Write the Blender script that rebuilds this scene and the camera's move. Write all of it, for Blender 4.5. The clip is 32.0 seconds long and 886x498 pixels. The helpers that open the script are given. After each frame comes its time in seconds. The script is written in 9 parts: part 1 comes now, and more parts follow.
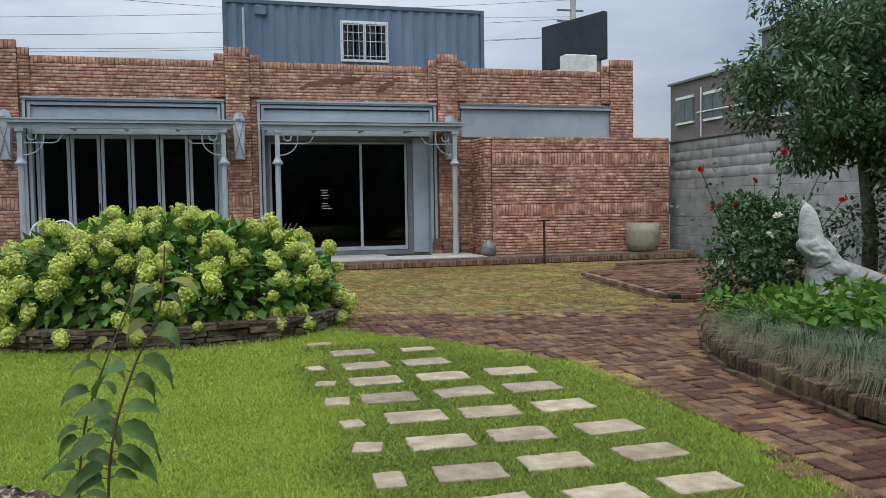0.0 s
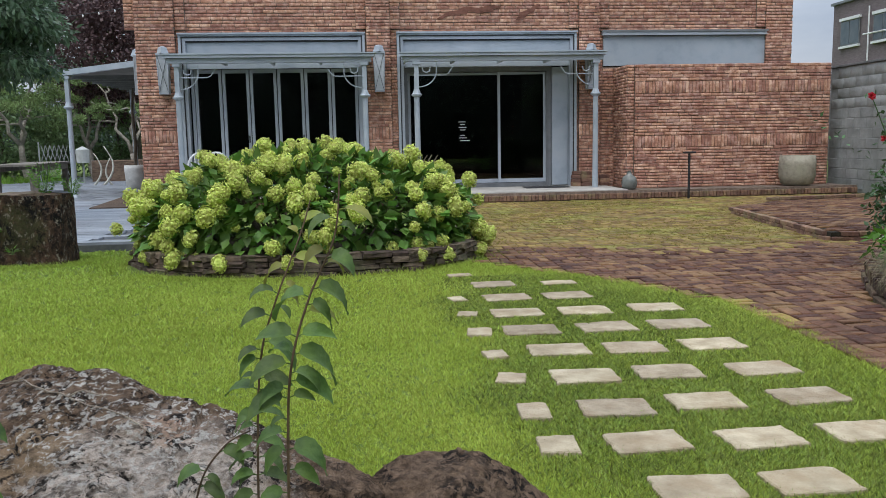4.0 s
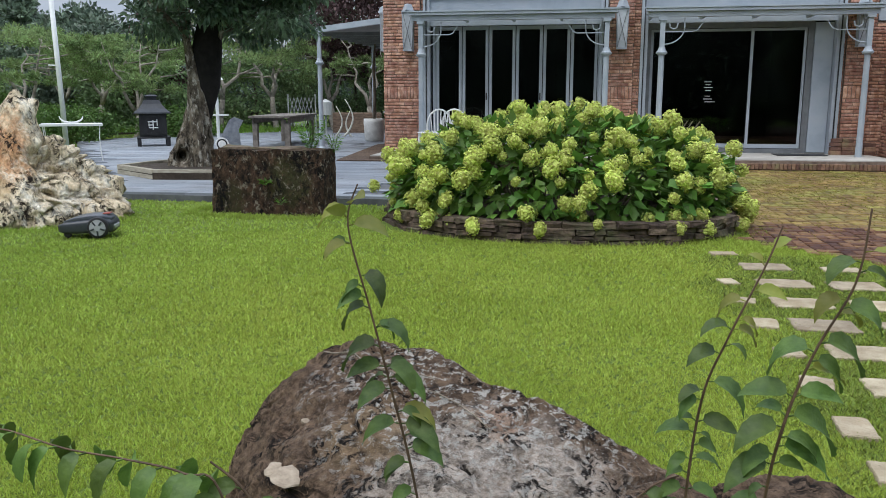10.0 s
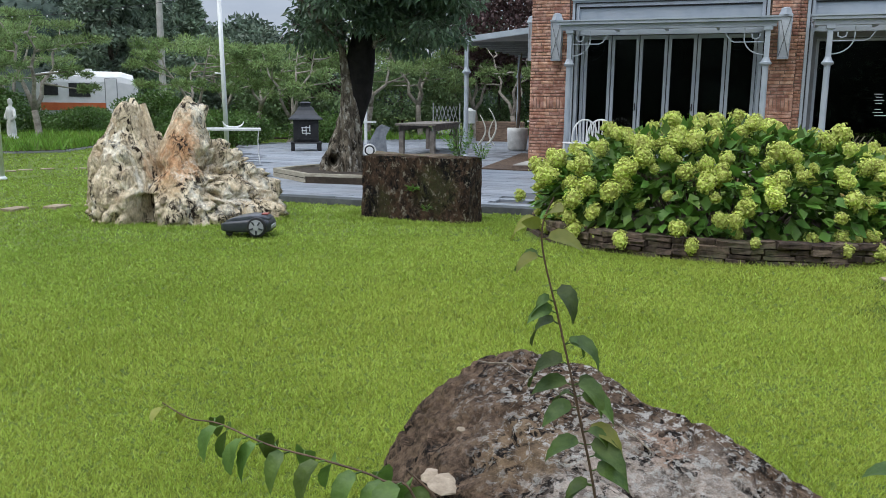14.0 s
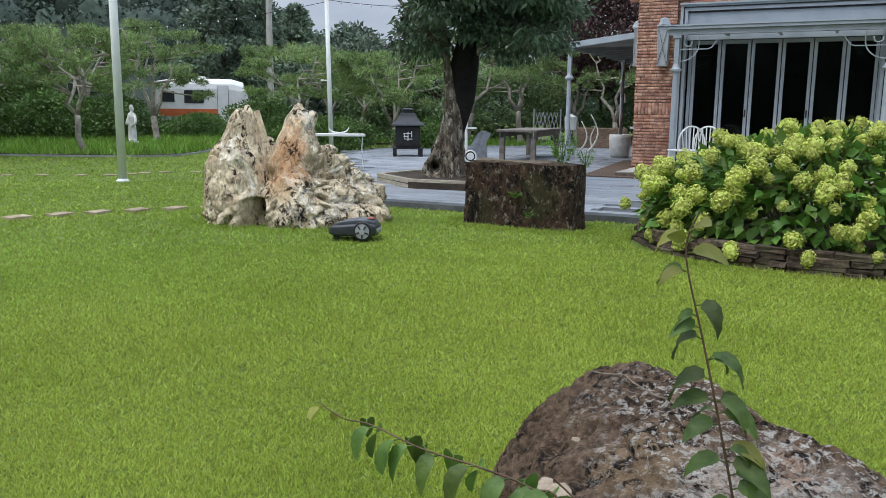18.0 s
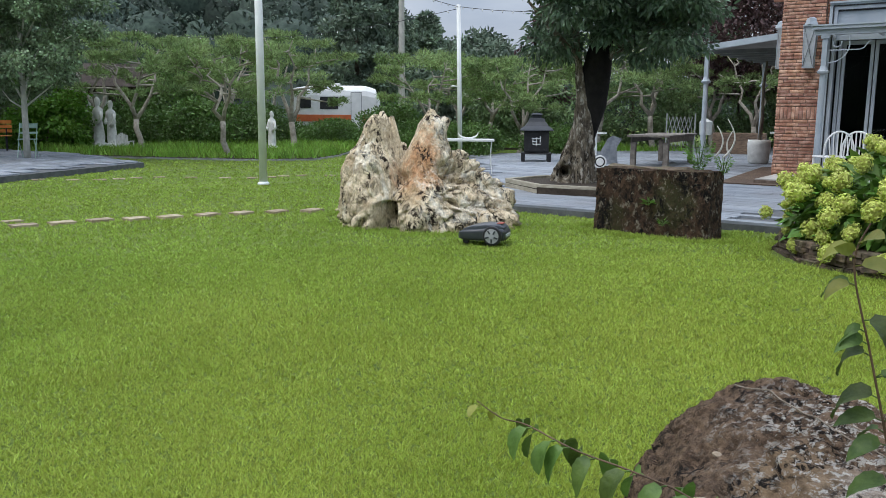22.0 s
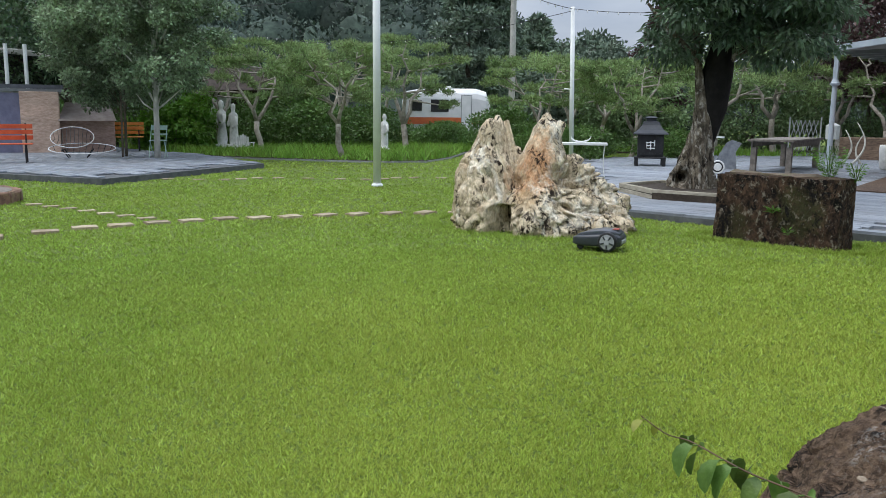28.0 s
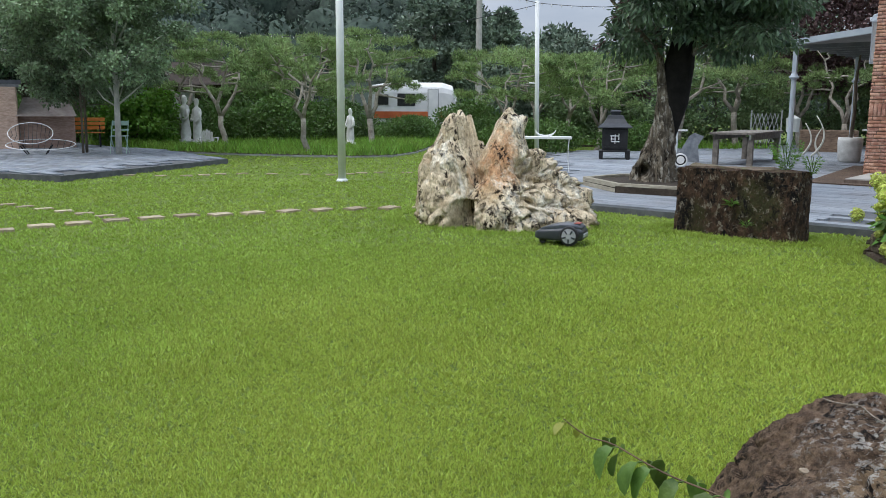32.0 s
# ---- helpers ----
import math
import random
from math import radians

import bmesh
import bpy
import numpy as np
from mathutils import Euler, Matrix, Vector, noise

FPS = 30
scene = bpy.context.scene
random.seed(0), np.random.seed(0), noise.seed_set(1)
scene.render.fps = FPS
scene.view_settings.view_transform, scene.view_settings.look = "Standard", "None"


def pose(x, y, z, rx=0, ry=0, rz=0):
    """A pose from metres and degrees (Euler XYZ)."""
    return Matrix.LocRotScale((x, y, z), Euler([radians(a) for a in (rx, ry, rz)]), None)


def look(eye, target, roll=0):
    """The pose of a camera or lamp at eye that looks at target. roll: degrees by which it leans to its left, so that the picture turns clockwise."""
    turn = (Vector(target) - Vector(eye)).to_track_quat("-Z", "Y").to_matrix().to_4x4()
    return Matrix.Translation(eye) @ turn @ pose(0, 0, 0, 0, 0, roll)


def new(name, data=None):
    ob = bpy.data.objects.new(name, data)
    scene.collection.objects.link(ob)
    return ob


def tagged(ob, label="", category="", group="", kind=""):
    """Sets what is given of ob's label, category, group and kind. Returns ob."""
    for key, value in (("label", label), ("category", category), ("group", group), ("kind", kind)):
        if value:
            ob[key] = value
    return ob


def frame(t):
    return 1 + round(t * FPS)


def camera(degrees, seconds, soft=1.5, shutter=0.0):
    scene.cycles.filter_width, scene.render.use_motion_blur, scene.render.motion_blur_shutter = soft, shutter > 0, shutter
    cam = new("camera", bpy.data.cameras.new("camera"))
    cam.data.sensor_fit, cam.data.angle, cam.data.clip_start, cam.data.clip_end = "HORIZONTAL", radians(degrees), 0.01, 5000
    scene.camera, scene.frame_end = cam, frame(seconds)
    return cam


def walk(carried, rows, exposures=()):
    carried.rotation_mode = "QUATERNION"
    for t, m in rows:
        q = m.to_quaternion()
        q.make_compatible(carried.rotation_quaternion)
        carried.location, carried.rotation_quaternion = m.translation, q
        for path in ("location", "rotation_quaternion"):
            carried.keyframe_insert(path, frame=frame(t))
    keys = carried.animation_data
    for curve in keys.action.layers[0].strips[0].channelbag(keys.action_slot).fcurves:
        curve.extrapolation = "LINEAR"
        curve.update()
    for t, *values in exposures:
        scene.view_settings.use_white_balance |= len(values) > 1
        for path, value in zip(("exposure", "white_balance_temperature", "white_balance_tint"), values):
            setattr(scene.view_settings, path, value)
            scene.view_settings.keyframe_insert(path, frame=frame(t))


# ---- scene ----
cam = camera(57.21, 32.0, soft=0.8)
PATH = [
    (0.0, 0.0000, -0.0140, 1.1711, 86.989, 0.925, -15.039),
    (0.5, 0.0076, 0.0073, 1.1613, 86.340, 0.811, -14.704),
    (1.0, -0.0073, 0.0268, 1.1507, 85.861, 1.087, -14.113),
    (1.5, -0.0134, 0.0323, 1.1463, 85.524, 1.089, -13.483),
    (2.0, -0.0182, 0.0304, 1.1461, 85.302, 1.018, -12.847),
    (2.5, -0.0243, 0.0265, 1.1451, 84.759, 1.160, -11.789),
    (3.0, -0.0300, 0.0256, 1.1485, 84.268, 1.252, -10.546),
    (3.5, -0.0331, 0.0225, 1.1502, 83.303, 1.388, -8.379),
    (4.0, -0.0496, 0.0301, 1.1645, 82.410, 1.068, -5.589),
    (4.5, -0.0876, 0.0536, 1.1741, 81.610, 0.743, -3.646),
    (6.5, -0.3352, 0.2044, 1.2475, 79.801, 0.122, -1.495),
    (7.0, -0.3681, 0.1810, 1.2543, 79.709, -0.497, -0.042),
    (7.5, -0.3958, 0.1761, 1.2546, 79.923, -0.347, 2.041),
    (8.0, -0.4077, 0.1794, 1.2537, 79.923, -0.347, 3.316),
    (8.5, -0.4099, 0.1859, 1.2532, 79.842, 0.074, 5.013),
    (9.0, -0.4133, 0.1904, 1.2514, 79.736, -0.023, 6.570),
    (9.5, -0.4234, 0.1929, 1.2503, 79.572, -0.128, 7.986),
    (10.0, -0.4294, 0.1961, 1.2495, 79.429, 0.029, 9.443),
    (10.5, -0.4352, 0.1930, 1.2501, 79.345, -0.243, 10.281),
    (11.0, -0.4437, 0.1880, 1.2510, 79.354, -0.202, 11.677),
    (11.5, -0.4563, 0.1819, 1.2527, 79.435, -0.456, 13.028),
    (12.0, -0.4655, 0.1862, 1.2510, 79.499, -0.394, 14.278),
    (12.5, -0.4788, 0.1914, 1.2488, 79.471, -0.574, 15.355),
    (13.0, -0.4961, 0.1977, 1.2498, 79.543, -0.526, 16.784),
    (13.5, -0.5053, 0.1943, 1.2515, 79.759, -0.420, 18.299),
    (14.0, -0.5131, 0.1967, 1.2521, 80.003, -0.614, 19.231),
    (14.5, -0.5201, 0.1976, 1.2517, 80.193, -0.671, 19.999),
    (16.5, -0.5495, 0.1694, 1.2569, 80.390, -0.690, 23.225),
    (17.0, -0.5596, 0.1673, 1.2588, 80.311, -0.596, 24.245),
    (17.5, -0.5652, 0.1640, 1.2606, 80.293, -0.653, 25.044),
    (18.0, -0.5668, 0.1532, 1.2618, 80.328, -0.612, 26.069),
    (18.5, -0.5687, 0.1461, 1.2638, 80.357, -0.597, 26.828),
    (19.0, -0.5756, 0.1398, 1.2663, 80.369, -0.733, 27.697),
    (19.5, -0.5806, 0.1459, 1.2655, 80.338, -0.375, 28.682),
    (20.0, -0.5818, 0.1472, 1.2644, 80.245, -0.286, 30.217),
    (20.5, -0.5796, 0.1462, 1.2644, 80.218, -0.340, 31.540),
    (21.0, -0.5754, 0.1274, 1.2670, 80.220, -0.378, 32.879),
    (21.5, -0.5799, 0.1125, 1.2677, 80.356, -0.395, 33.869),
    (22.0, -0.5901, 0.1019, 1.2676, 80.591, -0.409, 34.904),
    (22.5, -0.5996, 0.0837, 1.2687, 80.716, -0.509, 35.518),
    (23.0, -0.6134, 0.0815, 1.2669, 80.717, -0.596, 36.502),
    (23.5, -0.6182, 0.0750, 1.2678, 80.682, -0.519, 37.781),
    (24.0, -0.6163, 0.0686, 1.2700, 80.732, -0.462, 38.545),
    (24.5, -0.6212, 0.0670, 1.2743, 80.728, -0.512, 39.205),
    (25.0, -0.6294, 0.0626, 1.2762, 80.745, -0.556, 40.146),
    (25.5, -0.6417, 0.0606, 1.2767, 80.752, -0.564, 40.781),
    (26.0, -0.6488, 0.0530, 1.2793, 80.704, -0.678, 41.458),
    (26.5, -0.6448, 0.0360, 1.2833, 80.696, -0.359, 41.810),
    (28.5, -0.6394, 0.0315, 1.2850, 80.681, -0.541, 42.492),
    (29.0, -0.6363, 0.0260, 1.2907, 80.635, -0.489, 42.425),
    (29.5, -0.6350, 0.0246, 1.2943, 80.641, -0.417, 42.234),
    (30.0, -0.6337, 0.0378, 1.2978, 80.668, -0.030, 42.352),
    (30.5, -0.6214, 0.0444, 1.3016, 80.603, 0.285, 42.575),
    (31.0, -0.6007, 0.0628, 1.2985, 80.442, 0.338, 41.200),
    (31.5, -0.5985, 0.0758, 1.2966, 80.336, -0.182, 40.647),
    (32.0, -0.5995, 0.0829, 1.2976, 80.283, -0.304, 40.196),
]
walk(cam, [(t, pose(x, y, z, rx, ry, rz)) for t, x, y, z, rx, ry, rz in PATH], exposures=[(0.0, 0.1), (6.0, 0.3), (32.0, 0.3)])

# ---- light ----
world = bpy.data.worlds.new("overcast_sky")
scene.world = world
world.use_nodes = True
wn = world.node_tree
wn.nodes.clear()
w_out = wn.nodes.new("ShaderNodeOutputWorld")
w_bg = wn.nodes.new("ShaderNodeBackground")
w_sky = wn.nodes.new("ShaderNodeTexSky")
w_sky.sky_type = "NISHITA"
w_sky.sun_disc = False
w_sky.sun_elevation = radians(48)
w_sky.sun_rotation = radians(200)
w_sky.air_density, w_sky.dust_density, w_sky.ozone_density = 1.0, 3.0, 1.0
w_tc = wn.nodes.new("ShaderNodeTexCoord")
w_map = wn.nodes.new("ShaderNodeMapping")
w_map.inputs["Scale"].default_value = (1.0, 1.0, 3.2)
w_noise = wn.nodes.new("ShaderNodeTexNoise")
w_noise.inputs["Scale"].default_value = 2.3
w_noise.inputs["Detail"].default_value = 7
w_noise.inputs["Roughness"].default_value = 0.55
w_ramp = wn.nodes.new("ShaderNodeValToRGB")
w_ramp.color_ramp.elements[0].position, w_ramp.color_ramp.elements[0].color = 0.32, (4.1, 5.0, 6.6, 1)
w_ramp.color_ramp.elements[1].position, w_ramp.color_ramp.elements[1].color = 0.70, (8.2, 8.9, 10.0, 1)
w_mix = wn.nodes.new("ShaderNodeMix")
w_mix.data_type = "RGBA"
w_mix.inputs["Factor"].default_value = 0.88
wn.links.new(w_tc.outputs["Generated"], w_map.inputs["Vector"])
wn.links.new(w_map.outputs["Vector"], w_noise.inputs["Vector"])
wn.links.new(w_noise.outputs["Fac"], w_ramp.inputs["Fac"])
wn.links.new(w_sky.outputs["Color"], w_mix.inputs["A"])
wn.links.new(w_ramp.outputs["Color"], w_mix.inputs["B"])
# an overcast sky is brighter overhead than at the horizon
w_sep = wn.nodes.new("ShaderNodeSeparateXYZ")
wn.links.new(w_tc.outputs["Generated"], w_sep.inputs["Vector"])
w_grad = wn.nodes.new("ShaderNodeMapRange")
w_grad.inputs["To Min"].default_value, w_grad.inputs["To Max"].default_value = 0.52, 2.05
wn.links.new(w_sep.outputs["Z"], w_grad.inputs["Value"])
w_mul = wn.nodes.new("ShaderNodeMix")
w_mul.data_type, w_mul.blend_type = "RGBA", "MULTIPLY"
w_mul.inputs["Factor"].default_value = 1.0
wn.links.new(w_mix.outputs["Result"], w_mul.inputs["A"])
wn.links.new(w_grad.outputs["Result"], w_mul.inputs["B"])
wn.links.new(w_mul.outputs["Result"], w_bg.inputs["Color"])
w_bg.inputs["Strength"].default_value = 0.105
wn.links.new(w_bg.outputs["Background"], w_out.inputs["Surface"])

sun = new("sun", bpy.data.lights.new("sun", "SUN"))
sun.data.energy, sun.data.angle, sun.data.color = 1.4, radians(50), (1.0, 0.97, 0.92)
sun.matrix_world = look((0, 0, 30), (0 + 8.0, 0 + 22.0 * 0.55, 0))

# ---- materials ----
MATS = {}


def mat(name, a, b, rough=0.8, scale=6.0, bump=0.3, bscale=None, metal=0.0, var=0.0, spec=0.4, stain=None, stain_scale=0.7, stain_amount=0.5, coarse=0.2, stretch=(1, 1, 1), trans=0.0, sheen=0.0, split=(0.35, 0.65)):
    """Two colours mixed by fine noise, drifted by coarse noise, with stains, relief and piece-to-piece variation."""
    if name in MATS:
        return MATS[name]
    m = bpy.data.materials.new(name)
    m.use_nodes = True
    nt = m.node_tree
    nodes, links = nt.nodes, nt.links
    bsdf = nodes["Principled BSDF"]
    geo = nodes.new("ShaderNodeNewGeometry")
    mp = nodes.new("ShaderNodeMapping")
    mp.inputs["Scale"].default_value = stretch
    links.new(geo.outputs["Position"], mp.inputs["Vector"])
    fine = nodes.new("ShaderNodeTexNoise")
    fine.inputs["Scale"].default_value = scale
    fine.inputs["Detail"].default_value = 5
    fine.inputs["Roughness"].default_value = 0.62
    links.new(mp.outputs["Vector"], fine.inputs["Vector"])
    ramp = nodes.new("ShaderNodeValToRGB")
    ramp.color_ramp.elements[0].position, ramp.color_ramp.elements[1].position = split
    ramp.color_ramp.elements[0].color, ramp.color_ramp.elements[1].color = (*a, 1), (*b, 1)
    links.new(fine.outputs["Fac"], ramp.inputs["Fac"])
    col = ramp.outputs["Color"]
    if stain:
        sn = nodes.new("ShaderNodeTexNoise")
        sn.inputs["Scale"].default_value = stain_scale
        sn.inputs["Detail"].default_value = 6
        sn.inputs["Roughness"].default_value = 0.65
        links.new(geo.outputs["Position"], sn.inputs["Vector"])
        sr = nodes.new("ShaderNodeMapRange")
        sr.inputs["From Min"].default_value, sr.inputs["From Max"].default_value = 0.48, 0.66
        sr.inputs["To Max"].default_value = stain_amount
        links.new(sn.outputs["Fac"], sr.inputs["Value"])
        mx = nodes.new("ShaderNodeMix")
        mx.data_type = "RGBA"
        links.new(sr.outputs["Result"], mx.inputs["Factor"])
        links.new(col, mx.inputs["A"])
        mx.inputs["B"].default_value = (*stain, 1)
        col = mx.outputs["Result"]
    val = None
    if coarse:
        cn = nodes.new("ShaderNodeTexNoise")
        cn.inputs["Scale"].default_value = scale * 0.11
        cn.inputs["Detail"].default_value = 3
        links.new(mp.outputs["Vector"], cn.inputs["Vector"])
        cr = nodes.new("ShaderNodeMapRange")
        cr.inputs["From Min"].default_value, cr.inputs["From Max"].default_value = 0.3, 0.7
        cr.inputs["To Min"].default_value, cr.inputs["To Max"].default_value = 1 - coarse, 1 + coarse
        links.new(cn.outputs["Fac"], cr.inputs["Value"])
        val = cr.outputs["Result"]
    if var:
        oi = nodes.new("ShaderNodeObjectInfo")
        ad = nodes.new("ShaderNodeMath")
        ad.operation = "ADD"
        links.new(oi.outputs["Random"], ad.inputs[0])
        links.new(geo.outputs["Random Per Island"], ad.inputs[1])
        fr = nodes.new("ShaderNodeMath")
        fr.operation = "FRACT"
        links.new(ad.outputs[0], fr.inputs[0])
        vr = nodes.new("ShaderNodeMapRange")
        vr.inputs["To Min"].default_value, vr.inputs["To Max"].default_value = 1 - var, 1 + var
        links.new(fr.outputs[0], vr.inputs["Value"])
        if val:
            ml = nodes.new("ShaderNodeMath")
            ml.operation = "MULTIPLY"
            links.new(val, ml.inputs[0])
            links.new(vr.outputs["Result"], ml.inputs[1])
            val = ml.outputs[0]
        else:
            val = vr.outputs["Result"]
        hs0 = nodes.new("ShaderNodeMath")
        hs0.operation = "MULTIPLY_ADD"
        links.new(fr.outputs[0], hs0.inputs[0])
        hs0.inputs[1].default_value, hs0.inputs[2].default_value = var * 0.07, 0.5 - var * 0.035
    if val:
        hsv = nodes.new("ShaderNodeHueSaturation")
        links.new(col, hsv.inputs["Color"])
        links.new(val, hsv.inputs["Value"])
        if var:
            links.new(hs0.outputs[0], hsv.inputs["Hue"])
        col = hsv.outputs["Color"]
    links.new(col, bsdf.inputs["Base Color"])
    bsdf.inputs["Roughness"].default_value = rough
    bsdf.inputs["Metallic"].default_value = metal
    bsdf.inputs["Specular IOR Level"].default_value = spec
    if bump:
        bn = nodes.new("ShaderNodeTexNoise")
        bn.inputs["Scale"].default_value = bscale or scale * 2.5
        bn.inputs["Detail"].default_value = 6
        links.new(mp.outputs["Vector"], bn.inputs["Vector"])
        bu = nodes.new("ShaderNodeBump")
        bu.inputs["Strength"].default_value = bump
        bu.inputs["Distance"].default_value = 0.02
        links.new(bn.outputs["Fac"], bu.inputs["Height"])
        links.new(bu.outputs["Normal"], bsdf.inputs["Normal"])
    if trans:
        out = nodes["Material Output"]
        tr = nodes.new("ShaderNodeBsdfTranslucent")
        links.new(col, tr.inputs["Color"])
        ms = nodes.new("ShaderNodeMixShader")
        ms.inputs["Fac"].default_value = trans
        links.new(bsdf.outputs["BSDF"], ms.inputs[1])
        links.new(tr.outputs["BSDF"], ms.inputs[2])
        links.new(ms.outputs["Shader"], out.inputs["Surface"])
    MATS[name] = m
    return m


BRICK = mat("old_red_brick", (0.31, 0.148, 0.10), (0.50, 0.275, 0.195), 0.9, 9, 0.5, 40, var=0.26, stain=(0.62, 0.46, 0.37), stain_scale=9, stain_amount=0.42, coarse=0.14)
MORTAR = mat("brick_mortar", (0.13, 0.095, 0.075), (0.23, 0.175, 0.14), 0.95, 14, 0.5)
BRICK_DARK = mat("weathered_dark_brick", (0.13, 0.075, 0.055), (0.27, 0.15, 0.10), 0.9, 10, 0.5, 40, var=0.35, stain=(0.11, 0.13, 0.06), stain_scale=5, stain_amount=0.6)
PAVER = mat("wet_brick_paver", (0.075, 0.034, 0.019), (0.165, 0.078, 0.041), 0.72, 14, 0.6, 60, var=0.55, stain=(0.24, 0.155, 0.09), stain_scale=5, stain_amount=0.3, spec=0.3)
MOSSY = mat("moss_covered_paver", (0.135, 0.085, 0.028), (0.25, 0.165, 0.055), 0.85, 9, 0.5, 45, var=0.35, stain=(0.20, 0.205, 0.042), stain_scale=1.1, stain_amount=0.85)
JOINT = mat("earth_joint", (0.012, 0.011, 0.006), (0.034, 0.028, 0.014), 0.95, 20, 0.4)
STEEL = mat("grey_painted_steel", (0.33, 0.37, 0.42), (0.40, 0.44, 0.49), 0.45, 3, 0.05, 60, spec=0.5, coarse=0.1)
STEEL_DARK = mat("dark_grey_aluminium", (0.13, 0.14, 0.15), (0.19, 0.20, 0.21), 0.45, 5, 0.05, 60, spec=0.5, coarse=0.1)
STEEL_LIGHT = mat("pale_painted_steel", (0.33, 0.38, 0.43), (0.43, 0.48, 0.53), 0.4, 3, 0.05, 60, stain=(0.30, 0.32, 0.33), stain_scale=3, stain_amount=0.25, coarse=0.1)
CONTAINER = mat("blue_grey_container_paint", (0.105, 0.155, 0.225), (0.145, 0.20, 0.275), 0.5, 2, 0.05, 60, coarse=0.12, stretch=(1, 1, 0.3))
BLACK = mat("black_iron", (0.012, 0.012, 0.013), (0.03, 0.03, 0.032), 0.5, 8, 0.2)
# Near black stands in for the gloom of the room behind the glass.
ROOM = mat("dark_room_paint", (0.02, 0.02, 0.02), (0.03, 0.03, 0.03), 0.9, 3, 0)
CONCRETE = mat("concrete_block", (0.25, 0.26, 0.25), (0.36, 0.37, 0.36), 0.92, 4, 0.4, 60, stain=(0.20, 0.21, 0.20), stain_scale=1.2, stain_amount=0.5, var=0.10)
SLABCON = mat("pale_concrete_floor", (0.36, 0.34, 0.31), (0.48, 0.46, 0.42), 0.85, 5, 0.2, 60, stain=(0.25, 0.23, 0.2), stain_scale=1.5)
DECK = mat("grey_stone_deck", (0.19, 0.215, 0.245), (0.29, 0.315, 0.35), 0.6, 5, 0.25, 50, var=0.14, stain=(0.17, 0.16, 0.155), stain_scale=1.0, stain_amount=0.4, stretch=(0.4, 3, 1))
DECK_EDGE = mat("dark_deck_edge", (0.07, 0.075, 0.08), (0.12, 0.125, 0.13), 0.8, 6, 0.2)
SAND = mat("sandstone_slab", (0.27, 0.215, 0.14), (0.44, 0.37, 0.26), 0.9, 7, 0.5, 60, var=0.16, stain=(0.24, 0.165, 0.09), stain_scale=5, stain_amount=0.5)
SOIL = mat("dark_soil", (0.03, 0.022, 0.015), (0.065, 0.05, 0.035), 0.95, 14, 0.6)
LAWN = mat("lawn_ground", (0.07, 0.11, 0.015), (0.14, 0.20, 0.029), 0.95, 60, 0.7, 160, stain=(0.18, 0.245, 0.035), stain_scale=0.35, stain_amount=0.5, coarse=0.12)
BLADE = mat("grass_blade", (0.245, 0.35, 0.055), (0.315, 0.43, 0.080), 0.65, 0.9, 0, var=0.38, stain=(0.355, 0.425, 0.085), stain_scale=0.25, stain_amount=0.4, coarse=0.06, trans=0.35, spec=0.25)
# Blade colour is brightened, and yellowed a little, towards a point by the path.
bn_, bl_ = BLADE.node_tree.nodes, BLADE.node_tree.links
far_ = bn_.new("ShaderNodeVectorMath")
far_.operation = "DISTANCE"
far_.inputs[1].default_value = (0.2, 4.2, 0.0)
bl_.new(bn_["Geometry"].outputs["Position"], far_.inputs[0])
lift_ = bn_.new("ShaderNodeMapRange")
lift_.inputs["From Min"].default_value, lift_.inputs["From Max"].default_value = 7.0, 2.5
bl_.new(far_.outputs["Value"], lift_.inputs["Value"])
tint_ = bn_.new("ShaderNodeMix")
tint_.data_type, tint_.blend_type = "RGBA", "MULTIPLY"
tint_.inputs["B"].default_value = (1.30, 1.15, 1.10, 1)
bl_.new(lift_.outputs["Result"], tint_.inputs["Factor"])
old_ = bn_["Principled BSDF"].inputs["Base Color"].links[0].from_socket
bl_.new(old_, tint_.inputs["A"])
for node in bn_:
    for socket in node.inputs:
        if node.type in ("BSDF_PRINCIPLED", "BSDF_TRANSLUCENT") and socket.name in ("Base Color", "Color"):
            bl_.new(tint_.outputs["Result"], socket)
BARK = mat("rough_bark", (0.075, 0.06, 0.045), (0.19, 0.16, 0.125), 0.95, 9, 0.9, 22, stain=(0.10, 0.12, 0.05), stain_scale=3, stain_amount=0.5, stretch=(1, 1, 0.35))
BARK_PALE = mat("pale_grey_bark", (0.42, 0.42, 0.37), (0.66, 0.65, 0.58), 0.9, 8, 0.5, 30, stretch=(1, 1, 0.5))
PINE_BARK = mat("pine_bark", (0.24, 0.21, 0.175), (0.46, 0.42, 0.36), 0.95, 8, 0.7, 25)
LEAF_DARK = mat("dark_glossy_leaf", (0.055, 0.105, 0.048), (0.12, 0.19, 0.088), 0.36, 2, 0, var=0.5, trans=0.25, coarse=0.2)
LEAF_MID = mat("mid_green_leaf", (0.06, 0.125, 0.026), (0.115, 0.20, 0.045), 0.5, 2, 0, var=0.35, trans=0.25, coarse=0.2)
LEAF_BRIGHT = mat("bright_green_leaf", (0.07, 0.17, 0.018), (0.13, 0.27, 0.03), 0.5, 3, 0, var=0.3, trans=0.3, coarse=0.15)
NEEDLE = mat("pine_needles", (0.15, 0.225, 0.085), (0.27, 0.36, 0.14), 0.8, 1.5, 0, var=0.5, trans=0.25, coarse=0.25)
MAPLE = mat("dark_red_leaf", (0.062, 0.036, 0.037), (0.115, 0.064, 0.062), 0.5, 2, 0, var=0.4, trans=0.2)
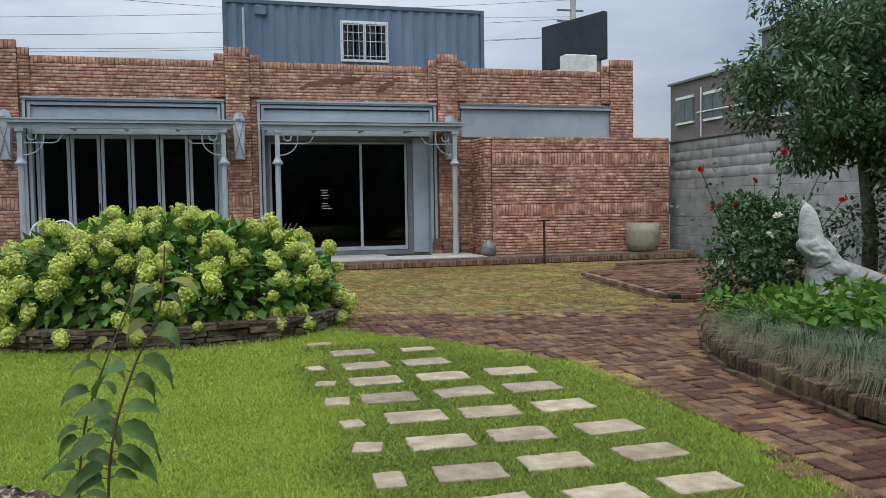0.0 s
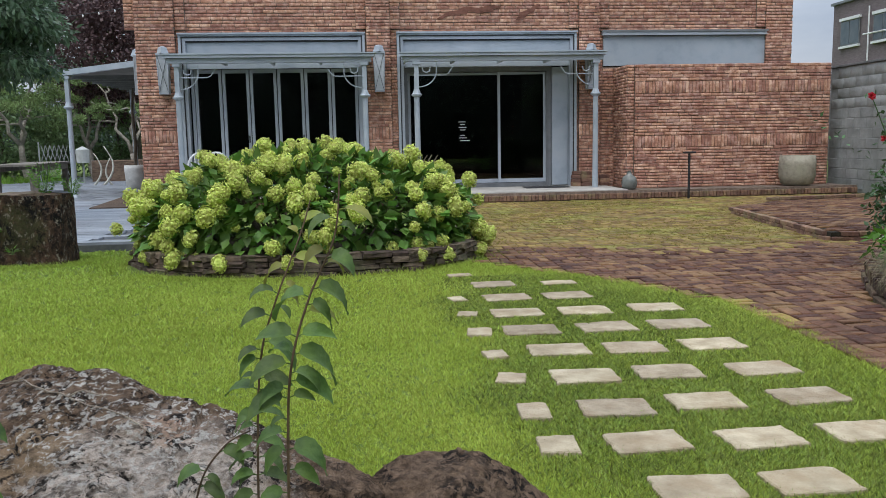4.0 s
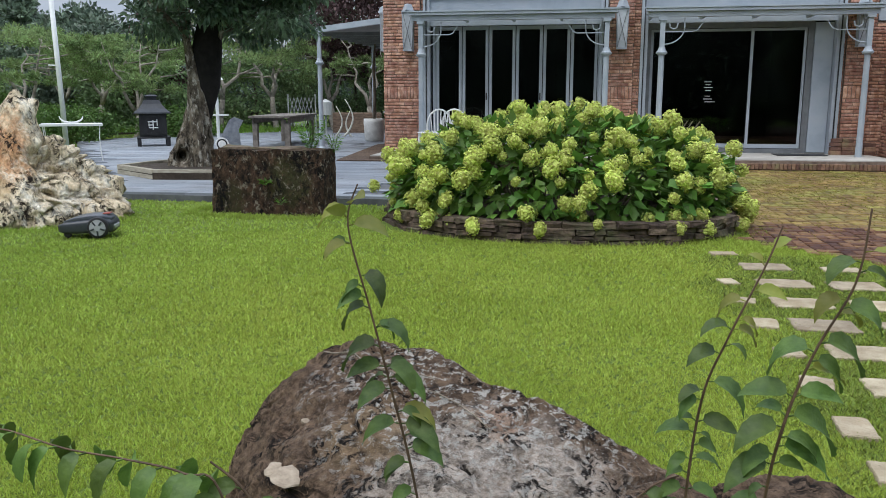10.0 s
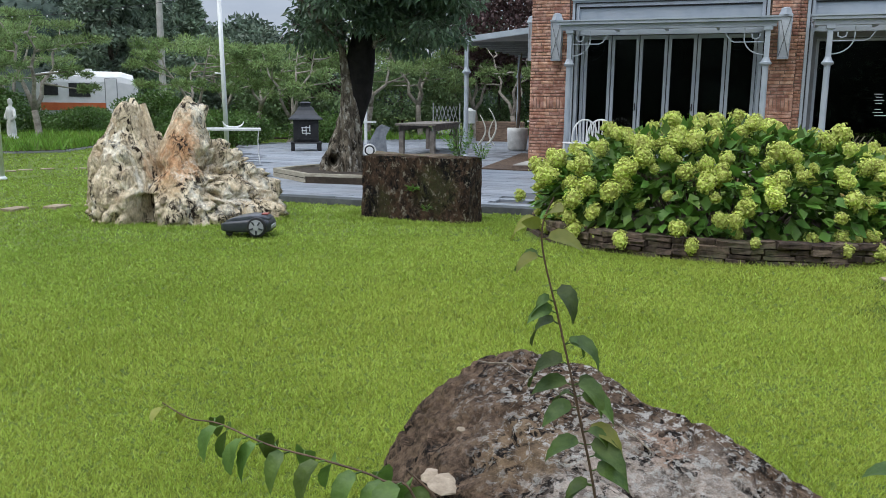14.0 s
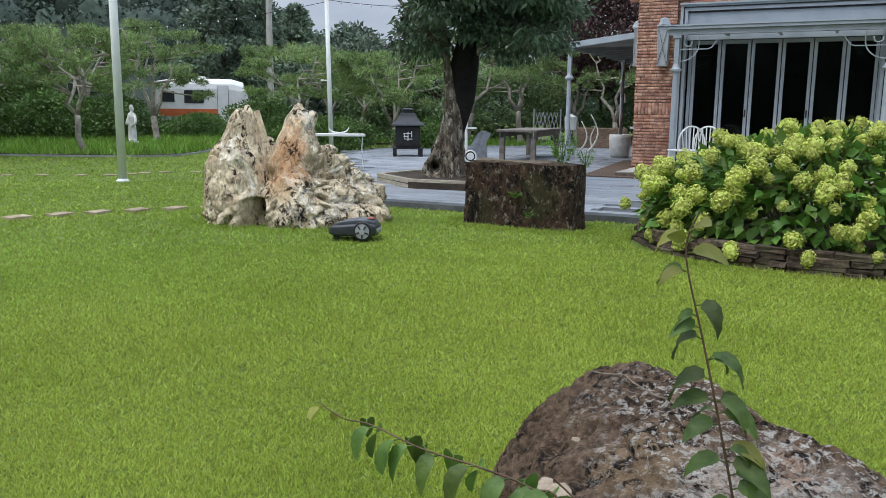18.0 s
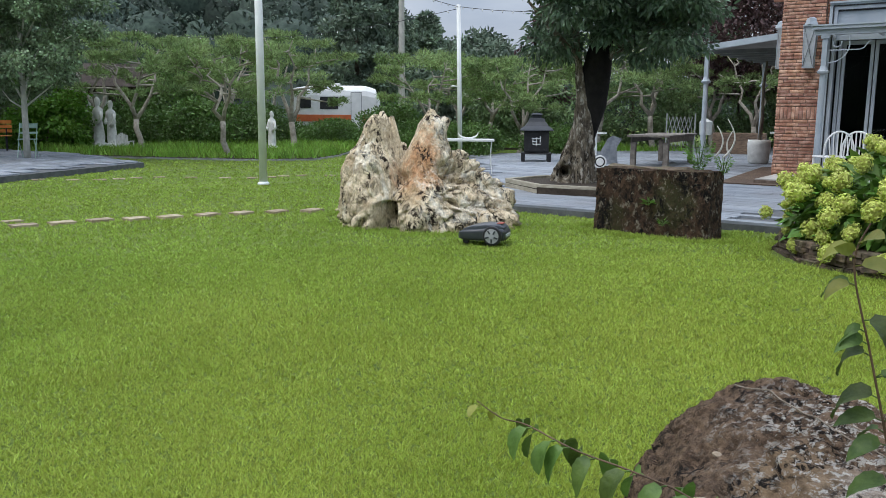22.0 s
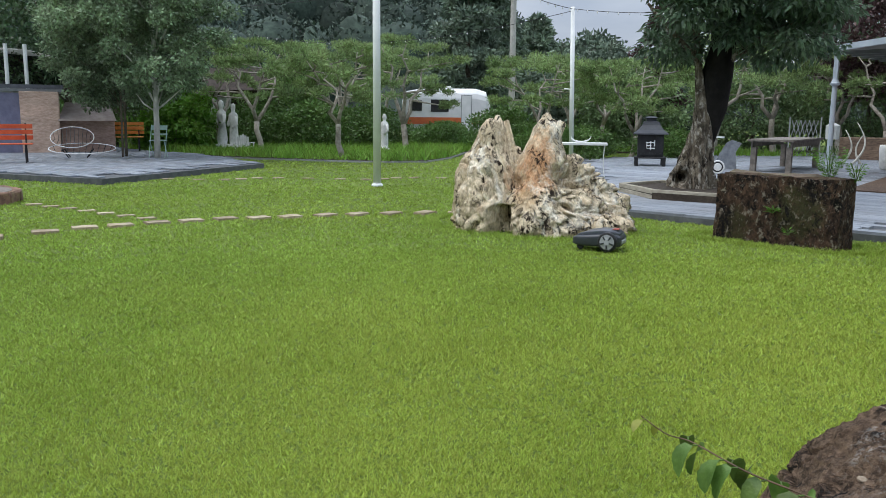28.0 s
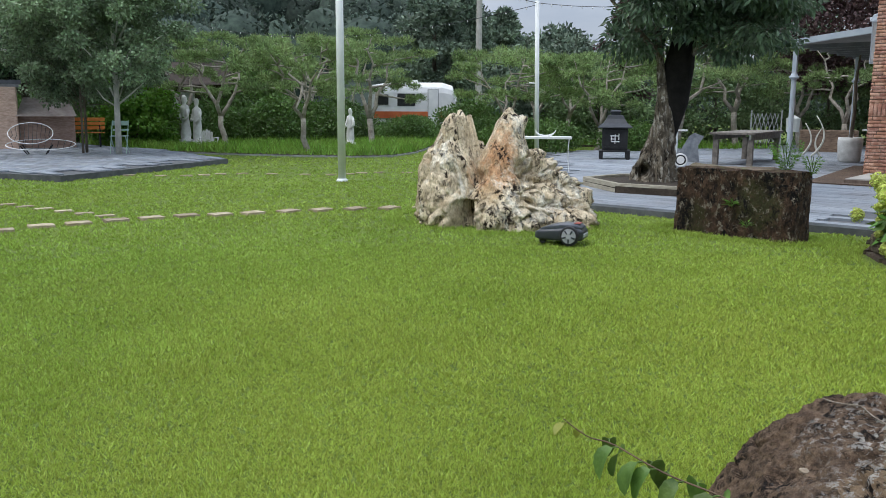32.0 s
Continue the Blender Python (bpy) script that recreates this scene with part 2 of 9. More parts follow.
# Distance haze is put into this leaf colour as extra blue and lightness.
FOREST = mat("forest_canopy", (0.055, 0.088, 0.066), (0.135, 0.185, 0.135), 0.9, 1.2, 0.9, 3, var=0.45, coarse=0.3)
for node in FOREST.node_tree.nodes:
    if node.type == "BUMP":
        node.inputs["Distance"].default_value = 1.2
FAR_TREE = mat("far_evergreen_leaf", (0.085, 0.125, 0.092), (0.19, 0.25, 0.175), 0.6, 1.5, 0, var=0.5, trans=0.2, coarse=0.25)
# Darker copy of the canopy colour: shade between the sprays is painted in.
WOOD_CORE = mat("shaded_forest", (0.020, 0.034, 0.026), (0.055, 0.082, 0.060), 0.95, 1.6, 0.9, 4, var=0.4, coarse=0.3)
GROUNDCOVER = mat("groundcover_blade", (0.14, 0.28, 0.036), (0.24, 0.40, 0.058), 0.6, 2, 0, var=0.35, trans=0.3)
WHITE = mat("white_plaster", (0.62, 0.62, 0.60), (0.76, 0.76, 0.74), 0.8, 8, 0.3, stain=(0.42, 0.43, 0.40), stain_scale=5, stain_amount=0.5)
WHITE_PAINT = mat("white_paint", (0.70, 0.71, 0.71), (0.80, 0.80, 0.80), 0.45, 3, 0, coarse=0.05)
POLE_GREY = mat("pale_grey_pole_paint", (0.68, 0.71, 0.70), (0.78, 0.80, 0.79), 0.5, 4, 0.05, coarse=0.08)


def glass_material(name, tint=(0.8, 0.85, 0.85), rough=0.02):
    m = bpy.data.materials.new(name)
    m.use_nodes = True
    b = m.node_tree.nodes["Principled BSDF"]
    b.inputs["Base Color"].default_value = (*tint, 1)
    b.inputs["Roughness"].default_value = rough
    b.inputs["Transmission Weight"].default_value = 1.0
    b.inputs["IOR"].default_value = 1.45
    return m


GLASS = glass_material("tinted_window_glass", (0.25, 0.27, 0.28))
CLEAR = glass_material("clear_glass", (0.75, 0.80, 0.80), 0.05)

# ---- building helpers ----


def link_mesh(name, me, material, parent=None, label=""):
    ob = new(name, me)
    if material and not me.materials:
        me.materials.append(material)
    if parent:
        ob.parent = parent
    if label:
        ob["label"] = label
    return ob


def part(name, bm, material, parent=None, label="", smooth=False):
    me = bpy.data.meshes.new(name)
    bmesh.ops.recalc_face_normals(bm, faces=bm.faces)
    bm.to_mesh(me)
    bm.free()
    if smooth:
        me.shade_smooth()
    return link_mesh(name, me, material, parent, label)


def thing(name, label, category, at=(0, 0, 0), turn=0.0, group="", kind=""):
    ob = new(name)
    ob.empty_display_size = 0.1
    ob.matrix_world = pose(*at, 0, 0, turn)
    return tagged(ob, label, category, group, kind)


def box(bm, x0, x1, y0, y1, z0, z1, bevel=0.0):
    vs = [bm.verts.new((x, y, z)) for z in (z0, z1) for y in (y0, y1) for x in (x0, x1)]
    fs = [bm.faces.new([vs[i] for i in q]) for q in ((0, 2, 3, 1), (4, 5, 7, 6), (0, 1, 5, 4), (2, 6, 7, 3), (0, 4, 6, 2), (1, 3, 7, 5))]
    if bevel:
        es = list({e for f in fs for e in f.edges})
        bmesh.ops.bevel(bm, geom=es, offset=bevel, segments=1, affect="EDGES")
    return bm


def tube(bm, pts, radii, n=8, cap=True):
    """A tube along points; radii: one number or one for each point."""
    pts = [Vector(p) for p in pts]
    if not isinstance(radii, (list, tuple)):
        radii = [radii] * len(pts)
    rings = []
    side = None
    for i, p in enumerate(pts):
        d = (pts[min(i + 1, len(pts) - 1)] - pts[max(i - 1, 0)]).normalized()
        if side is None:
            side = d.orthogonal().normalized()
        side = (side - d * side.dot(d)).normalized()
        up = d.cross(side)
        rings.append([bm.verts.new(p + (side * math.cos(a) + up * math.sin(a)) * radii[i]) for a in [2 * math.pi * k / n for k in range(n)]])
    for a, b in zip(rings, rings[1:]):
        for k in range(n):
            bm.faces.new((a[k], a[(k + 1) % n], b[(k + 1) % n], b[k]))
    if cap:
        bm.faces.new(rings[0][::-1])
        bm.faces.new(rings[-1])
    return bm


def lathe(bm, profile, n=24, at=(0, 0, 0), square=False):
    """A turned body from (radius, height) pairs about z."""
    rings = []
    off = math.pi / 4 if square else 0
    k0 = math.sqrt(2) if square else 1
    for r, z in profile:
        rings.append([bm.verts.new((at[0] + k0 * r * math.cos(off + 2 * math.pi * k / n), at[1] + k0 * r * math.sin(off + 2 * math.pi * k / n), at[2] + z)) for k in range(n)])
    for a, b in zip(rings, rings[1:]):
        for k in range(n):
            bm.faces.new((a[k], a[(k + 1) % n], b[(k + 1) % n], b[k]))
    bm.faces.new(rings[0][::-1])
    bm.faces.new(rings[-1])
    return bm


def prism(bm, poly, z0, z1):
    a = [bm.verts.new((x, y, z0)) for x, y in poly]
    b = [bm.verts.new((x, y, z1)) for x, y in poly]
    bm.faces.new(a[::-1])
    bm.faces.new(b)
    for i in range(len(poly)):
        j = (i + 1) % len(poly)
        bm.faces.new((a[i], a[j], b[j], b[i]))
    return bm


def array_mesh(name, verts, faces):
    """A mesh from arrays of vertices and of equal-sized faces."""
    me = bpy.data.meshes.new(name)
    verts = np.asarray(verts, np.float32)
    faces = np.asarray(faces, np.int32)
    n, k = faces.shape
    me.vertices.add(len(verts))
    me.vertices.foreach_set("co", verts.ravel())
    me.loops.add(n * k)
    me.loops.foreach_set("vertex_index", faces.ravel())
    me.polygons.add(n)
    me.polygons.foreach_set("loop_start", np.arange(0, n * k, k, dtype=np.int32))
    me.update(calc_edges=True)
    return me


def unit(v):
    return v / np.maximum(np.linalg.norm(v, axis=1, keepdims=True), 1e-9)


def leaf_arrays(rng, centres, out, length, width, droop=0.3, spread=0.8, fold=0.25):
    """Folded leaves of four triangles, at centres, pointing roughly along out."""
    n = len(centres)
    d = unit(out + rng.normal(0, spread, (n, 3)) + np.array([0, 0, -droop]))
    s = unit(np.cross(d, rng.normal(0, 1, (n, 3)) * 0.5 + np.array([0, 0, 1.0])))
    u = np.cross(s, d)
    L = (length * rng.uniform(0.65, 1.25, n))[:, None]
    Wd = (width * rng.uniform(0.7, 1.2, n))[:, None]
    base = centres
    tip = base + d * L - u * L * 0.12
    mid = base + d * L * 0.48 - u * Wd * fold
    left = base + d * L * 0.42 + s * Wd * 0.5
    right = base + d * L * 0.42 - s * Wd * 0.5
    v = np.stack([base, left, mid, right, tip], 1).reshape(-1, 3)
    i = (np.arange(n) * 5)[:, None]
    f = np.concatenate([i + np.array([[0, 1, 2]]), i + np.array([[0, 2, 3]]), i + np.array([[1, 4, 2]]), i + np.array([[2, 4, 3]])], 0)
    return v, f


def quad_leaf_arrays(rng, centres, out, length, width, droop=0.2, spread=0.9):
    """Plain pointed leaves of two triangles, for far crowns."""
    n = len(centres)
    d = unit(out + rng.normal(0, spread, (n, 3)) + np.array([0, 0, -droop]))
    s = unit(np.cross(d, rng.normal(0, 1, (n, 3))))
    L = (length * rng.uniform(0.6, 1.3, n))[:, None]
    Wd = (width * rng.uniform(0.7, 1.2, n))[:, None]
    v = np.stack([centres, centres + d * L * 0.45 + s * Wd * 0.5, centres + d * L, centres + d * L * 0.45 - s * Wd * 0.5], 1).reshape(-1, 3)
    return v, (np.arange(n) * 4)[:, None] + np.array([[0, 1, 2, 3]])


def blob_points(rng, n, centre, radii, shell=0.55):
    """Points in an ellipsoid, mostly near its surface, and their outward directions."""
    d = unit(rng.normal(0, 1, (n, 3)))
    r = shell + (1 - shell) * rng.random((n, 1)) ** 0.6
    return np.array(centre) + d * r * np.array(radii), d


def stack_arrays(parts):
    vs, fs, o = [], [], 0
    for v, f in parts:
        vs.append(v)
        fs.append(f + o)
        o += len(v)
    return np.concatenate(vs), np.concatenate(fs)


def inside(x, y, poly):
    c = False
    for (x0, y0), (x1, y1) in zip(poly, poly[1:] + poly[:1]):
        if (y0 > y) != (y1 > y) and x < (x1 - x0) * (y - y0) / (y1 - y0) + x0:
            c = not c
    return c


def blade_arrays(rng, x, y, z, height, width, lean=0.45):
    """One triangle for each blade of grass."""
    n = len(x)
    a = rng.uniform(0, 2 * np.pi, n)
    h = height * rng.uniform(0.5, 1.25, n)
    w = width * rng.uniform(0.7, 1.3, n)
    l = rng.normal(0, lean, (n, 2)) * h[:, None]
    b = np.stack([x, y, z], 1)
    s = np.stack([np.cos(a), np.sin(a), np.zeros(n)], 1) * w[:, None] * 0.5
    tip = b + np.stack([l[:, 0], l[:, 1], h], 1)
    v = np.stack([b - s, b + s, tip], 1).reshape(-1, 3)
    return v, np.arange(n * 3).reshape(-1, 3)

# ---- ground ----
rng = np.random.default_rng(7)
bm = bmesh.new()
bmesh.ops.create_grid(bm, x_segments=40, y_segments=40, size=600)
bmesh.ops.translate(bm, vec=(0, 250, -0.012), verts=bm.verts)
tagged(part("ground", bm, LAWN), "short mown green lawn and open ground", "ground", kind="structure")

# ---- main building ----
FRONT = 16.8
FLOOR = 0.2


def soldier(spans, z0, z1):
    """Upright bricks side by side over spans of x."""
    out = []
    for x0, x1 in spans:
        n = max(1, round((x1 - x0) / 0.068))
        w = (x1 - x0) / n
        out += [(x0 + i * w, x0 + (i + 1) * w, z0, z1) for i in range(n)]
    return out


def courses(x0, x1, z0, z1, holes=(), course=0.062, length=0.24, seed=0):
    """Running bond of bricks over a rectangle, cut at holes (x0, x1, z0, z1)."""
    r = random.Random(seed)
    out = []
    n = max(1, round((z1 - z0) / course))
    h = (z1 - z0) / n
    for i in range(n):
        za, zb = z0 + i * h, z0 + (i + 1) * h
        spans = [(x0, x1)]
        for hx0, hx1, hz0, hz1 in holes:
            if hz0 < (za + zb) / 2 < hz1:
                spans = [s for a, b in spans for s in ((a, min(b, hx0)), (max(a, hx1), b)) if s[1] - s[0] > 0.02]
        for a, b in spans:
            x = a - (length * 0.5 if i % 2 else 0) - r.uniform(0, 0.06)
            while x < b:
                e = x + length * r.uniform(0.82, 1.08)
                p, q = max(x, a), min(e, b)
                if q - p > 0.03:
                    out.append((p, q, za, zb))
                x = e
    return out


BRICK_MESHES = {}


def brick_mesh(w, h, material, depth=0.05):
    key = (round(w, 2), round(h, 2), material.name)
    if key not in BRICK_MESHES:
        b = bmesh.new()
        g = 0.005
        w2, h2 = key[0] / 2 - g, key[1] / 2 - g
        if h2 < 0.02:
            h2 = h / 2 - g
        c = 0.006
        back = [b.verts.new((sx * w2, 0, sz * h2)) for sx, sz in ((-1, -1), (1, -1), (1, 1), (-1, 1))]
        fr = [b.verts.new((sx * (w2 - c), -depth, sz * (h2 - c))) for sx, sz in ((-1, -1), (1, -1), (1, 1), (-1, 1))]
        mid = [b.verts.new((sx * w2, -depth + c, sz * h2)) for sx, sz in ((-1, -1), (1, -1), (1, 1), (-1, 1))]
        b.faces.new(fr)
        for k in range(4):
            j = (k + 1) % 4
            b.faces.new((mid[k], mid[j], fr[j], fr[k]))
            b.faces.new((back[k], back[j], mid[j], mid[k]))
        me = bpy.data.meshes.new("brick")
        b.to_mesh(me)
        b.free()
        me.materials.append(material)
        BRICK_MESHES[key] = me
    return BRICK_MESHES[key]


def lay_bricks(cells, parent, at, turn, single, material=BRICK, proud=0.012, seed=1, depth=0.05):
    """Bricks on a wall: cells (x0, x1, z0, z1) in the wall's own plane at pose (at, turn), facing its -y. The first 'single' are objects, the rest one mesh."""
    r = random.Random(seed)
    m = pose(*at, 0, 0, turn)
    vs, fs = [], []
    for i, (x0, x1, z0, z1) in enumerate(cells):
        off = depth - proud + r.uniform(-0.005, 0.006)
        if i < single:
            ob = new("brick", brick_mesh(x1 - x0, z1 - z0, material, depth))
            ob.parent = parent
            ob.matrix_local = parent.matrix_world.inverted() @ m @ Matrix.Translation(((x0 + x1) / 2, off, (z0 + z1) / 2))
        else:
            g, c = 0.005, 0.006
            base = len(vs)
            for gg, y in ((g, off), (g, off - depth + c), (g + c, off - depth)):
                for x, z in ((x0 + gg, z0 + gg), (x1 - gg, z0 + gg), (x1 - gg, z1 - gg), (x0 + gg, z1 - gg)):
                    vs.append(m @ Vector((x, y, z)))
            for ring in (0, 4):
                for k in range(4):
                    j = (k + 1) % 4
                    fs.append((base + ring + k, base + ring + j, base + ring + 4 + j, base + ring + 4 + k))
            fs.append((base + 8, base + 9, base + 10, base + 11))
    if vs:
        me = array_mesh("brickwork", [tuple(v) for v in vs], fs)
        ob = link_mesh("brickwork", me, material)
        ob.parent = parent
        ob.matrix_parent_inverse = parent.matrix_world.inverted()
        tagged(ob, kind="stuff")


OPEN_1 = (-3.59, 0.05)
OPEN_2 = (0.69, 4.38)
PANEL_3 = (4.94, 8.45)
HOLES = [(*OPEN_1, 0.0, 3.33), (*OPEN_2, 0.0, 3.33), (*PANEL_3, 2.62, 3.33)]
wall_north = tagged(new("wall_north"), "reddish brown brick front wall with a stepped parapet", "wall", kind="structure")
bm = bmesh.new()
for x0, x1, z0, z1 in ((-4.35, OPEN_1[0], 0, 3.33), (OPEN_1[1], OPEN_2[0], 0, 3.33), (OPEN_2[1], PANEL_3[0], 0, 3.33), (PANEL_3[0], PANEL_3[1], 0, 2.62), (PANEL_3[1], 8.95, 0, 3.33), (-4.35, 8.95, 3.33, 4.12)):
    box(bm, x0, x1, FRONT, FRONT + 0.24, z0, z1)
part("wall_core", bm, MORTAR, wall_north)
PILLARS = ((-4.39, -3.64), (0.08, 0.56), (4.42, 4.86), (8.41, 8.98))
bm = bmesh.new()
for x0, x1 in PILLARS:
    box(bm, x0 + 0.01, x1 - 0.01, FRONT - 0.09, FRONT - 0.002, 0.1, 4.38)
    box(bm, x0 - 0.2, x0 + 0.008, FRONT - 0.045, FRONT - 0.002, 3.4, 4.25)
    if x1 < 8:
        box(bm, x1 - 0.008, x1 + 0.2, FRONT - 0.045, FRONT - 0.002, 3.4, 4.25)
part("pillar_core", bm, MORTAR, wall_north)
tagged(part("floor", prism(bmesh.new(), [(-4.3, 15.1), (4.95, 15.1), (4.95, 24), (-4.3, 24)], 0.0, 0.18), SLABCON), "pale concrete floor slab in front of the doors", "floor", kind="structure")
for name, x0, x1, y0, y1 in (("wall_west", -4.35, -4.12, FRONT + 0.245, 24), ("wall_east", 8.7, 8.95, FRONT + 0.245, 24), ("wall_south", -4.35, 8.95, 24.005, 24.25)):
    tagged(part(name, box(bmesh.new(), x0, x1, y0, y1, 0, 4.1), mat("rendered_brick_side", (0.26, 0.13, 0.085), (0.40, 0.23, 0.15), 0.9, 12, 0.6, 30, stretch=(1, 1, 3))), "brick side wall of the garden building", "wall", kind="structure")
tagged(part("roof", box(bmesh.new(), -4.1, 8.69, FRONT + 0.25, 24, 3.42, 3.55), SLABCON), "flat concrete roof", "roof", kind="structure")
# made-up room box; its darkness is put into the colour
tagged(part("ceiling", box(bmesh.new(), -4.1, 8.69, FRONT + 0.25, 24, 3.36, 3.41), ROOM), "ceiling inside the building, near black for an unlit room", "ceiling", kind="structure")
tagged(part("room_lining", box(box(box(bmesh.new(), -4.1, -4.0, 17.3, 23.9, 0.19, 3.35), -4.0, 8.6, 23.8, 23.95, 0.19, 3.35), 4.6, 4.7, 17.3, 23.8, 0.19, 3.35), ROOM), "inner walls behind the glass doors, near black for an unlit room", "wall", kind="structure")
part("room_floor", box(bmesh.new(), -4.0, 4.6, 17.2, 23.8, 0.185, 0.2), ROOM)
tagged(bpy.data.objects["room_floor"], "floor inside, near black for an unlit room", "floor", kind="structure")

# ---- door and window frames ----


def portal(name, x0, x1):
    """The pale steel surround of an opening with a panelled head."""
    t = tagged(new(name), "pale grey steel surround with a recessed head panel", "door frame", kind="structure")
    y0, y1 = FRONT - 0.06, FRONT + 0.20
    b = bmesh.new()
    box(b, x0, x0 + 0.05, y0, y1, FLOOR - 0.02, 3.33)
    box(b, x1 - 0.05, x1, y0, y1, FLOOR - 0.02, 3.33)
    box(b, x0 + 0.05, x1 - 0.05, y0, y1, 3.28, 3.33)
    part("outer_frame", b, STEEL_LIGHT, t)
    b = bmesh.new()
    box(b, x0 - 0.01, x1 + 0.01, y0 - 0.04, y0 - 0.002, 3.315, 3.345)
    part("drip_edge", b, STEEL, t)
    b = bmesh.new()
    box(b, x0 + 0.05, x0 + 0.13, y0 + 0.03, y1 - 0.02, FLOOR - 0.02, 3.28)
    box(b, x1 - 0.13, x1 - 0.05, y0 + 0.03, y1 - 0.02, FLOOR - 0.02, 3.28)
    box(b, x0 + 0.13, x1 - 0.13, y0 + 0.03, y1 - 0.02, 3.20, 3.28)
    part("inner_frame", b, STEEL, t)
    # Black strips stand in for the shadowed gap between outer and inner frame.
    b = bmesh.new()
    for xa in (x0 + 0.052, x1 - 0.072):
        box(b, xa, xa + 0.02, y0 + 0.012, y0 + 0.028, FLOOR - 0.02, 3.278)
    box(b, x0 + 0.073, x1 - 0.073, y0 + 0.012, y0 + 0.028, 3.258, 3.278)
    box(b, x0 + 0.132, x1 - 0.132, y0 + 0.07, y0 + 0.098, 3.17, 3.198)
    part("gasket", b, BLACK, t, "black strip drawn in for the shadowed gap between the frames")
    b = bmesh.new()
    box(b, x0 + 0.13, x1 - 0.13, y0 + 0.10, y1 - 0.03, 2.66, 3.20)
    part("head_panel", b, STEEL_LIGHT, t)
    return t


portal("door_1", *OPEN_1)
portal("door_2", *OPEN_2)

# folding glass door: six leaves
fx0, fx1 = -3.36, -0.11
fold_door = thing("folding_door", "closed six-leaf folding door of dark glass in grey aluminium", "door", (0, FRONT + 0.16, FLOOR))
part("head_rail", box(bmesh.new(), fx0 - 0.06, fx1 + 0.06, -0.06, 0.06, 2.46, 2.54), STEEL_DARK, fold_door)
part("sill_rail", box(bmesh.new(), fx0 - 0.06, fx1 + 0.06, -0.06, 0.06, -0.02, 0.03), STEEL_DARK, fold_door)
part("side_panel", box(box(bmesh.new(), fx0 - 0.06, fx0 - 0.002, -0.05, 0.06, 0.03, 2.46), fx1 + 0.002, fx1 + 0.06, -0.05, 0.06, 0.03, 2.46), STEEL, fold_door)
lw = (fx1 - fx0) / 6
for k in range(6):
    a, b_ = fx0 + k * lw + 0.010, fx0 + (k + 1) * lw - 0.010
    bm = bmesh.new()
    box(bm, a, a + 0.056, -0.035, 0.035, 0.04, 2.45)
    box(bm, b_ - 0.056, b_, -0.035, 0.035, 0.04, 2.45)
    box(bm, a + 0.056, b_ - 0.056, -0.035, 0.035, 2.38, 2.45)
    box(bm, a + 0.056, b_ - 0.056, -0.035, 0.035, 0.04, 0.14)
    leaf = part("door_leaf", bm, STEEL, fold_door)
    part("pane", box(bmesh.new(), a + 0.06, b_ - 0.06, -0.006, 0.006, 0.13, 2.39), GLASS, leaf)
    if k in (1, 3):
        part("handle", box(bmesh.new(), b_ - 0.045, b_ - 0.02, -0.06, -0.03, 1.0, 1.14), BLACK, leaf)

# sliding glass door
slide = thing("sliding_door", "closed two-leaf sliding door of dark glass in grey aluminium", "door", (0, FRONT + 0.24, FLOOR))
sx0, sx1 = 0.86, 3.84
part("door_frame", box(box(box(box(bmesh.new(), sx0 - 0.03, sx0 + 0.04, -0.07, 0.07, -0.02, 2.46), sx1 - 0.05, sx1 + 0.06, -0.07, 0.07, -0.02, 2.46), sx0 + 0.04, sx1 - 0.05, -0.07, 0.07, 2.36, 2.46), sx0 + 0.04, sx1 - 0.05, -0.09, 0.07, -0.02, 0.06), STEEL_DARK, slide)
for a, b_, y in ((sx0 + 0.045, 2.83, 0.03), (2.77, sx1 - 0.06, -0.03)):
    bm = bmesh.new()
    box(bm, a, a + 0.05, y - 0.02, y + 0.02, 0.07, 2.35)
    box(bm, b_ - 0.05, b_, y - 0.02, y + 0.02, 0.07, 2.35)
    box(bm, a + 0.05, b_ - 0.05, y - 0.02, y + 0.02, 2.30, 2.35)
    box(bm, a + 0.05, b_ - 0.05, y - 0.02, y + 0.02, 0.07, 0.15)
    leaf = part("door_leaf", bm, STEEL, slide)
    part("pane", box(bmesh.new(), a + 0.045, b_ - 0.045, y - 0.006, y + 0.006, 0.14, 2.31), GLASS, leaf)
part("handle", box(bmesh.new(), 3.74, 3.765, -0.09, -0.055, 1.15, 1.5), STEEL_LIGHT, slide)
part("side_panel", box(bmesh.new(), sx1 + 0.065, 4.24, -0.10, 0.03, 0.0, 2.44), STEEL_LIGHT, slide, "plain pale grey metal side panel")
# opening notice on the fixed pane
notice = thing("door_notice", "lines of small white lettering on the glass door", "lettering", (1.95, FRONT + 0.2555, 1.1))
r = random.Random(4)
for k in range(8):
    if k == 4:
        continue
    w = r.uniform(0.12, 0.24)
    part("text_bar", box(bmesh.new(), 0.0 + 0.03 * (k % 2), w, -0.001, 0.001, 0.44 - k * 0.055, 0.452 - k * 0.055), WHITE_PAINT, notice)
tagged(part("door_mat", box(bmesh.new(), 3.2, 4.1, 16.15, 16.6, 0.182, 0.197, 0.004), BLACK), "thin black mat before the sliding door", "mat")

# steel panel over the right bay
p3 = thing("cladding_panel", "pale blue-grey steel panel under a dark capping beam", "panel", (0, FRONT, 0))
part("sheet", box(bmesh.new(), PANEL_3[0] + 0.01, PANEL_3[1] - 0.005, -0.02, 0.03, 2.64, 3.24), STEEL_LIGHT, p3)
part("capping_beam", box(bmesh.new(), PANEL_3[0] - 0.03, PANEL_3[1], -0.10, -0.003, 3.245, 3.335), STEEL, p3)
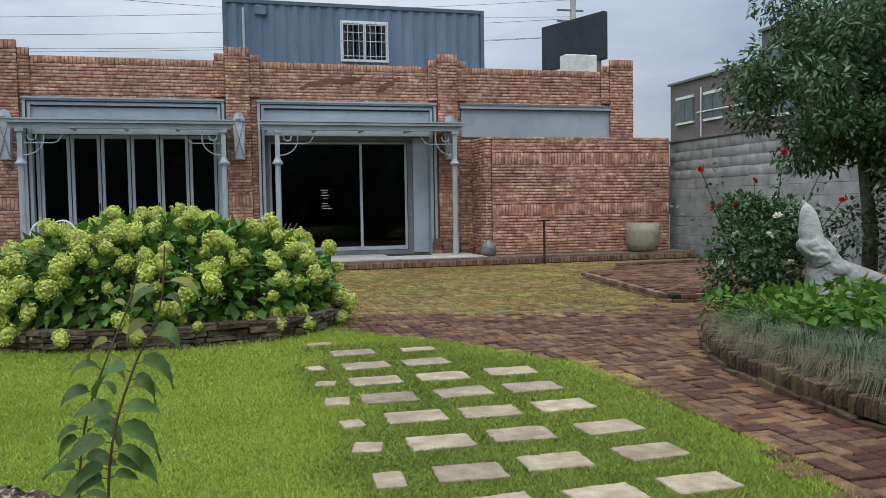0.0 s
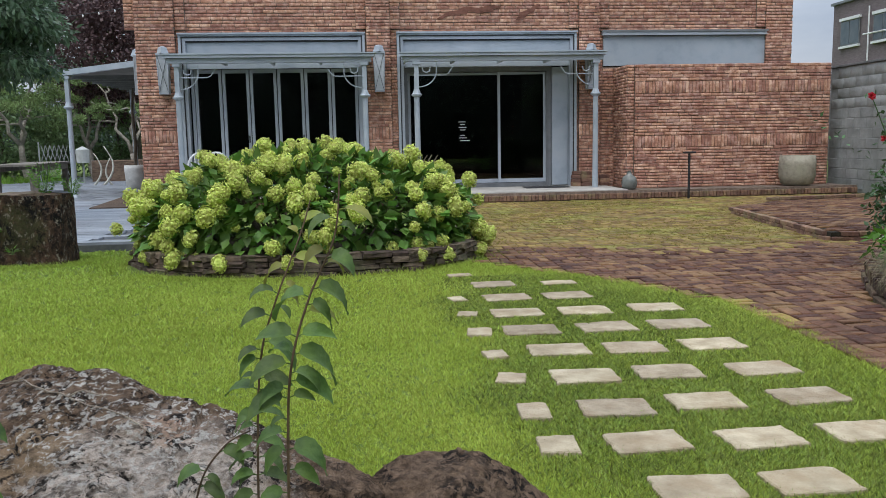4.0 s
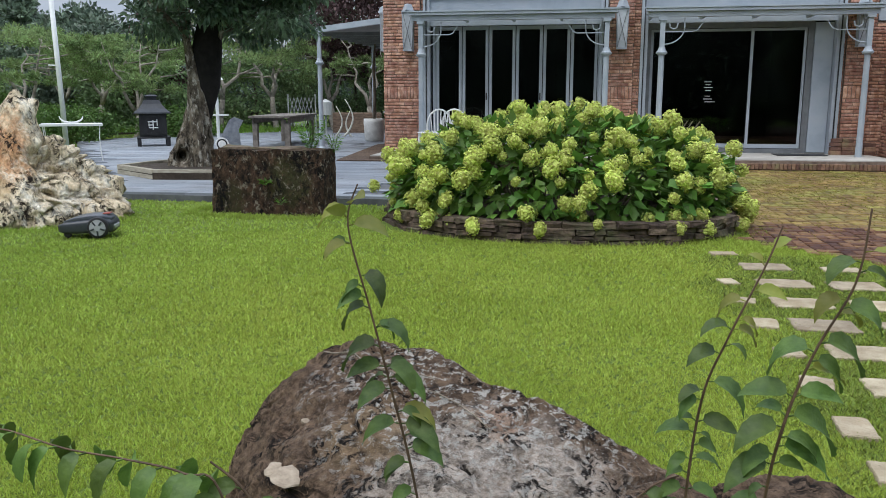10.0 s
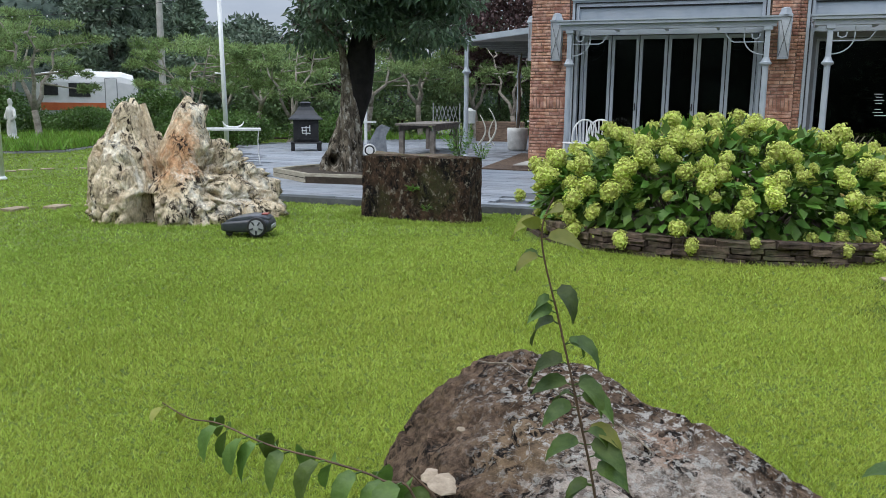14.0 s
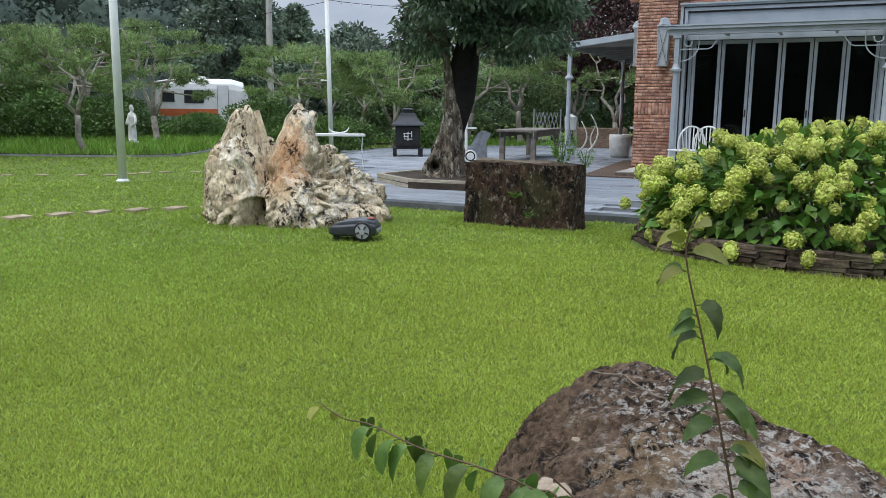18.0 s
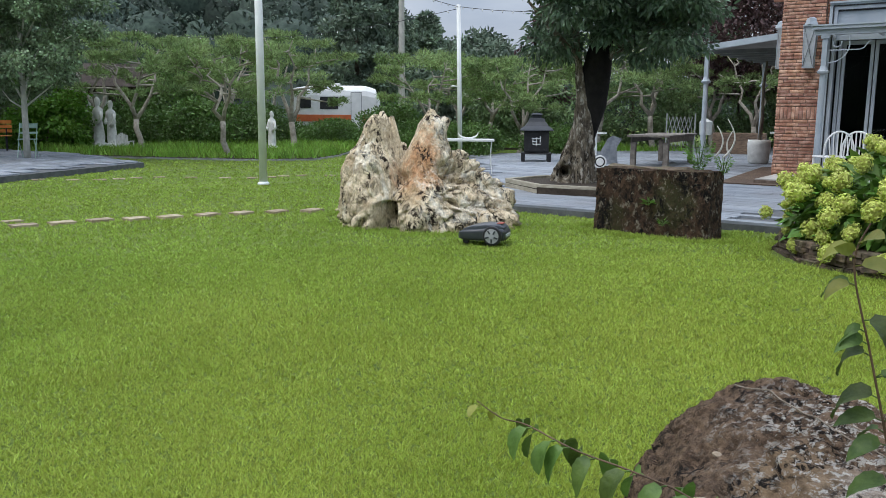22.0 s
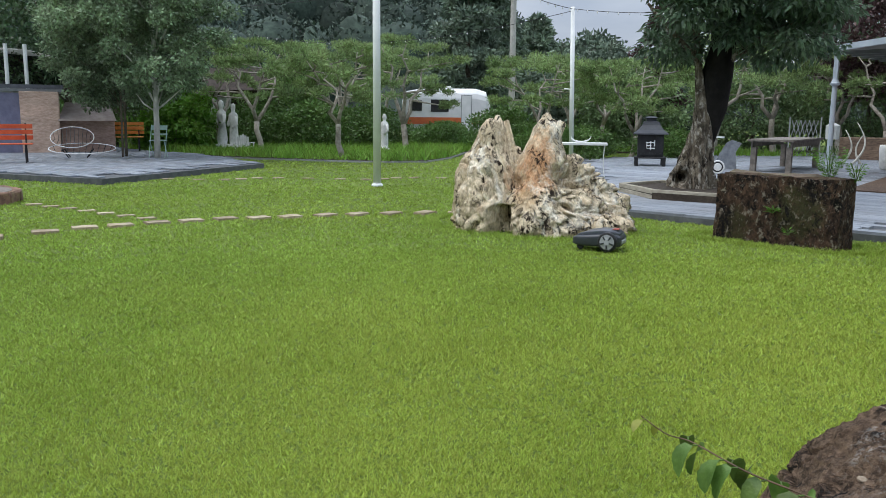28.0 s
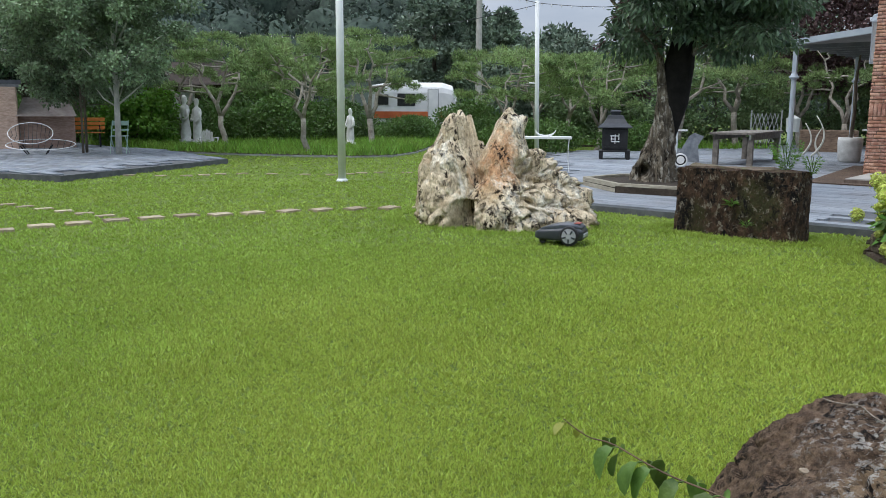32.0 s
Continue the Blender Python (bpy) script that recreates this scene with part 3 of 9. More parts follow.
part("capping_edge", box(bmesh.new(), PANEL_3[0] - 0.035, PANEL_3[1], -0.115, -0.102, 3.31, 3.35), STEEL_DARK, p3)

# ---- canopies before the doors ----
POST_Y = 16.02


def canopy_post(t, x, y, z0, z1, mirror=1, scroll=True):
    h = z1 - z0
    b = bmesh.new()
    lathe(b, [(0.095, 0), (0.095, 0.02), (0.075, 0.05), (0.062, 0.07), (0.055, 0.5), (0.052, h * 0.73)], 12, (x, y, z0))
    p = part("post", b, STEEL_LIGHT, t, smooth=False)
    b = bmesh.new()
    lathe(b, [(0.055, 0), (0.10, 0.03), (0.105, 0.055), (0.08, 0.075), (0.065, 0.11), (0.052, 0.15)], 12, (x, y, z0 + h * 0.73 + 0.001))
    part("collar", b, STEEL_LIGHT, p)
    b = bmesh.new()
    box(b, x - 0.043, x + 0.043, y - 0.043, y + 0.043, z0 + h * 0.73 + 0.152, z1 - 0.06)
    box(b, x - 0.07, x + 0.07, y - 0.07, y + 0.07, z1 - 0.058, z1)
    part("capital", b, STEEL_LIGHT, p)
    if scroll:
        b = bmesh.new()
        s = mirror
        zc = z1 - 0.06
        arc = [(x + s * (0.05 + 0.34 * math.sin(a)), y, zc - 0.42 + 0.30 * (1 - math.cos(a))) for a in [k * math.pi / 16 for k in range(9)]]
        tube(b, arc, 0.011, 6)
        tube(b, [(x + s * 0.39, y, zc - 0.12), (x + s * 0.39, y, zc + 0.04)], 0.011, 6)
        tube(b, [(x + s * 0.05, y, zc - 0.20), (x + s * 0.55, y, zc - 0.20), (x + s * 0.62, y, zc - 0.17), (x + s * 0.72, y, zc - 0.03)], 0.010, 6)
        tube(b, [(x + s * 0.12, y, zc - 0.05), (x + s * 0.13, y, zc - 0.12), (x + s * 0.19, y, zc - 0.15), (x + s * 0.25, y, zc - 0.13), (x + s * 0.27, y, zc - 0.05)], 0.013, 6)
        part("scroll_bracket", b, STEEL_LIGHT, p, "curled wrought metal bracket")


def canopy(x0, x1, posts):
    t = thing("door_canopy", "pale grey steel canopy on slim turned posts above the doors", "canopy", (0, 0, 0), group="canopies before the doors")
    b = bmesh.new()
    box(b, x0, x1, POST_Y - 0.06, POST_Y + 0.06, 2.69, 2.78)
    part("front_beam", b, STEEL, t)
    b = bmesh.new()
    box(b, x0 - 0.05, x1 + 0.05, POST_Y - 0.12, POST_Y + 0.08, 2.785, 2.835)
    box(b, x0 - 0.07, x1 + 0.07, POST_Y - 0.14, POST_Y - 0.02, 2.84, 2.865)
    part("gutter", b, STEEL_LIGHT, t)
    for k in range(5):
        x = x0 + 0.06 + (x1 - x0 - 0.12) * k / 4
        part("rafter", box(bmesh.new(), x - 0.025, x + 0.025, POST_Y + 0.085, FRONT - 0.10, 2.70, 2.78), STEEL, t)
    b = bmesh.new()
    box(b, x0, x1, POST_Y + 0.09, FRONT - 0.105, 2.79, 2.81)
    part("roof_sheet", b, STEEL_LIGHT, t)
    for x, s in posts:
        canopy_post(t, x, POST_Y, 0.1 if x > 4 else 0.18, 2.688, s)
    return t


canopy(-3.66, 0.16, ((-3.49, 1), (0.02, -1)))
canopy(0.76, 4.70, ((1.02, 1), (4.57, -1)))

# platform edge in brick, step and terrace
tagged(part("platform_core", prism(bmesh.new(), [(4.955, 15.1), (9.5, 15.1), (9.5, 16.79), (4.955, 16.79)], 0.0, 0.15), mat("dark_terrace", (0.10, 0.075, 0.06), (0.19, 0.14, 0.11), 0.8, 6, 0.4, 30, stain=(0.08, 0.10, 0.04), stain_scale=1.5)), "dark weathered brick platform under the low wall", "platform", kind="structure")

# wall lamps
def wall_lamp(x, y, z, turn=0):
    t = thing("wall_lamp", "tall tapering grey metal wall lantern with crossed bars", "wall lamp", (x, y, z), turn, group="wall lamps on the brick pillars")
    t.scale = (0.8, 1.0, 0.96)
    b = bmesh.new()
    lo, hi = 0.105, 0.135
    for sx in (-1, 1):
        for y0 in (-0.16, -0.02):
            tube(b, [(sx * lo, y0, 0.02), (sx * hi, y0, 0.78)], 0.014, 6)
    box(b, -0.12, 0.12, -0.175, 0.0, 0.0, 0.03)
    box(b, -0.15, 0.15, -0.19, 0.0, 0.78, 0.81)
    part("frame", b, STEEL, t)
    b = bmesh.new()
    lathe(b, [(0.15, 0), (0.12, 0.06), (0.10, 0.12), (0.05, 0.14)], 4, (0, -0.095, 0.812), square=False)
    part("cap", b, STEEL_LIGHT, t)
    b = bmesh.new()
    tube(b, [(-lo, -0.172, 0.04), (hi - 0.02, -0.172, 0.77)], 0.007, 5)
    tube(b, [(lo, -0.176, 0.04), (-hi + 0.02, -0.176, 0.77)], 0.007, 5)
    part("cross_brace", b, STEEL_DARK, t)
    FROST = mat("frosted_pane", (0.42, 0.45, 0.48), (0.52, 0.55, 0.58), 0.4, 5, 0, stain=(0.30, 0.32, 0.34), stain_scale=6, stain_amount=0.4)
    for x0, x1, y0, y1 in ((-lo, lo, -0.158, -0.150), (-lo - 0.004, -lo + 0.004, -0.148, -0.02), (lo - 0.004, lo + 0.004, -0.148, -0.02)):
        b = box(bmesh.new(), x0, x1, y0, y1, 0.032, 0.778)
        for v in b.verts:
            if v.co.z > 0.5:
                v.co.x *= hi / lo
        part("pane", b, FROST, t, "frosted pane")
    part("back_plate", box(bmesh.new(), -0.115, 0.115, -0.018, -0.004, 0.032, 0.778), STEEL_LIGHT, t)
    part("bulb", lathe(bmesh.new(), [(0.02, 0), (0.035, 0.05), (0.03, 0.12), (0.01, 0.16)], 10, (0, -0.09, 0.3)), WHITE, t)


for x in (-3.86, 0.32, 4.64):
    wall_lamp(x, FRONT - 0.115, 2.16)
wall_lamp(-4.41, 17.3, 2.2, -90)

# rooftop container
cont = thing("shipping_container", "blue-grey steel container standing on the flat roof", "container", (0.08, 19.35, 3.55))
W_, D_, H_ = 6.24, 2.44, 2.42
b = bmesh.new()
n = 44
xs = np.linspace(0.09, W_ - 0.09, n * 2 + 1)
prof = [(xs[i], 0.0 if (i // 2) % 2 else 0.035) for i in range(len(xs))]
lo_, hi_ = [b.verts.new((x, y, 0.12)) for x, y in prof], [b.verts.new((x, y, H_ - 0.08)) for x, y in prof]
for i in range(len(prof) - 1):
    b.faces.new((lo_[i], lo_[i + 1], hi_[i + 1], hi_[i]))
part("front_sheet", b, CONTAINER, cont)
part("body", box(bmesh.new(), 0.05, W_ - 0.05, 0.05, D_, 0.05, H_ - 0.05), CONTAINER, cont)
b = bmesh.new()
for x in (0, W_ - 0.09):
    box(b, x, x + 0.09, -0.02, 0.04, 0, H_)
box(b, 0.09, W_ - 0.09, -0.02, 0.04, H_ - 0.08, H_)
box(b, 0.09, W_ - 0.09, -0.02, 0.04, 0, 0.12)
part("edge_frame", b, mat("dark_blue_steel", (0.07, 0.10, 0.15), (0.10, 0.14, 0.20), 0.5, 3, 0), cont)
win = part("window_frame", box(box(box(box(box(bmesh.new(), 2.68, 2.74, -0.06, 0.03, 1.08, 2.03), 3.76, 3.82, -0.06, 0.03, 1.08, 2.03), 2.74, 3.76, -0.06, 0.03, 1.97, 2.03), 2.74, 3.76, -0.06, 0.03, 1.08, 1.13), 3.22, 3.28, -0.06, 0.03, 1.13, 1.97), WHITE_PAINT, cont, "white window frame")
part("pane", box(bmesh.new(), 2.74, 3.76, 0.0, 0.012, 1.13, 1.97), GLASS, win)
b = bmesh.new()
for k in range(9):
    x = 2.70 + k * 0.135
    tube(b, [(x, -0.10, 1.1), (x, -0.10, 2.0)], 0.009, 5)
for z in (1.2, 1.55, 1.75, 1.93):
    tube(b, [(2.68, -0.10, z), (3.82, -0.10, z)], 0.009, 5)
part("window_grille", b, STEEL_LIGHT, win, "pale metal window grille")
part("wall_vent", box(bmesh.new(), 0.72, 0.98, -0.08, 0.03, 2.08, 2.28, 0.01), CONTAINER, cont)
part("drain_pipe", tube(bmesh.new(), [(0.46, -0.06, 2.22), (0.46, -0.06, 0.3)], 0.03, 8), STEEL_LIGHT, cont)
part("corner_bracket", box(bmesh.new(), W_ + 0.01, W_ + 0.12, 0.0, 0.1, 0.95, 1.0), STEEL_DARK, cont)

# billboard and rooftop unit
bb = thing("billboard", "black rooftop sign board seen at a slant", "billboard", (9.69, 19.5, 3.55), 110.7)
part("board", box(bmesh.new(), 0.0, 2.35, -0.08, 0.08, 1.38, 2.61, 0.01), mat("dark_board", (0.02, 0.023, 0.03), (0.035, 0.04, 0.05), 0.6, 2, 0.1), bb)
for x in (0.2, 1.1, 2.0):
    part("leg", box(bmesh.new(), x, x + 0.1, -0.05, 0.05, 0, 1.38), STEEL_DARK, bb)
ac = thing("air_conditioner", "pale box-shaped rooftop air conditioner", "air conditioner", (8.55, 18.7, 3.55))
part("casing", box(bmesh.new(), -0.42, 0.42, -0.18, 0.18, 0.35, 1.28, 0.02), WHITE, ac)
for x in (-0.4, 0.34):
    part("leg", box(bmesh.new(), x, x + 0.06, -0.15, 0.15, 0, 0.35), STEEL_DARK, ac)

# ---- rocks ----


def stone(name, a, b, dark, pale, scale, dark_scale, dark_range, pale_scale, pale_range, bump=0.8, stretch=(1, 1, 1), patches=(), distort=0.6, lichen_mask=None):
    """Weathered rock: two base colours, crisp dark veins and pits, pale lichen flecks, and soft coloured patches (x, y, z, reach, colour)."""
    m = bpy.data.materials.new(name)
    m.use_nodes = True
    nt = m.node_tree
    nodes, links = nt.nodes, nt.links
    bsdf = nodes["Principled BSDF"]
    bsdf.inputs["Roughness"].default_value = 0.92
    bsdf.inputs["Specular IOR Level"].default_value = 0.25
    geo = nodes.new("ShaderNodeNewGeometry")
    mp = nodes.new("ShaderNodeMapping")
    mp.inputs["Scale"].default_value = stretch
    links.new(geo.outputs["Position"], mp.inputs["Vector"])

    def tex(sc, detail=8, rough=0.7, dis=0.0, flat=False):
        n = nodes.new("ShaderNodeTexNoise")
        n.inputs["Scale"].default_value = sc
        n.inputs["Detail"].default_value = detail
        n.inputs["Roughness"].default_value = rough
        n.inputs["Distortion"].default_value = dis
        links.new(geo.outputs["Position"] if flat else mp.outputs["Vector"], n.inputs["Vector"])
        return n.outputs["Fac"]

    def span(src, lo, hi, top=1.0, base=0.0):
        r_ = nodes.new("ShaderNodeMapRange")
        r_.inputs["From Min"].default_value, r_.inputs["From Max"].default_value = lo, hi
        r_.inputs["To Min"].default_value, r_.inputs["To Max"].default_value = base, top
        links.new(src, r_.inputs["Value"])
        return r_.outputs["Result"]

    def mix(fac, ca, cb):
        x = nodes.new("ShaderNodeMix")
        x.data_type = "RGBA"
        links.new(fac, x.inputs["Factor"])
        for key, c in (("A", ca), ("B", cb)):
            if isinstance(c, tuple):
                x.inputs[key].default_value = (*c, 1)
            else:
                links.new(c, x.inputs[key])
        return x.outputs["Result"]

    def times(p, q):
        x = nodes.new("ShaderNodeMath")
        x.operation = "MULTIPLY"
        links.new(p, x.inputs[0])
        links.new(q, x.inputs[1])
        return x.outputs[0]

    def reach(x, y, z, rad, soft):
        vm = nodes.new("ShaderNodeVectorMath")
        vm.operation = "DISTANCE"
        vm.inputs[1].default_value = (x, y, z)
        links.new(geo.outputs["Position"], vm.inputs[0])
        ad = nodes.new("ShaderNodeMath")
        ad.operation = "MULTIPLY_ADD"
        ad.inputs[1].default_value = rad * 1.6
        links.new(tex(2.2 / rad, 6, flat=True), ad.inputs[0])
        links.new(vm.outputs["Value"], ad.inputs[2])
        return span(ad.outputs[0], rad * (1.8 + soft), rad * (1.8 - soft))
    base = tex(scale, 9, 0.74, 0.3)
    col = mix(span(base, 0.38, 0.62), a, b)
    for x, y, z, rad, c in patches:
        col = mix(times(reach(x, y, z, rad, 0.22), span(tex(scale * 2.3, 6), 0.25, 0.55, 0.85)), col, c)
    vein = span(tex(dark_scale, 9, 0.74, distort), *dark_range)
    col = mix(times(vein, span(tex(dark_scale * 0.33, 4, 0.6), 0.40, 0.56)), col, dark)
    fleck = span(tex(pale_scale, 7, 0.72, 0.4), *pale_range)
    if lichen_mask:
        fleck = times(fleck, reach(*lichen_mask, 0.3))
    col = mix(fleck, col, pale)
    grit = span(tex(scale * 9, 4, 0.7), 0.3, 0.7, 1.3, 0.7)
    hs = nodes.new("ShaderNodeHueSaturation")
    links.new(grit, hs.inputs["Value"])
    links.new(col, hs.inputs["Color"])
    links.new(hs.outputs["Color"], bsdf.inputs["Base Color"])
    bn = tex(scale * 3.0, 10, 0.72, 0.2)
    hh = nodes.new("ShaderNodeMath")
    hh.operation = "MULTIPLY_ADD"
    hh.inputs[1].default_value = -0.35
    links.new(vein, hh.inputs[0])
    links.new(bn, hh.inputs[2])
    bu = nodes.new("ShaderNodeBump")
    bu.inputs["Strength"].default_value = bump
    bu.inputs["Distance"].default_value = 0.03
    links.new(hh.outputs[0], bu.inputs["Height"])
    links.new(bu.outputs["Normal"], bsdf.inputs["Normal"])
    MATS[name] = m
    return m


SCHOLAR = stone("pitted_limestone", (0.40, 0.305, 0.19), (0.77, 0.66, 0.475), (0.022, 0.014, 0.009), (0.84, 0.79, 0.67), 5.0, 13.0, (0.505, 0.555), 3.0, (0.54, 0.66), 0.8, (1, 1, 0.6),
    ((-5.98, 7.46, 1.0, 0.26, (0.56, 0.31, 0.16)), (-6.02, 7.38, 0.68, 0.28, (0.50, 0.26, 0.125)), (-6.0, 7.34, 0.30, 0.18, (0.44, 0.30, 0.16)), (-7.05, 7.3, 0.75, 0.14, (0.52, 0.33, 0.19))), 1.1)
rock_at = pose(-6.3, 7.7, 0, 0, 0, 37.7)
CONES = ((-0.44, -0.12, 0.05, 0.46, -0.47, 0.0, 0.55, 0.38), (-0.47, 0.0, 0.55, 0.37, -0.43, 0.0, 1.10, 0.15), (-0.43, 0.0, 1.10, 0.15, -0.38, 0.0, 1.27, 0.05), (-0.39, 0, 1.17, 0.10, -0.265, -0.02, 1.225, 0.045),
    (-0.22, 0.25, 0.4, 0.28, -0.15, 0.2, 0.88, 0.075), (0.08, -0.28, 0.02, 0.49, 0.14, -0.06, 0.60, 0.31), (0.15, -0.06, 0.60, 0.34, 0.205, 0.0, 1.08, 0.17), (0.205, 0.0, 1.08, 0.17, 0.20, 0.0, 1.285, 0.055), (0.21, 0, 1.17, 0.11, 0.375, -0.02, 1.19, 0.045),
    (0.38, 0.10, 0.35, 0.33, 0.50, 0.08, 0.74, 0.10), (0.50, 0.06, 0.72, 0.12, 1.04, 0.05, 0.28, 0.15), (0.45, -0.10, 0.15, 0.40, 0.98, -0.02, 0.10, 0.25), (0.35, -0.46, 0.0, 0.28, 1.02, -0.3, 0.0, 0.19))


def cone_field(p, k, cones):
    e = []
    for x0, y0, z0, r0, x1, y1, z1, r1 in cones:
        a, d = np.array((x0, y0, z0)), np.array((x1 - x0, y1 - y0, z1 - z0))
        t = np.clip((p - a) @ d / (d @ d), 0, 1)
        e.append(np.linalg.norm(p - a - t[:, None] * d, axis=1) - r0 - (r1 - r0) * t)
    e = np.stack(e, 1)
    return -k * np.log(np.exp(-e / k).sum(1))


def eroded_rock():
    """Two slim peaks of stone: grooved on one, smooth on the other, deeply pitted along the low shoulder."""
    b = bmesh.new()
    bmesh.ops.create_icosphere(b, subdivisions=7, radius=1)
    d = np.array([v.co[:] for v in b.verts])
    c = np.array((0.0, 0.0, 0.35))
    r_ = np.zeros(len(d))
    for s in np.linspace(0.05, 1.5, 180):
        r_ = np.where(cone_field(c + d * s, 0.018, CONES) < 0, s, r_)
    p = c + d * r_[:, None]
    for i, v in enumerate(b.verts):
        q = Vector(p[i])
        left = min(1.0, max(0.0, (-0.02 - q.x) * 5))
        rough = min(1.0, max(0.0, (q.x - 0.30 + 0.05 * q.z) * 8)) * min(1.0, max(0.15, (0.95 - q.z) * 4))
        low = min(1.0, max(0.0, (0.35 - q.z) * 3))
        n = noise.fractal(q * 3.2, 1.0, 2.0, 4) * 0.026
        g = abs(noise.noise(Vector((q.x * 4.6, q.y * 4.6, q.z * 1.5))))
        n -= (0.050 * left + 0.012 * (1 - left)) * max(0.0, 1 - g * 6)
        g = abs(noise.noise(Vector((q.x * 11, q.y * 11, q.z * 4.5 + 4))))
        tip = min(1.0, max(0.25, (1.25 - q.z) * 2.2))
        n -= tip * (0.016 * left + 0.005) * max(0.0, 1 - g * 5)
        w = max(rough, low * 0.6)
        if w > 0.01:
            wq = q + Vector(noise.noise_vector(q * 4.0)) * 0.07
            f = noise.voronoi(wq * 5.2)[0]
            n += w * (0.045 - 0.125 * max(0.0, 1 - (f[1] - f[0]) * 3.2))
            f = noise.voronoi(wq * 12.0)[0]
            n -= w * 0.036 * max(0.0, 1 - (f[1] - f[0]) * 3.0)
        f = noise.voronoi(q * 17.0)[0]
        n -= 0.010 * min(1.0, max(0.2, (1.2 - q.z) * 2)) * max(0.0, 1 - f[0] * 2.6)
        for hx, hy, hz, hr, hd in ((-0.32, -0.52, 0.12, 0.18, 0.50), (-0.32, -0.53, -0.03, 0.19, 0.50), (0.34, -0.28, 0.62, 0.13, 0.13), (0.58, -0.12, 0.62, 0.10, 0.10), (0.42, -0.40, 0.22, 0.09, 0.12), (-0.10, -0.3, 0.55, 0.13, 0.10), (-0.52, -0.36, 0.62, 0.10, 0.06)):
            e = (q - Vector((hx, hy, hz))).length / hr
            if e < 1.6:
                n -= hd * math.exp(-1.6 * e ** (8 if hd > 0.2 else 4))
        v.co = rock_at @ (q + Vector(d[i]) * n)
    return part("scholar_rock", b, SCHOLAR, None, smooth=True)


tagged(eroded_rock(), "large pale eroded limestone rock with two peaks and a rusty flank", "rock")

BOULDER = stone("lichened_granite", (0.10, 0.064, 0.042), (0.30, 0.20, 0.13), (0.014, 0.009, 0.006), (0.66, 0.62, 0.56), 30.0, 22.0, (0.50, 0.54), 40.0, (0.525, 0.57), 1.0, (1, 1, 1.4),
    ((-0.60, 2.00, 0.31, 0.31, (0.68, 0.585, 0.50)), (-0.97, 2.20, 0.36, 0.13, (0.36, 0.25, 0.15)), (-0.62, 2.28, 0.36, 0.075, (0.56, 0.36, 0.25))), 0.9, lichen_mask=(-0.68, 2.44, 0.43, 0.44))


def hull_rock(pts, label, seed, amp=0.03, cuts=6, dents=()):
    """A rock from the hull of a few corners, rounded, dented and roughened."""
    b = bmesh.new()
    for p in pts:
        b.verts.new(p)
    bmesh.ops.convex_hull(b, input=b.verts)
    bmesh.ops.delete(b, geom=[v for v in b.verts if not v.link_faces], context="VERTS")
    bmesh.ops.triangulate(b, faces=b.faces)
    for k in range(cuts):
        bmesh.ops.subdivide_edges(b, edges=b.edges[:], cuts=1, use_grid_fill=True)
        bmesh.ops.triangulate(b, faces=b.faces)
        if k < 2:
            bmesh.ops.smooth_vert(b, verts=b.verts, factor=0.35, use_axis_x=True, use_axis_y=True, use_axis_z=True)
    b.normal_update()
    off = Vector((seed * 3.7, seed * 1.3, seed * 9.1))
    mv = []
    for v in b.verts:
        q = v.co
        n = noise.fractal(q * 3.0 + off, 0.8, 2.0, 7) * amp
        a = abs(noise.noise(Vector((q.x * 1.0, q.y * 2.0, q.z * 3.0)) * 2.6 + off))
        n -= amp * 0.8 * max(0.0, 1 - a * 12.0)
        wq = q + Vector(noise.noise_vector(q * 6.0)) * 0.03
        a = abs(noise.noise(Vector((wq.x * 3.0, wq.y * 6.0, wq.z * 10.0)) + off * 2))
        n -= amp * 0.38 * max(0.0, 1 - a * 6.0)
        f = noise.voronoi(wq * 16.0 + off)[0]
        n -= amp * 0.16 * max(0.0, 1 - (f[1] - f[0]) * 4)
        n += noise.fractal(q * 45.0, 0.7, 2.0, 3) * 0.0028
        for hx, hy, hz, hr, hd in dents:
            e = (q - Vector((hx, hy, hz))).length / hr
            if e < 2:
                n -= hd * math.exp(-2 * e * e)
        mv.append(n)
    for v, n in zip(b.verts, mv):
        v.co += v.normal * n
    return tagged(part("boulder", b, BOULDER, smooth=True), label, "boulder")


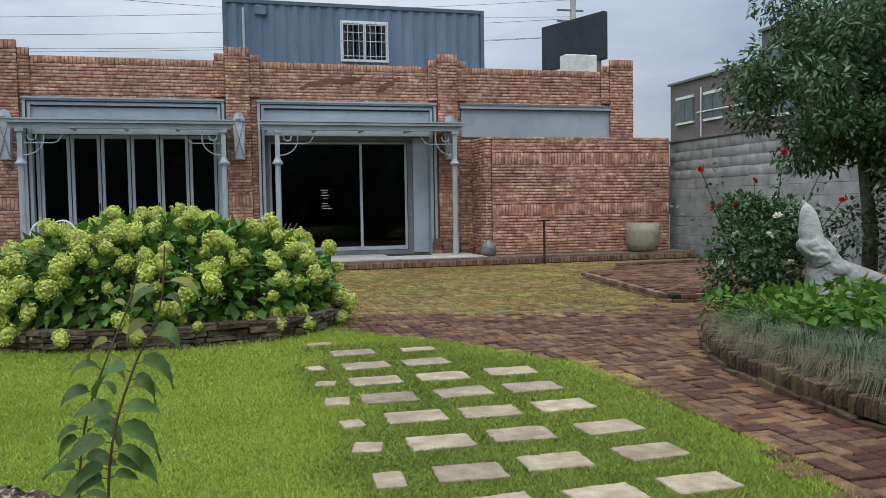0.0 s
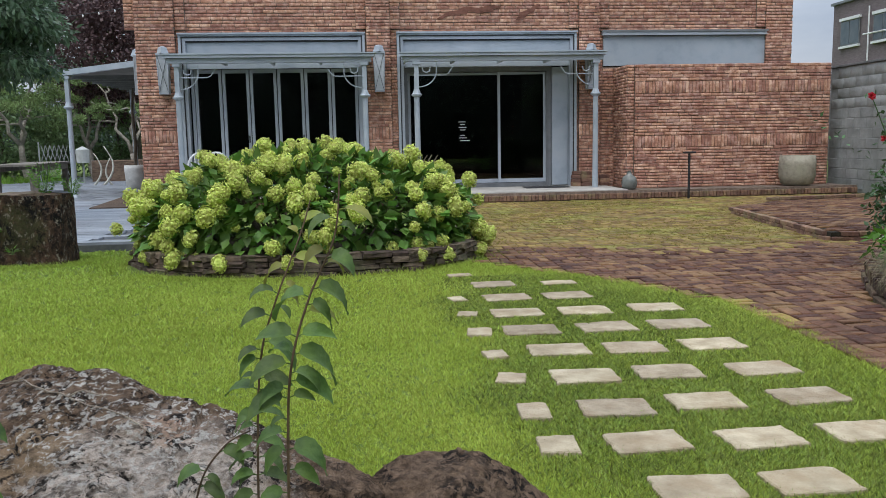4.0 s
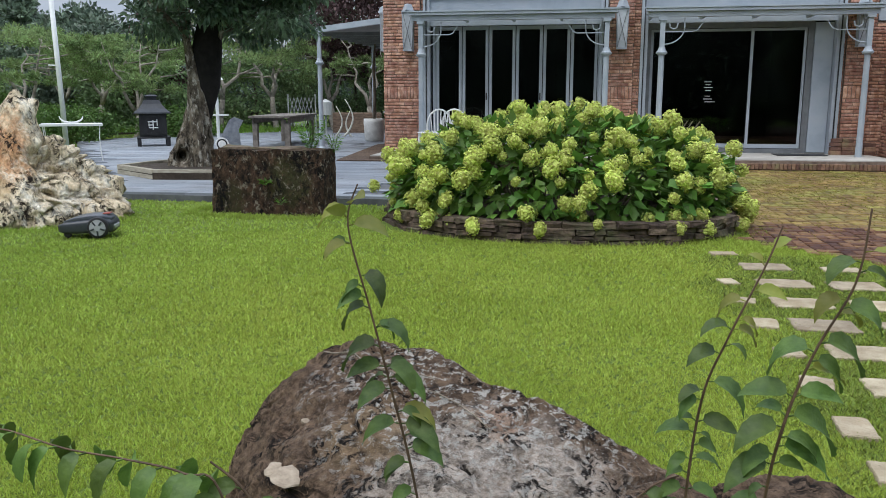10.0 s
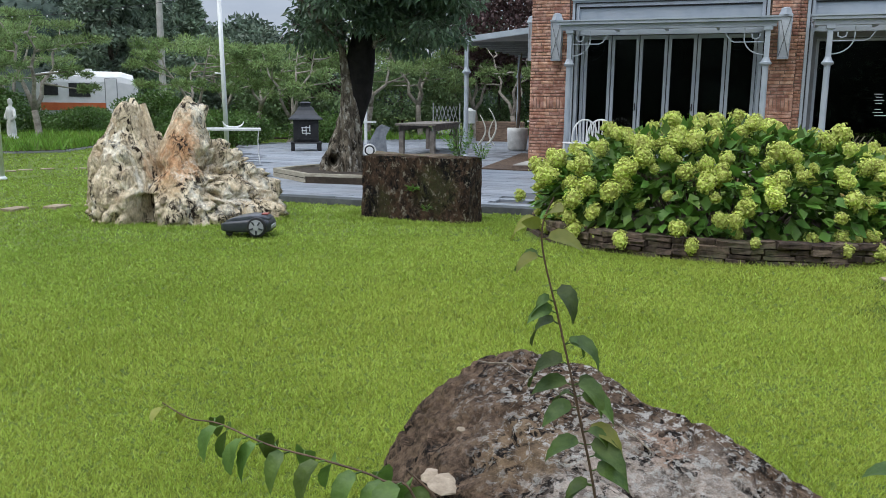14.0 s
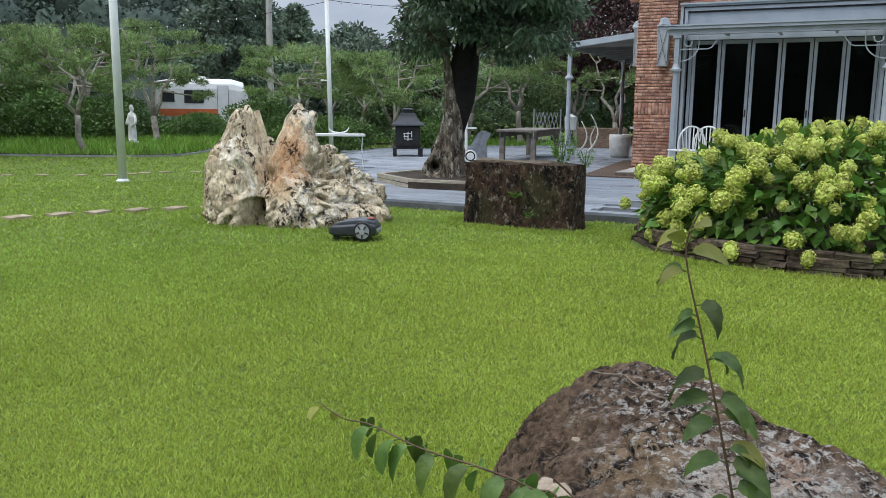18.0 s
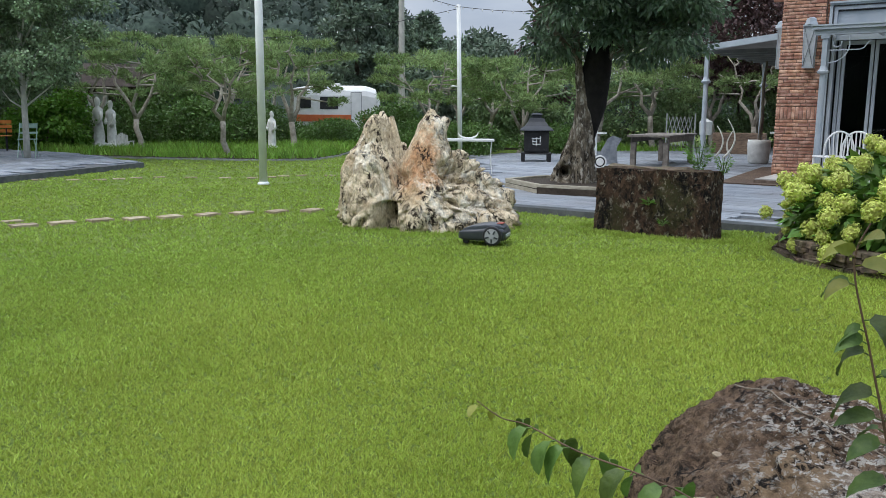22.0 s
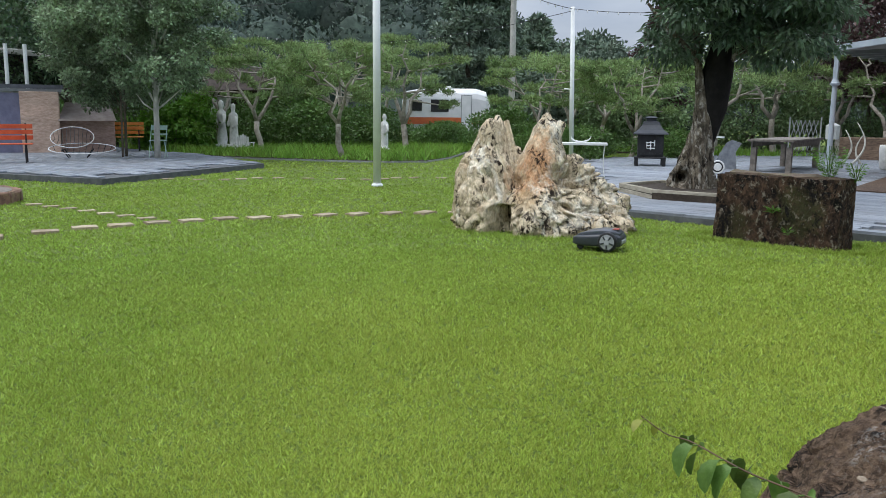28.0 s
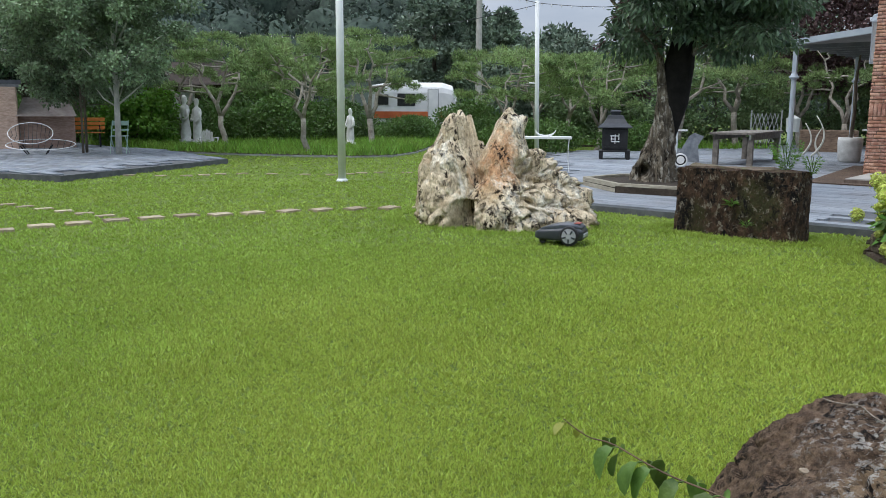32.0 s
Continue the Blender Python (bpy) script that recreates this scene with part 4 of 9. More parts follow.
big = hull_rock([(-1.66, 2.72, -0.1), (-1.60, 2.72, 0.04), (-1.47, 2.72, 0.23), (-1.39, 2.74, 0.345), (-1.31, 2.74, 0.41), (-1.25, 2.74, 0.45), (-1.16, 2.72, 0.482), (-1.03, 2.68, 0.478), (-0.90, 2.60, 0.478), (-0.80, 2.51, 0.50), (-0.74, 2.48, 0.488), (-0.64, 2.45, 0.45), (-0.52, 2.42, 0.40), (-0.38, 2.38, 0.352), (-0.31, 2.36, 0.33), (-0.15, 2.32, 0.272), (0.06, 2.28, 0.16),
    (-1.42, 2.30, 0.12), (-1.30, 2.25, 0.27), (-1.20, 2.36, 0.34), (-0.95, 2.30, 0.40), (-0.77, 2.18, 0.365), (-0.54, 2.14, 0.35), (-0.30, 2.08, 0.27), (-1.10, 2.0, 0.27), (-0.80, 1.92, 0.30), (-0.50, 1.90, 0.27), (-1.35, 1.95, -0.1), (-0.9, 1.72, -0.05), (-0.3, 1.75, -0.1), (0.18, 2.15, -0.1), (0.1, 2.6, -0.1), (-0.5, 2.85, -0.1), (-1.3, 3.0, -0.1), (-1.0, 2.85, 0.25)],
    "dark lichen-spotted granite boulder with a worn crest", 1, 0.024, dents=((-1.0, 2.62, 0.47, 0.07, 0.014), (-1.08, 2.12, 0.32, 0.05, 0.035), (-1.05, 2.28, 0.37, 0.035, 0.02), (-1.04, 2.36, 0.39, 0.03, 0.016), (-0.54, 2.16, 0.345, 0.030, 0.035), (-0.56, 2.11, 0.34, 0.030, 0.035), (-0.59, 2.06, 0.33, 0.028, 0.03), (-0.61, 2.17, 0.35, 0.016, 0.016), (-0.66, 2.17, 0.352, 0.015, 0.016), (-0.71, 2.165, 0.355, 0.014, 0.014), (-0.80, 2.46, 0.47, 0.03, 0.016), (-0.74, 2.40, 0.44, 0.03, 0.014)))
hull_rock([(-0.08, 2.4, 0.17), (-0.02, 2.4, 0.215), (0.04, 2.4, 0.248), (0.13, 2.4, 0.268), (0.21, 2.4, 0.272), (0.29, 2.4, 0.250), (0.38, 2.4, 0.200), (0.50, 2.38, 0.10), (0.60, 2.36, -0.1), (-0.12, 2.1, -0.1), (0.5, 2.0, -0.1), (0.12, 2.06, 0.16), (0.3, 2.8, -0.1), (-0.1, 2.75, -0.1)],
    "low dark granite boulder beside the larger one", 2, 0.016, 5)

PEBBLE = mat("pale_pebble", (0.24, 0.19, 0.135), (0.38, 0.31, 0.23), 0.8, 30, 0.3, 90, coarse=0.15)


def top_of(ob, x, y):
    """Height of the highest point of a mesh near (x, y)."""
    co = np.array([v.co[:] for v in ob.data.vertices])
    d = np.hypot(co[:, 0] - x, co[:, 1] - y)
    near = co[d < 0.012]
    return near[:, 2].max() if len(near) else co[d.argmin(), 2]


for x, y, sx, sy, sz, lab in ((-1.195, 2.345, 0.015, 0.011, 0.007, "small pale pebble lying on the boulder"), (-1.15, 2.10, 0.062, 0.044, 0.007, "pale flat stone chip lying on the boulder"), (-1.21, 2.15, 0.040, 0.030, 0.007, "pale flat stone chip lying on the boulder"), (-0.98, 2.27, 0.007, 0.006, 0.005, "small pale pebble lying on the boulder")):
    b = bmesh.new()
    bmesh.ops.create_icosphere(b, subdivisions=2, radius=1)
    for v in b.verts:
        v.co *= 1 + 0.30 * noise.noise(v.co * 1.3 + Vector((x * 50, 0, 0)))
        v.co = Vector((v.co.x * sx, v.co.y * sy, v.co.z * sz))
    ob = tagged(part("stone_chip", b, PEBBLE), lab, "pebble")
    ob.matrix_world = pose(x, y, top_of(big, x, y) - sz * 0.25, 18, 6, x * 900)

# dry vine stem across the rock
vine = thing("dry_vine", "thin pale dry vine stem lying over the boulder", "vine", (-1.25, 2.72, 0.45))
for path_ in (((-1.25, 2.70), (-1.17, 2.62), (-1.08, 2.55), (-1.0, 2.47), (-0.93, 2.42), (-0.80, 2.34), (-0.69, 2.26), (-0.60, 2.20)), ((-0.93, 2.42), (-0.89, 2.44), (-0.84, 2.43), (-0.80, 2.40))):
    pts_ = [Vector((x, y, top_of(big, x, y) + 0.002)) - Vector((-1.25, 2.72, 0.45)) for (xa, ya), (xb, yb) in zip(path_, path_[1:]) for x, y in ((xa, ya), ((xa + xb) / 2 + 0.006, (ya + yb) / 2))]
    part("stem", tube(bmesh.new(), pts_, [0.0030 - 0.0014 * i / len(pts_) for i in range(len(pts_))], 6), mat("dry_pale_twig", (0.15, 0.12, 0.09), (0.28, 0.235, 0.18), 0.85, 40, 0.3), vine)

# ---- stone trough block ----
BLOCKM = stone("mossy_dark_stone", (0.020, 0.012, 0.008), (0.125, 0.072, 0.044), (0.004, 0.003, 0.003), (0.24, 0.21, 0.165), 16.0, 11.0, (0.47, 0.55), 20.0, (0.56, 0.63), 1.0, (1, 1, 0.8), ((-3.5, 8.5, 0.35, 0.25, (0.05, 0.055, 0.018)), (-4.2, 8.5, 0.15, 0.2, (0.05, 0.05, 0.018))))
blk = thing("stone_trough", "dark mossy rectangular stone trough with weeds on top", "stone trough", (-3.745, 8.62, 0), -6.5)
b = bmesh.new()
bmesh.ops.create_cube(b, size=1)
bmesh.ops.scale(b, vec=(1.33, 0.34, 0.78), verts=b.verts)
bmesh.ops.translate(b, vec=(0, 0.10, 0.31), verts=b.verts)
bmesh.ops.subdivide_edges(b, edges=b.edges[:], cuts=22, use_grid_fill=True)
for v in b.verts:
    v.co += Vector(noise.noise_vector(v.co * 3.0)) * 0.018 + Vector(noise.noise_vector(v.co * 11.0)) * 0.010
    if v.co.z > 0.6:
        v.co.z += noise.noise(v.co * 4.0) * 0.035 - 0.012
part("block", b, BLOCKM, blk, smooth=False)
b = bmesh.new()
bmesh.ops.create_cube(b, size=1)
bmesh.ops.scale(b, vec=(1.24, 0.24, 0.05), verts=b.verts)
bmesh.ops.translate(b, vec=(0.0, 0.10, 0.69), verts=b.verts)
bmesh.ops.subdivide_edges(b, edges=b.edges[:], cuts=14, use_grid_fill=True)
for v in b.verts:
    v.co += Vector(noise.noise_vector(v.co * 5.0)) * 0.03
part("moss_cap", b, mat("dry_moss_soil", (0.09, 0.065, 0.045), (0.20, 0.15, 0.11), 0.95, 18, 0.8, 50, stain=(0.07, 0.10, 0.03), stain_scale=9, stain_amount=0.6), blk, "ragged brown moss and soil")

# ---- hydrangea bed ----
bed = [(-2.36, 9.45), (-2.34, 8.35), (-2.0, 7.75), (-1.5, 7.42), (-0.9, 7.25), (-0.3, 7.22), (0.3, 7.35), (0.75, 7.6), (0.98, 7.95), (1.05, 8.6), (0.98, 9.45)]
tagged(part("planting_soil", prism(bmesh.new(), bed, 0.0, 0.17), SOIL), "dark soil inside the raised bed", "soil", kind="structure")
bush = thing("hydrangea_bush", "broad hydrangea bush covered with lime-green flower heads", "hydrangea", (-0.6, 8.35, 0.17))
N = 5200
pts, out = blob_points(rng, N, (0, 0, 0.18), (1.70, 1.02, 0.73), 0.62)
keep = pts[:, 2] > -0.12
v, f = leaf_arrays(rng, pts[keep], out[keep], 0.15, 0.105, 0.35, 0.55)
LEAF_HYD = mat("hydrangea_leaf", (0.075, 0.16, 0.026), (0.145, 0.275, 0.048), 0.5, 3, 0, var=0.42, trans=0.2, coarse=0.2)
link_mesh("foliage", array_mesh("foliage", v, f), LEAF_HYD, bush)
b = bmesh.new()
for k in range(46):
    a = k * 2.4
    rr = 0.25 + 0.5 * ((k * 0.618) % 1)
    tube(b, [(rr * math.cos(a) * 0.9, rr * math.sin(a) * 0.5, -0.02), (rr * math.cos(a) * 1.4, rr * math.sin(a) * 0.8, 0.4), (rr * math.cos(a) * 1.8, rr * math.sin(a) * 1.0, 0.85)], [0.012, 0.009, 0.006], 5)
tagged(part("stem_mass", b, BARK, bush), kind="stuff")
FLOWER = mat("lime_flower", (0.45, 0.52, 0.095), (0.68, 0.715, 0.225), 0.8, 25, 0, var=0.36, trans=0.3, coarse=0.15)
heads = []
for s in range(3):
    r2 = np.random.default_rng(50 + s)
    n = 230
    d = unit(r2.normal(0, 1, (n, 3)))
    rad = np.array([0.082, 0.082, 0.088 + 0.012 * s])
    lump = np.array([noise.noise(Vector(x) * 2.4 + Vector((s * 9, 0, 0))) for x in d])[:, None]
    c = d * rad * (r2.uniform(0.84, 1.08, (n, 1)) + 0.28 * lump)
    t1 = unit(np.cross(d, r2.normal(0, 1, (n, 3))))
    t2 = np.cross(d, t1)
    sz = r2.uniform(0.011, 0.018, (n, 1))
    cup = d * 0.006
    v = np.stack([c - t1 * sz + cup, c - t2 * sz - cup, c + t1 * sz + cup, c + t2 * sz - cup], 1).reshape(-1, 3)
    f = (np.arange(n) * 4)[:, None] + np.array([[0, 1, 2, 3]])
    core = bmesh.new()
    bmesh.ops.create_icosphere(core, subdivisions=2, radius=1)
    cv = np.array([x.co[:] for x in core.verts]) * rad * 0.80
    cf = np.array([[x.index for x in q.verts] for q in core.faces])
    core.free()
    me = bpy.data.meshes.new("flower_head")
    allv = np.concatenate([v, cv])
    me.from_pydata(allv.tolist(), [], f.tolist() + (cf + len(v)).tolist())
    me.materials.append(FLOWER)
    heads.append(me)
r = random.Random(12)
placed = []
tries = 0
while len(placed) < 215 and tries < 16000:
    tries += 1
    d = Vector((r.gauss(0, 1), r.gauss(-0.25, 1), r.gauss(0.45, 0.8))).normalized()
    out_ = r.choice((0.93, 0.97, 1.0, 1.03, 1.09))
    p = Vector((d.x * 1.73 * out_, d.y * 1.07 * out_, 0.18 + d.z * 0.75 * out_))
    if len(placed) < 10:
        # heads drooping over the edging
        a = r.uniform(3.3, 6.2)
        p = Vector((math.cos(a) * 1.78, math.sin(a) * 1.20, r.uniform(-0.08, 0.10)))
    sc = r.choice((0.5, 0.62, 0.7, 0.78, 0.86, 0.95, 1.05))
    if p.z < -0.10 or (len(placed) >= 10 and p.z < 0.25 and r.random() < 0.5) or any((p - q).length < 0.055 + 0.07 * sc for q in placed):
        continue
    placed.append(p)
    ob = new("flower_head", heads[len(placed) % 3])
    ob.parent = bush
    ob.matrix_local = Matrix.Translation(p) @ Euler((r.uniform(-0.8, 0.8), r.uniform(-0.8, 0.8), r.uniform(0, 6))).to_matrix().to_4x4() @ Matrix.Diagonal((sc, sc * r.uniform(0.85, 1.1), sc * r.uniform(0.8, 1.05), 1))

# ---- lawn blades, stepping stones ----
STONE_X = (0.96, 1.46, 1.92)
STONE_Y = (6.44, 5.88, 5.34, 4.82, 4.33, 3.83, 3.36, 2.93, 2.52)
stones = []
r = random.Random(5)


def slab_mesh(w, d, seed):
    """A worn, slightly uneven slab with ragged edges."""
    q = random.Random(seed)
    b = bmesh.new()
    ring = []
    n = 7
    for side in range(4):
        for k in range(n):
            s = k / n * 2 - 1
            x, y = ((s, -1), (1, s), (-s, 1), (-1, -s))[side]
            ring.append((x * w / 2 + q.uniform(-0.006, 0.006), y * d / 2 + q.uniform(-0.006, 0.006)))
    lo = [b.verts.new((x, y, -0.03)) for x, y in ring]
    mid = [b.verts.new((x, y, 0.006)) for x, y in ring]
    top = [b.verts.new((x * 0.96, y * 0.96, 0.010 + q.uniform(-0.002, 0.002))) for x, y in ring]
    m = len(ring)
    for a, c in ((lo, mid), (mid, top)):
        for k in range(m):
            b.faces.new((a[k], a[(k + 1) % m], c[(k + 1) % m], c[k]))
    b.faces.new(top)
    me = bpy.data.meshes.new("stepping_stone")
    b.to_mesh(me)
    b.free()
    me.materials.append(SAND)
    return me


slabs = [slab_mesh(0.340, 0.240, s) for s in range(6)]
for i, y in enumerate(STONE_Y):
    for j, x in enumerate(STONE_X):
        if (j == 2 and i < 2) or (j == 1 and i == 0):
            continue
        near = max(0, i - 3)
        stones.append((x + r.uniform(-0.02, 0.02) - 0.012 * i * (j > 0) + 0.014 * near, y + r.uniform(-0.015, 0.015), r.uniform(-4, 4), 1.0 - 0.032 * near, 1.0 - 0.042 * near, "pale sandstone stepping stone set in the lawn"))
    if 0 < i < 8:
        stones.append((0.60 + 0.008 * i, y + r.uniform(-0.03, 0.03), r.uniform(-15, 15), r.uniform(0.32, 0.45), r.uniform(0.5, 0.9), "small broken sandstone piece half sunk in the lawn"))
stones.append((1.50, 6.42, 2, 0.8, 0.7, "pale sandstone stepping stone set in the lawn"))
stones.append((0.75, 6.95, 5, 0.6, 0.5, "small broken sandstone piece half sunk in the lawn"))
for k, (x, y) in enumerate(((-9.7, 3.0), (-9.72, 3.58), (-9.74, 4.02), (-9.66, 4.4), (-9.6, 4.82), (-9.48, 5.2), (-9.36, 5.6), (-9.15, 5.94), (-8.98, 6.3), (-8.8, 6.72), (-8.6, 7.1), (-8.36, 7.48), (-8.1, 7.86), (-7.8, 8.2))):
    stones.append((x, y, 68 + k * 2.4, 0.78, 0.78, "pale stone slab in a curved row across the lawn"))
for k in range(7):
    stones.append((-10.1 - 0.42 * k, 4.95 - 0.06 * k, 80, 0.62, 0.5, "pale stone slab of a path branching across the lawn"))
for k in range(13):
    a = k / 12
    stones.append((-15.6 + 3.6 * a + 0.3 * math.sin(k), 8.3 + 4.3 * a, 60, 0.65, 0.6, "far pale stone slab in the lawn path"))
for k, (x, y, a, sx, sy, lab) in enumerate(stones):
    ob = new("stepping_stone", slabs[k % 6])
    ob.matrix_world = pose(x, y, 0.012 if 0.7 < sx < 0.79 and x < 0 else 0.0, 0, 0, a) @ Matrix.Diagonal((sx, sy, 1, 1))
    tagged(ob, lab, "stepping stone", "stepping stones in the lawn")

PATH_EDGE = [(2.20, 0.6), (2.26, 2.2), (2.33, 2.91), (2.40, 3.42), (2.46, 4.09), (2.48, 4.8), (2.42, 5.47), (2.16, 6.03), (1.72, 6.78), (1.25, 7.35), (1.02, 7.7)]


def edge_x(y):
    """The lawn's border against the brick path."""
    ys = [p[1] for p in PATH_EDGE]
    xs_ = [p[0] for p in PATH_EDGE]
    return np.interp(y, ys, xs_)


def lawn_mask(x, y):
    ok = np.ones(len(x), bool)
    ok &= ~((y < 7.7) & (x > edge_x(y) - 0.02))
    ok &= ~((y > 7.6) & (x > -2.4) & (x < 10))
    ok &= ~((y > 9.5) & (x > -6.7))
    ok &= ~(((x + 0.65) / 1.72) ** 2 + ((y - 8.4) / 1.22) ** 2 < 1)
    for sx_, sy_, a, kx, ky, _ in stones:
        ca, sa = math.cos(radians(a)), math.sin(radians(a))
        u, w = (x - sx_) * ca + (y - sy_) * sa, -(x - sx_) * sa + (y - sy_) * ca
        ok &= ~((np.abs(u) < 0.163 * kx) & (np.abs(w) < 0.112 * ky))
    return ok


pieces = []
for n, d0, d1, hgt in ((610000, 1.6, 4.2, 0.018), (440000, 4.2, 8.0, 0.022), (210000, 8.0, 15.5, 0.028), (110000, 15.5, 30.0, 0.034)):
    # tufts of three blades, thinning with distance
    ang = np.repeat(rng.uniform(radians(-46), radians(82), n // 3), 3)
    d = np.repeat(d0 * (d1 / d0) ** rng.random(n // 3), 3)
    jit = rng.normal(0, 0.0032, (2, len(d))) * d / 2.4
    x, y = -0.4 - d * np.sin(ang) + jit[0], 0.1 + d * np.cos(ang) + jit[1]
    ok = lawn_mask(x, y) & (x > -24)
    x, y, d = x[ok], y[ok], d[ok]
    hump = np.sin(x * 2.1 + np.sin(y * 1.7) * 2) * np.sin(y * 2.6 + np.sin(x * 1.3) * 2)
    pieces.append(blade_arrays(rng, x, y, np.full(len(x), -0.012), hgt * (1 + 0.1 * hump), 0.0040 * np.clip(d / 2.4, 0.85, 9), 0.6))
# longer, greener grass between the stepping stones
x = rng.uniform(0.3, 2.5, 145000)
y = 1.9 * (6.9 / 1.9) ** rng.random(145000)
ok = lawn_mask(x, y) & (rng.random(len(x)) < np.clip((x - 0.42 - 0.12 * np.sin(y * 3.1) - 0.06 * np.sin(y * 8.3)) / 0.35, 0, 1))
JOINT_GRASS = mat("path_grass_blade", (0.13, 0.18, 0.033), (0.22, 0.275, 0.058), 0.65, 3, 0, var=0.6, coarse=0.2, trans=0.3, spec=0.25)
v, f = blade_arrays(rng, x[ok], y[ok], np.full(ok.sum(), -0.012), 0.025, 0.0062 * np.clip(y[ok] / 2.6, 0.8, 2.4), 0.9)
tagged(link_mesh("path_grass", array_mesh("path_grass", v, f), JOINT_GRASS), "longer green grass between the stepping stones", "grass", kind="stuff")
# taller fringe round the rocks, the trough, the bed and the path
fx, fy = [], []
for cx, cy, rx, ry, n in ((-6.4, 7.8, 1.22, 0.86, 5200), (-3.73, 8.7, 0.92, 0.42, 3800), (-0.65, 8.35, 1.80, 1.20, 4200)):
    a = rng.uniform(0, 2 * np.pi, n)
    k = 1 + np.abs(rng.normal(0, 0.07, n))
    fx.append(cx + rx * k * np.cos(a))
    fy.append(cy + ry * k * np.sin(a))
yy = rng.uniform(1.5, 7.6, 26000)
fx.append(edge_x(yy) - np.abs(rng.normal(0, 0.28, len(yy))) + 0.10)
fy.append(yy)
fx, fy = np.concatenate(fx), np.concatenate(fy)
ok = (fy < 9.45)
for sx_, sy_, a, kx, ky, _ in stones[:34]:
    ok &= ~((np.abs(fx - sx_) < 0.155 * kx) & (np.abs(fy - sy_) < 0.108 * ky))
pieces.append(blade_arrays(rng, fx[ok], fy[ok], np.full(ok.sum(), -0.012), np.where(fx[ok] > 1.0, 0.032, 0.055), 0.007, 0.7))
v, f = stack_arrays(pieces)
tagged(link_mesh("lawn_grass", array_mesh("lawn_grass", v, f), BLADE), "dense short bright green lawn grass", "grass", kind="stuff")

# ---- brick paths ----
tagged(part("path_bed", prism(bmesh.new(), [(2.2, 0.6)] + [(x + 0.02, y) for x, y in PATH_EDGE[1:]] + [(1.0, 9.4), (-2.3, 9.5), (-2.3, 15.05), (10, 15.05), (10, 0.6)], -0.05, -0.018), JOINT), "earth bed under the brick paving", "path", kind="structure")
paving = tagged(new("pavement"), "wet red brick paving laid in a woven pattern", "paving", kind="structure")


def paver_mesh(material, seed):
    q = random.Random(seed)
    b = bmesh.new()
    w, d, c = 0.0885, 0.0410, 0.006
    tilt = [q.uniform(-0.004, 0.004) for _ in range(4)]
    cs = ((-1, -1), (1, -1), (1, 1), (-1, 1))
    lo = [b.verts.new((sx * w, sy * d, -0.03)) for sx, sy in cs]
    mi = [b.verts.new((sx * w, sy * d, 0.004 + t_)) for (sx, sy), t_ in zip(cs, tilt)]
    hi = [b.verts.new((sx * (w - c), sy * (d - c), 0.010 + t_)) for (sx, sy), t_ in zip(cs, tilt)]
    for a, z in ((lo, mi), (mi, hi)):
        for k in range(4):
            b.faces.new((a[k], a[(k + 1) % 4], z[(k + 1) % 4], z[k]))
    b.faces.new(hi)
    me = bpy.data.meshes.new("paver")
    b.to_mesh(me)
    b.free()
    me.materials.append(material)
    return me


near_meshes = [paver_mesh(PAVER, s) for s in range(5)]
moss_meshes = [paver_mesh(MOSSY, s) for s in range(5)]


def right_edge(y):
    return np.interp(y, [0.5, 3.4, 4.1, 4.8, 5.5, 6.1, 6.6, 7.2, 8.2], [3.2, 3.2, 3.27, 3.36, 3.6, 3.98, 4.6, 6.0, 9.4])


cells = []
U = 0.19
TP = [(5.44, 11.75), (5.0, 8.38), (9.5, 8.2), (9.5, 12.9), (6.5, 12.55)]
q = random.Random(8)
for i in range(4, 51):
    for j in range(5, 80):
        for k in (0, 1):
            if (i + j) % 2:
                x, y, a = i * U + U / 2, j * U + U * (0.5 + k) / 2, 0
            else:
                x, y, a = i * U + U * (0.5 + k) / 2, j * U + U / 2, 90
            if y < 1.2 or y > 15.0 or x > 9.6:
                continue
            if y < 7.75 and x < edge_x(y) + 0.02:
                continue
            if y >= 7.75 and x < 1.1:
                continue
            if x > right_edge(min(y, 8.2)) - 0.04 or inside(x, y, TP):
                continue
            cells.append((x, y, a))
cells.sort(key=lambda c: c[1] + 0.02 * c[0])
vs, fs = {0: [], 1: []}, {0: [], 1: []}
for k, (x, y, a) in enumerate(cells):
    edge = 8.25 + 0.35 * math.sin(x * 1.3) + q.uniform(-0.35, 0.35)
    moss = int(y > edge or (y < 7.6 and x < edge_x(y) + 0.15 and q.random() < 0.25))
    z = q.uniform(-0.004, 0.005) - (0.004 if moss else 0)
    m = pose(x, y, z, q.uniform(-0.8, 0.8), q.uniform(-0.8, 0.8), a + q.uniform(-1.5, 1.5))
    me = (moss_meshes if moss else near_meshes)[k % 5]
    if k < 300:
        ob = new("paver", me)
        ob.parent = paving
        ob.matrix_local = m
    else:
        o = len(vs[moss])
        vs[moss] += [m @ v_.co for v_ in me.vertices]
        fs[moss] += [[o + i_ for i_ in p.vertices] for p in me.polygons]
for s, material in ((0, PAVER), (1, MOSSY)):
    me = array_mesh("pavers", [tuple(v_) for v_ in vs[s]], fs[s])
    ob = link_mesh("pavers", me, material, paving)
    tagged(ob, kind="stuff")
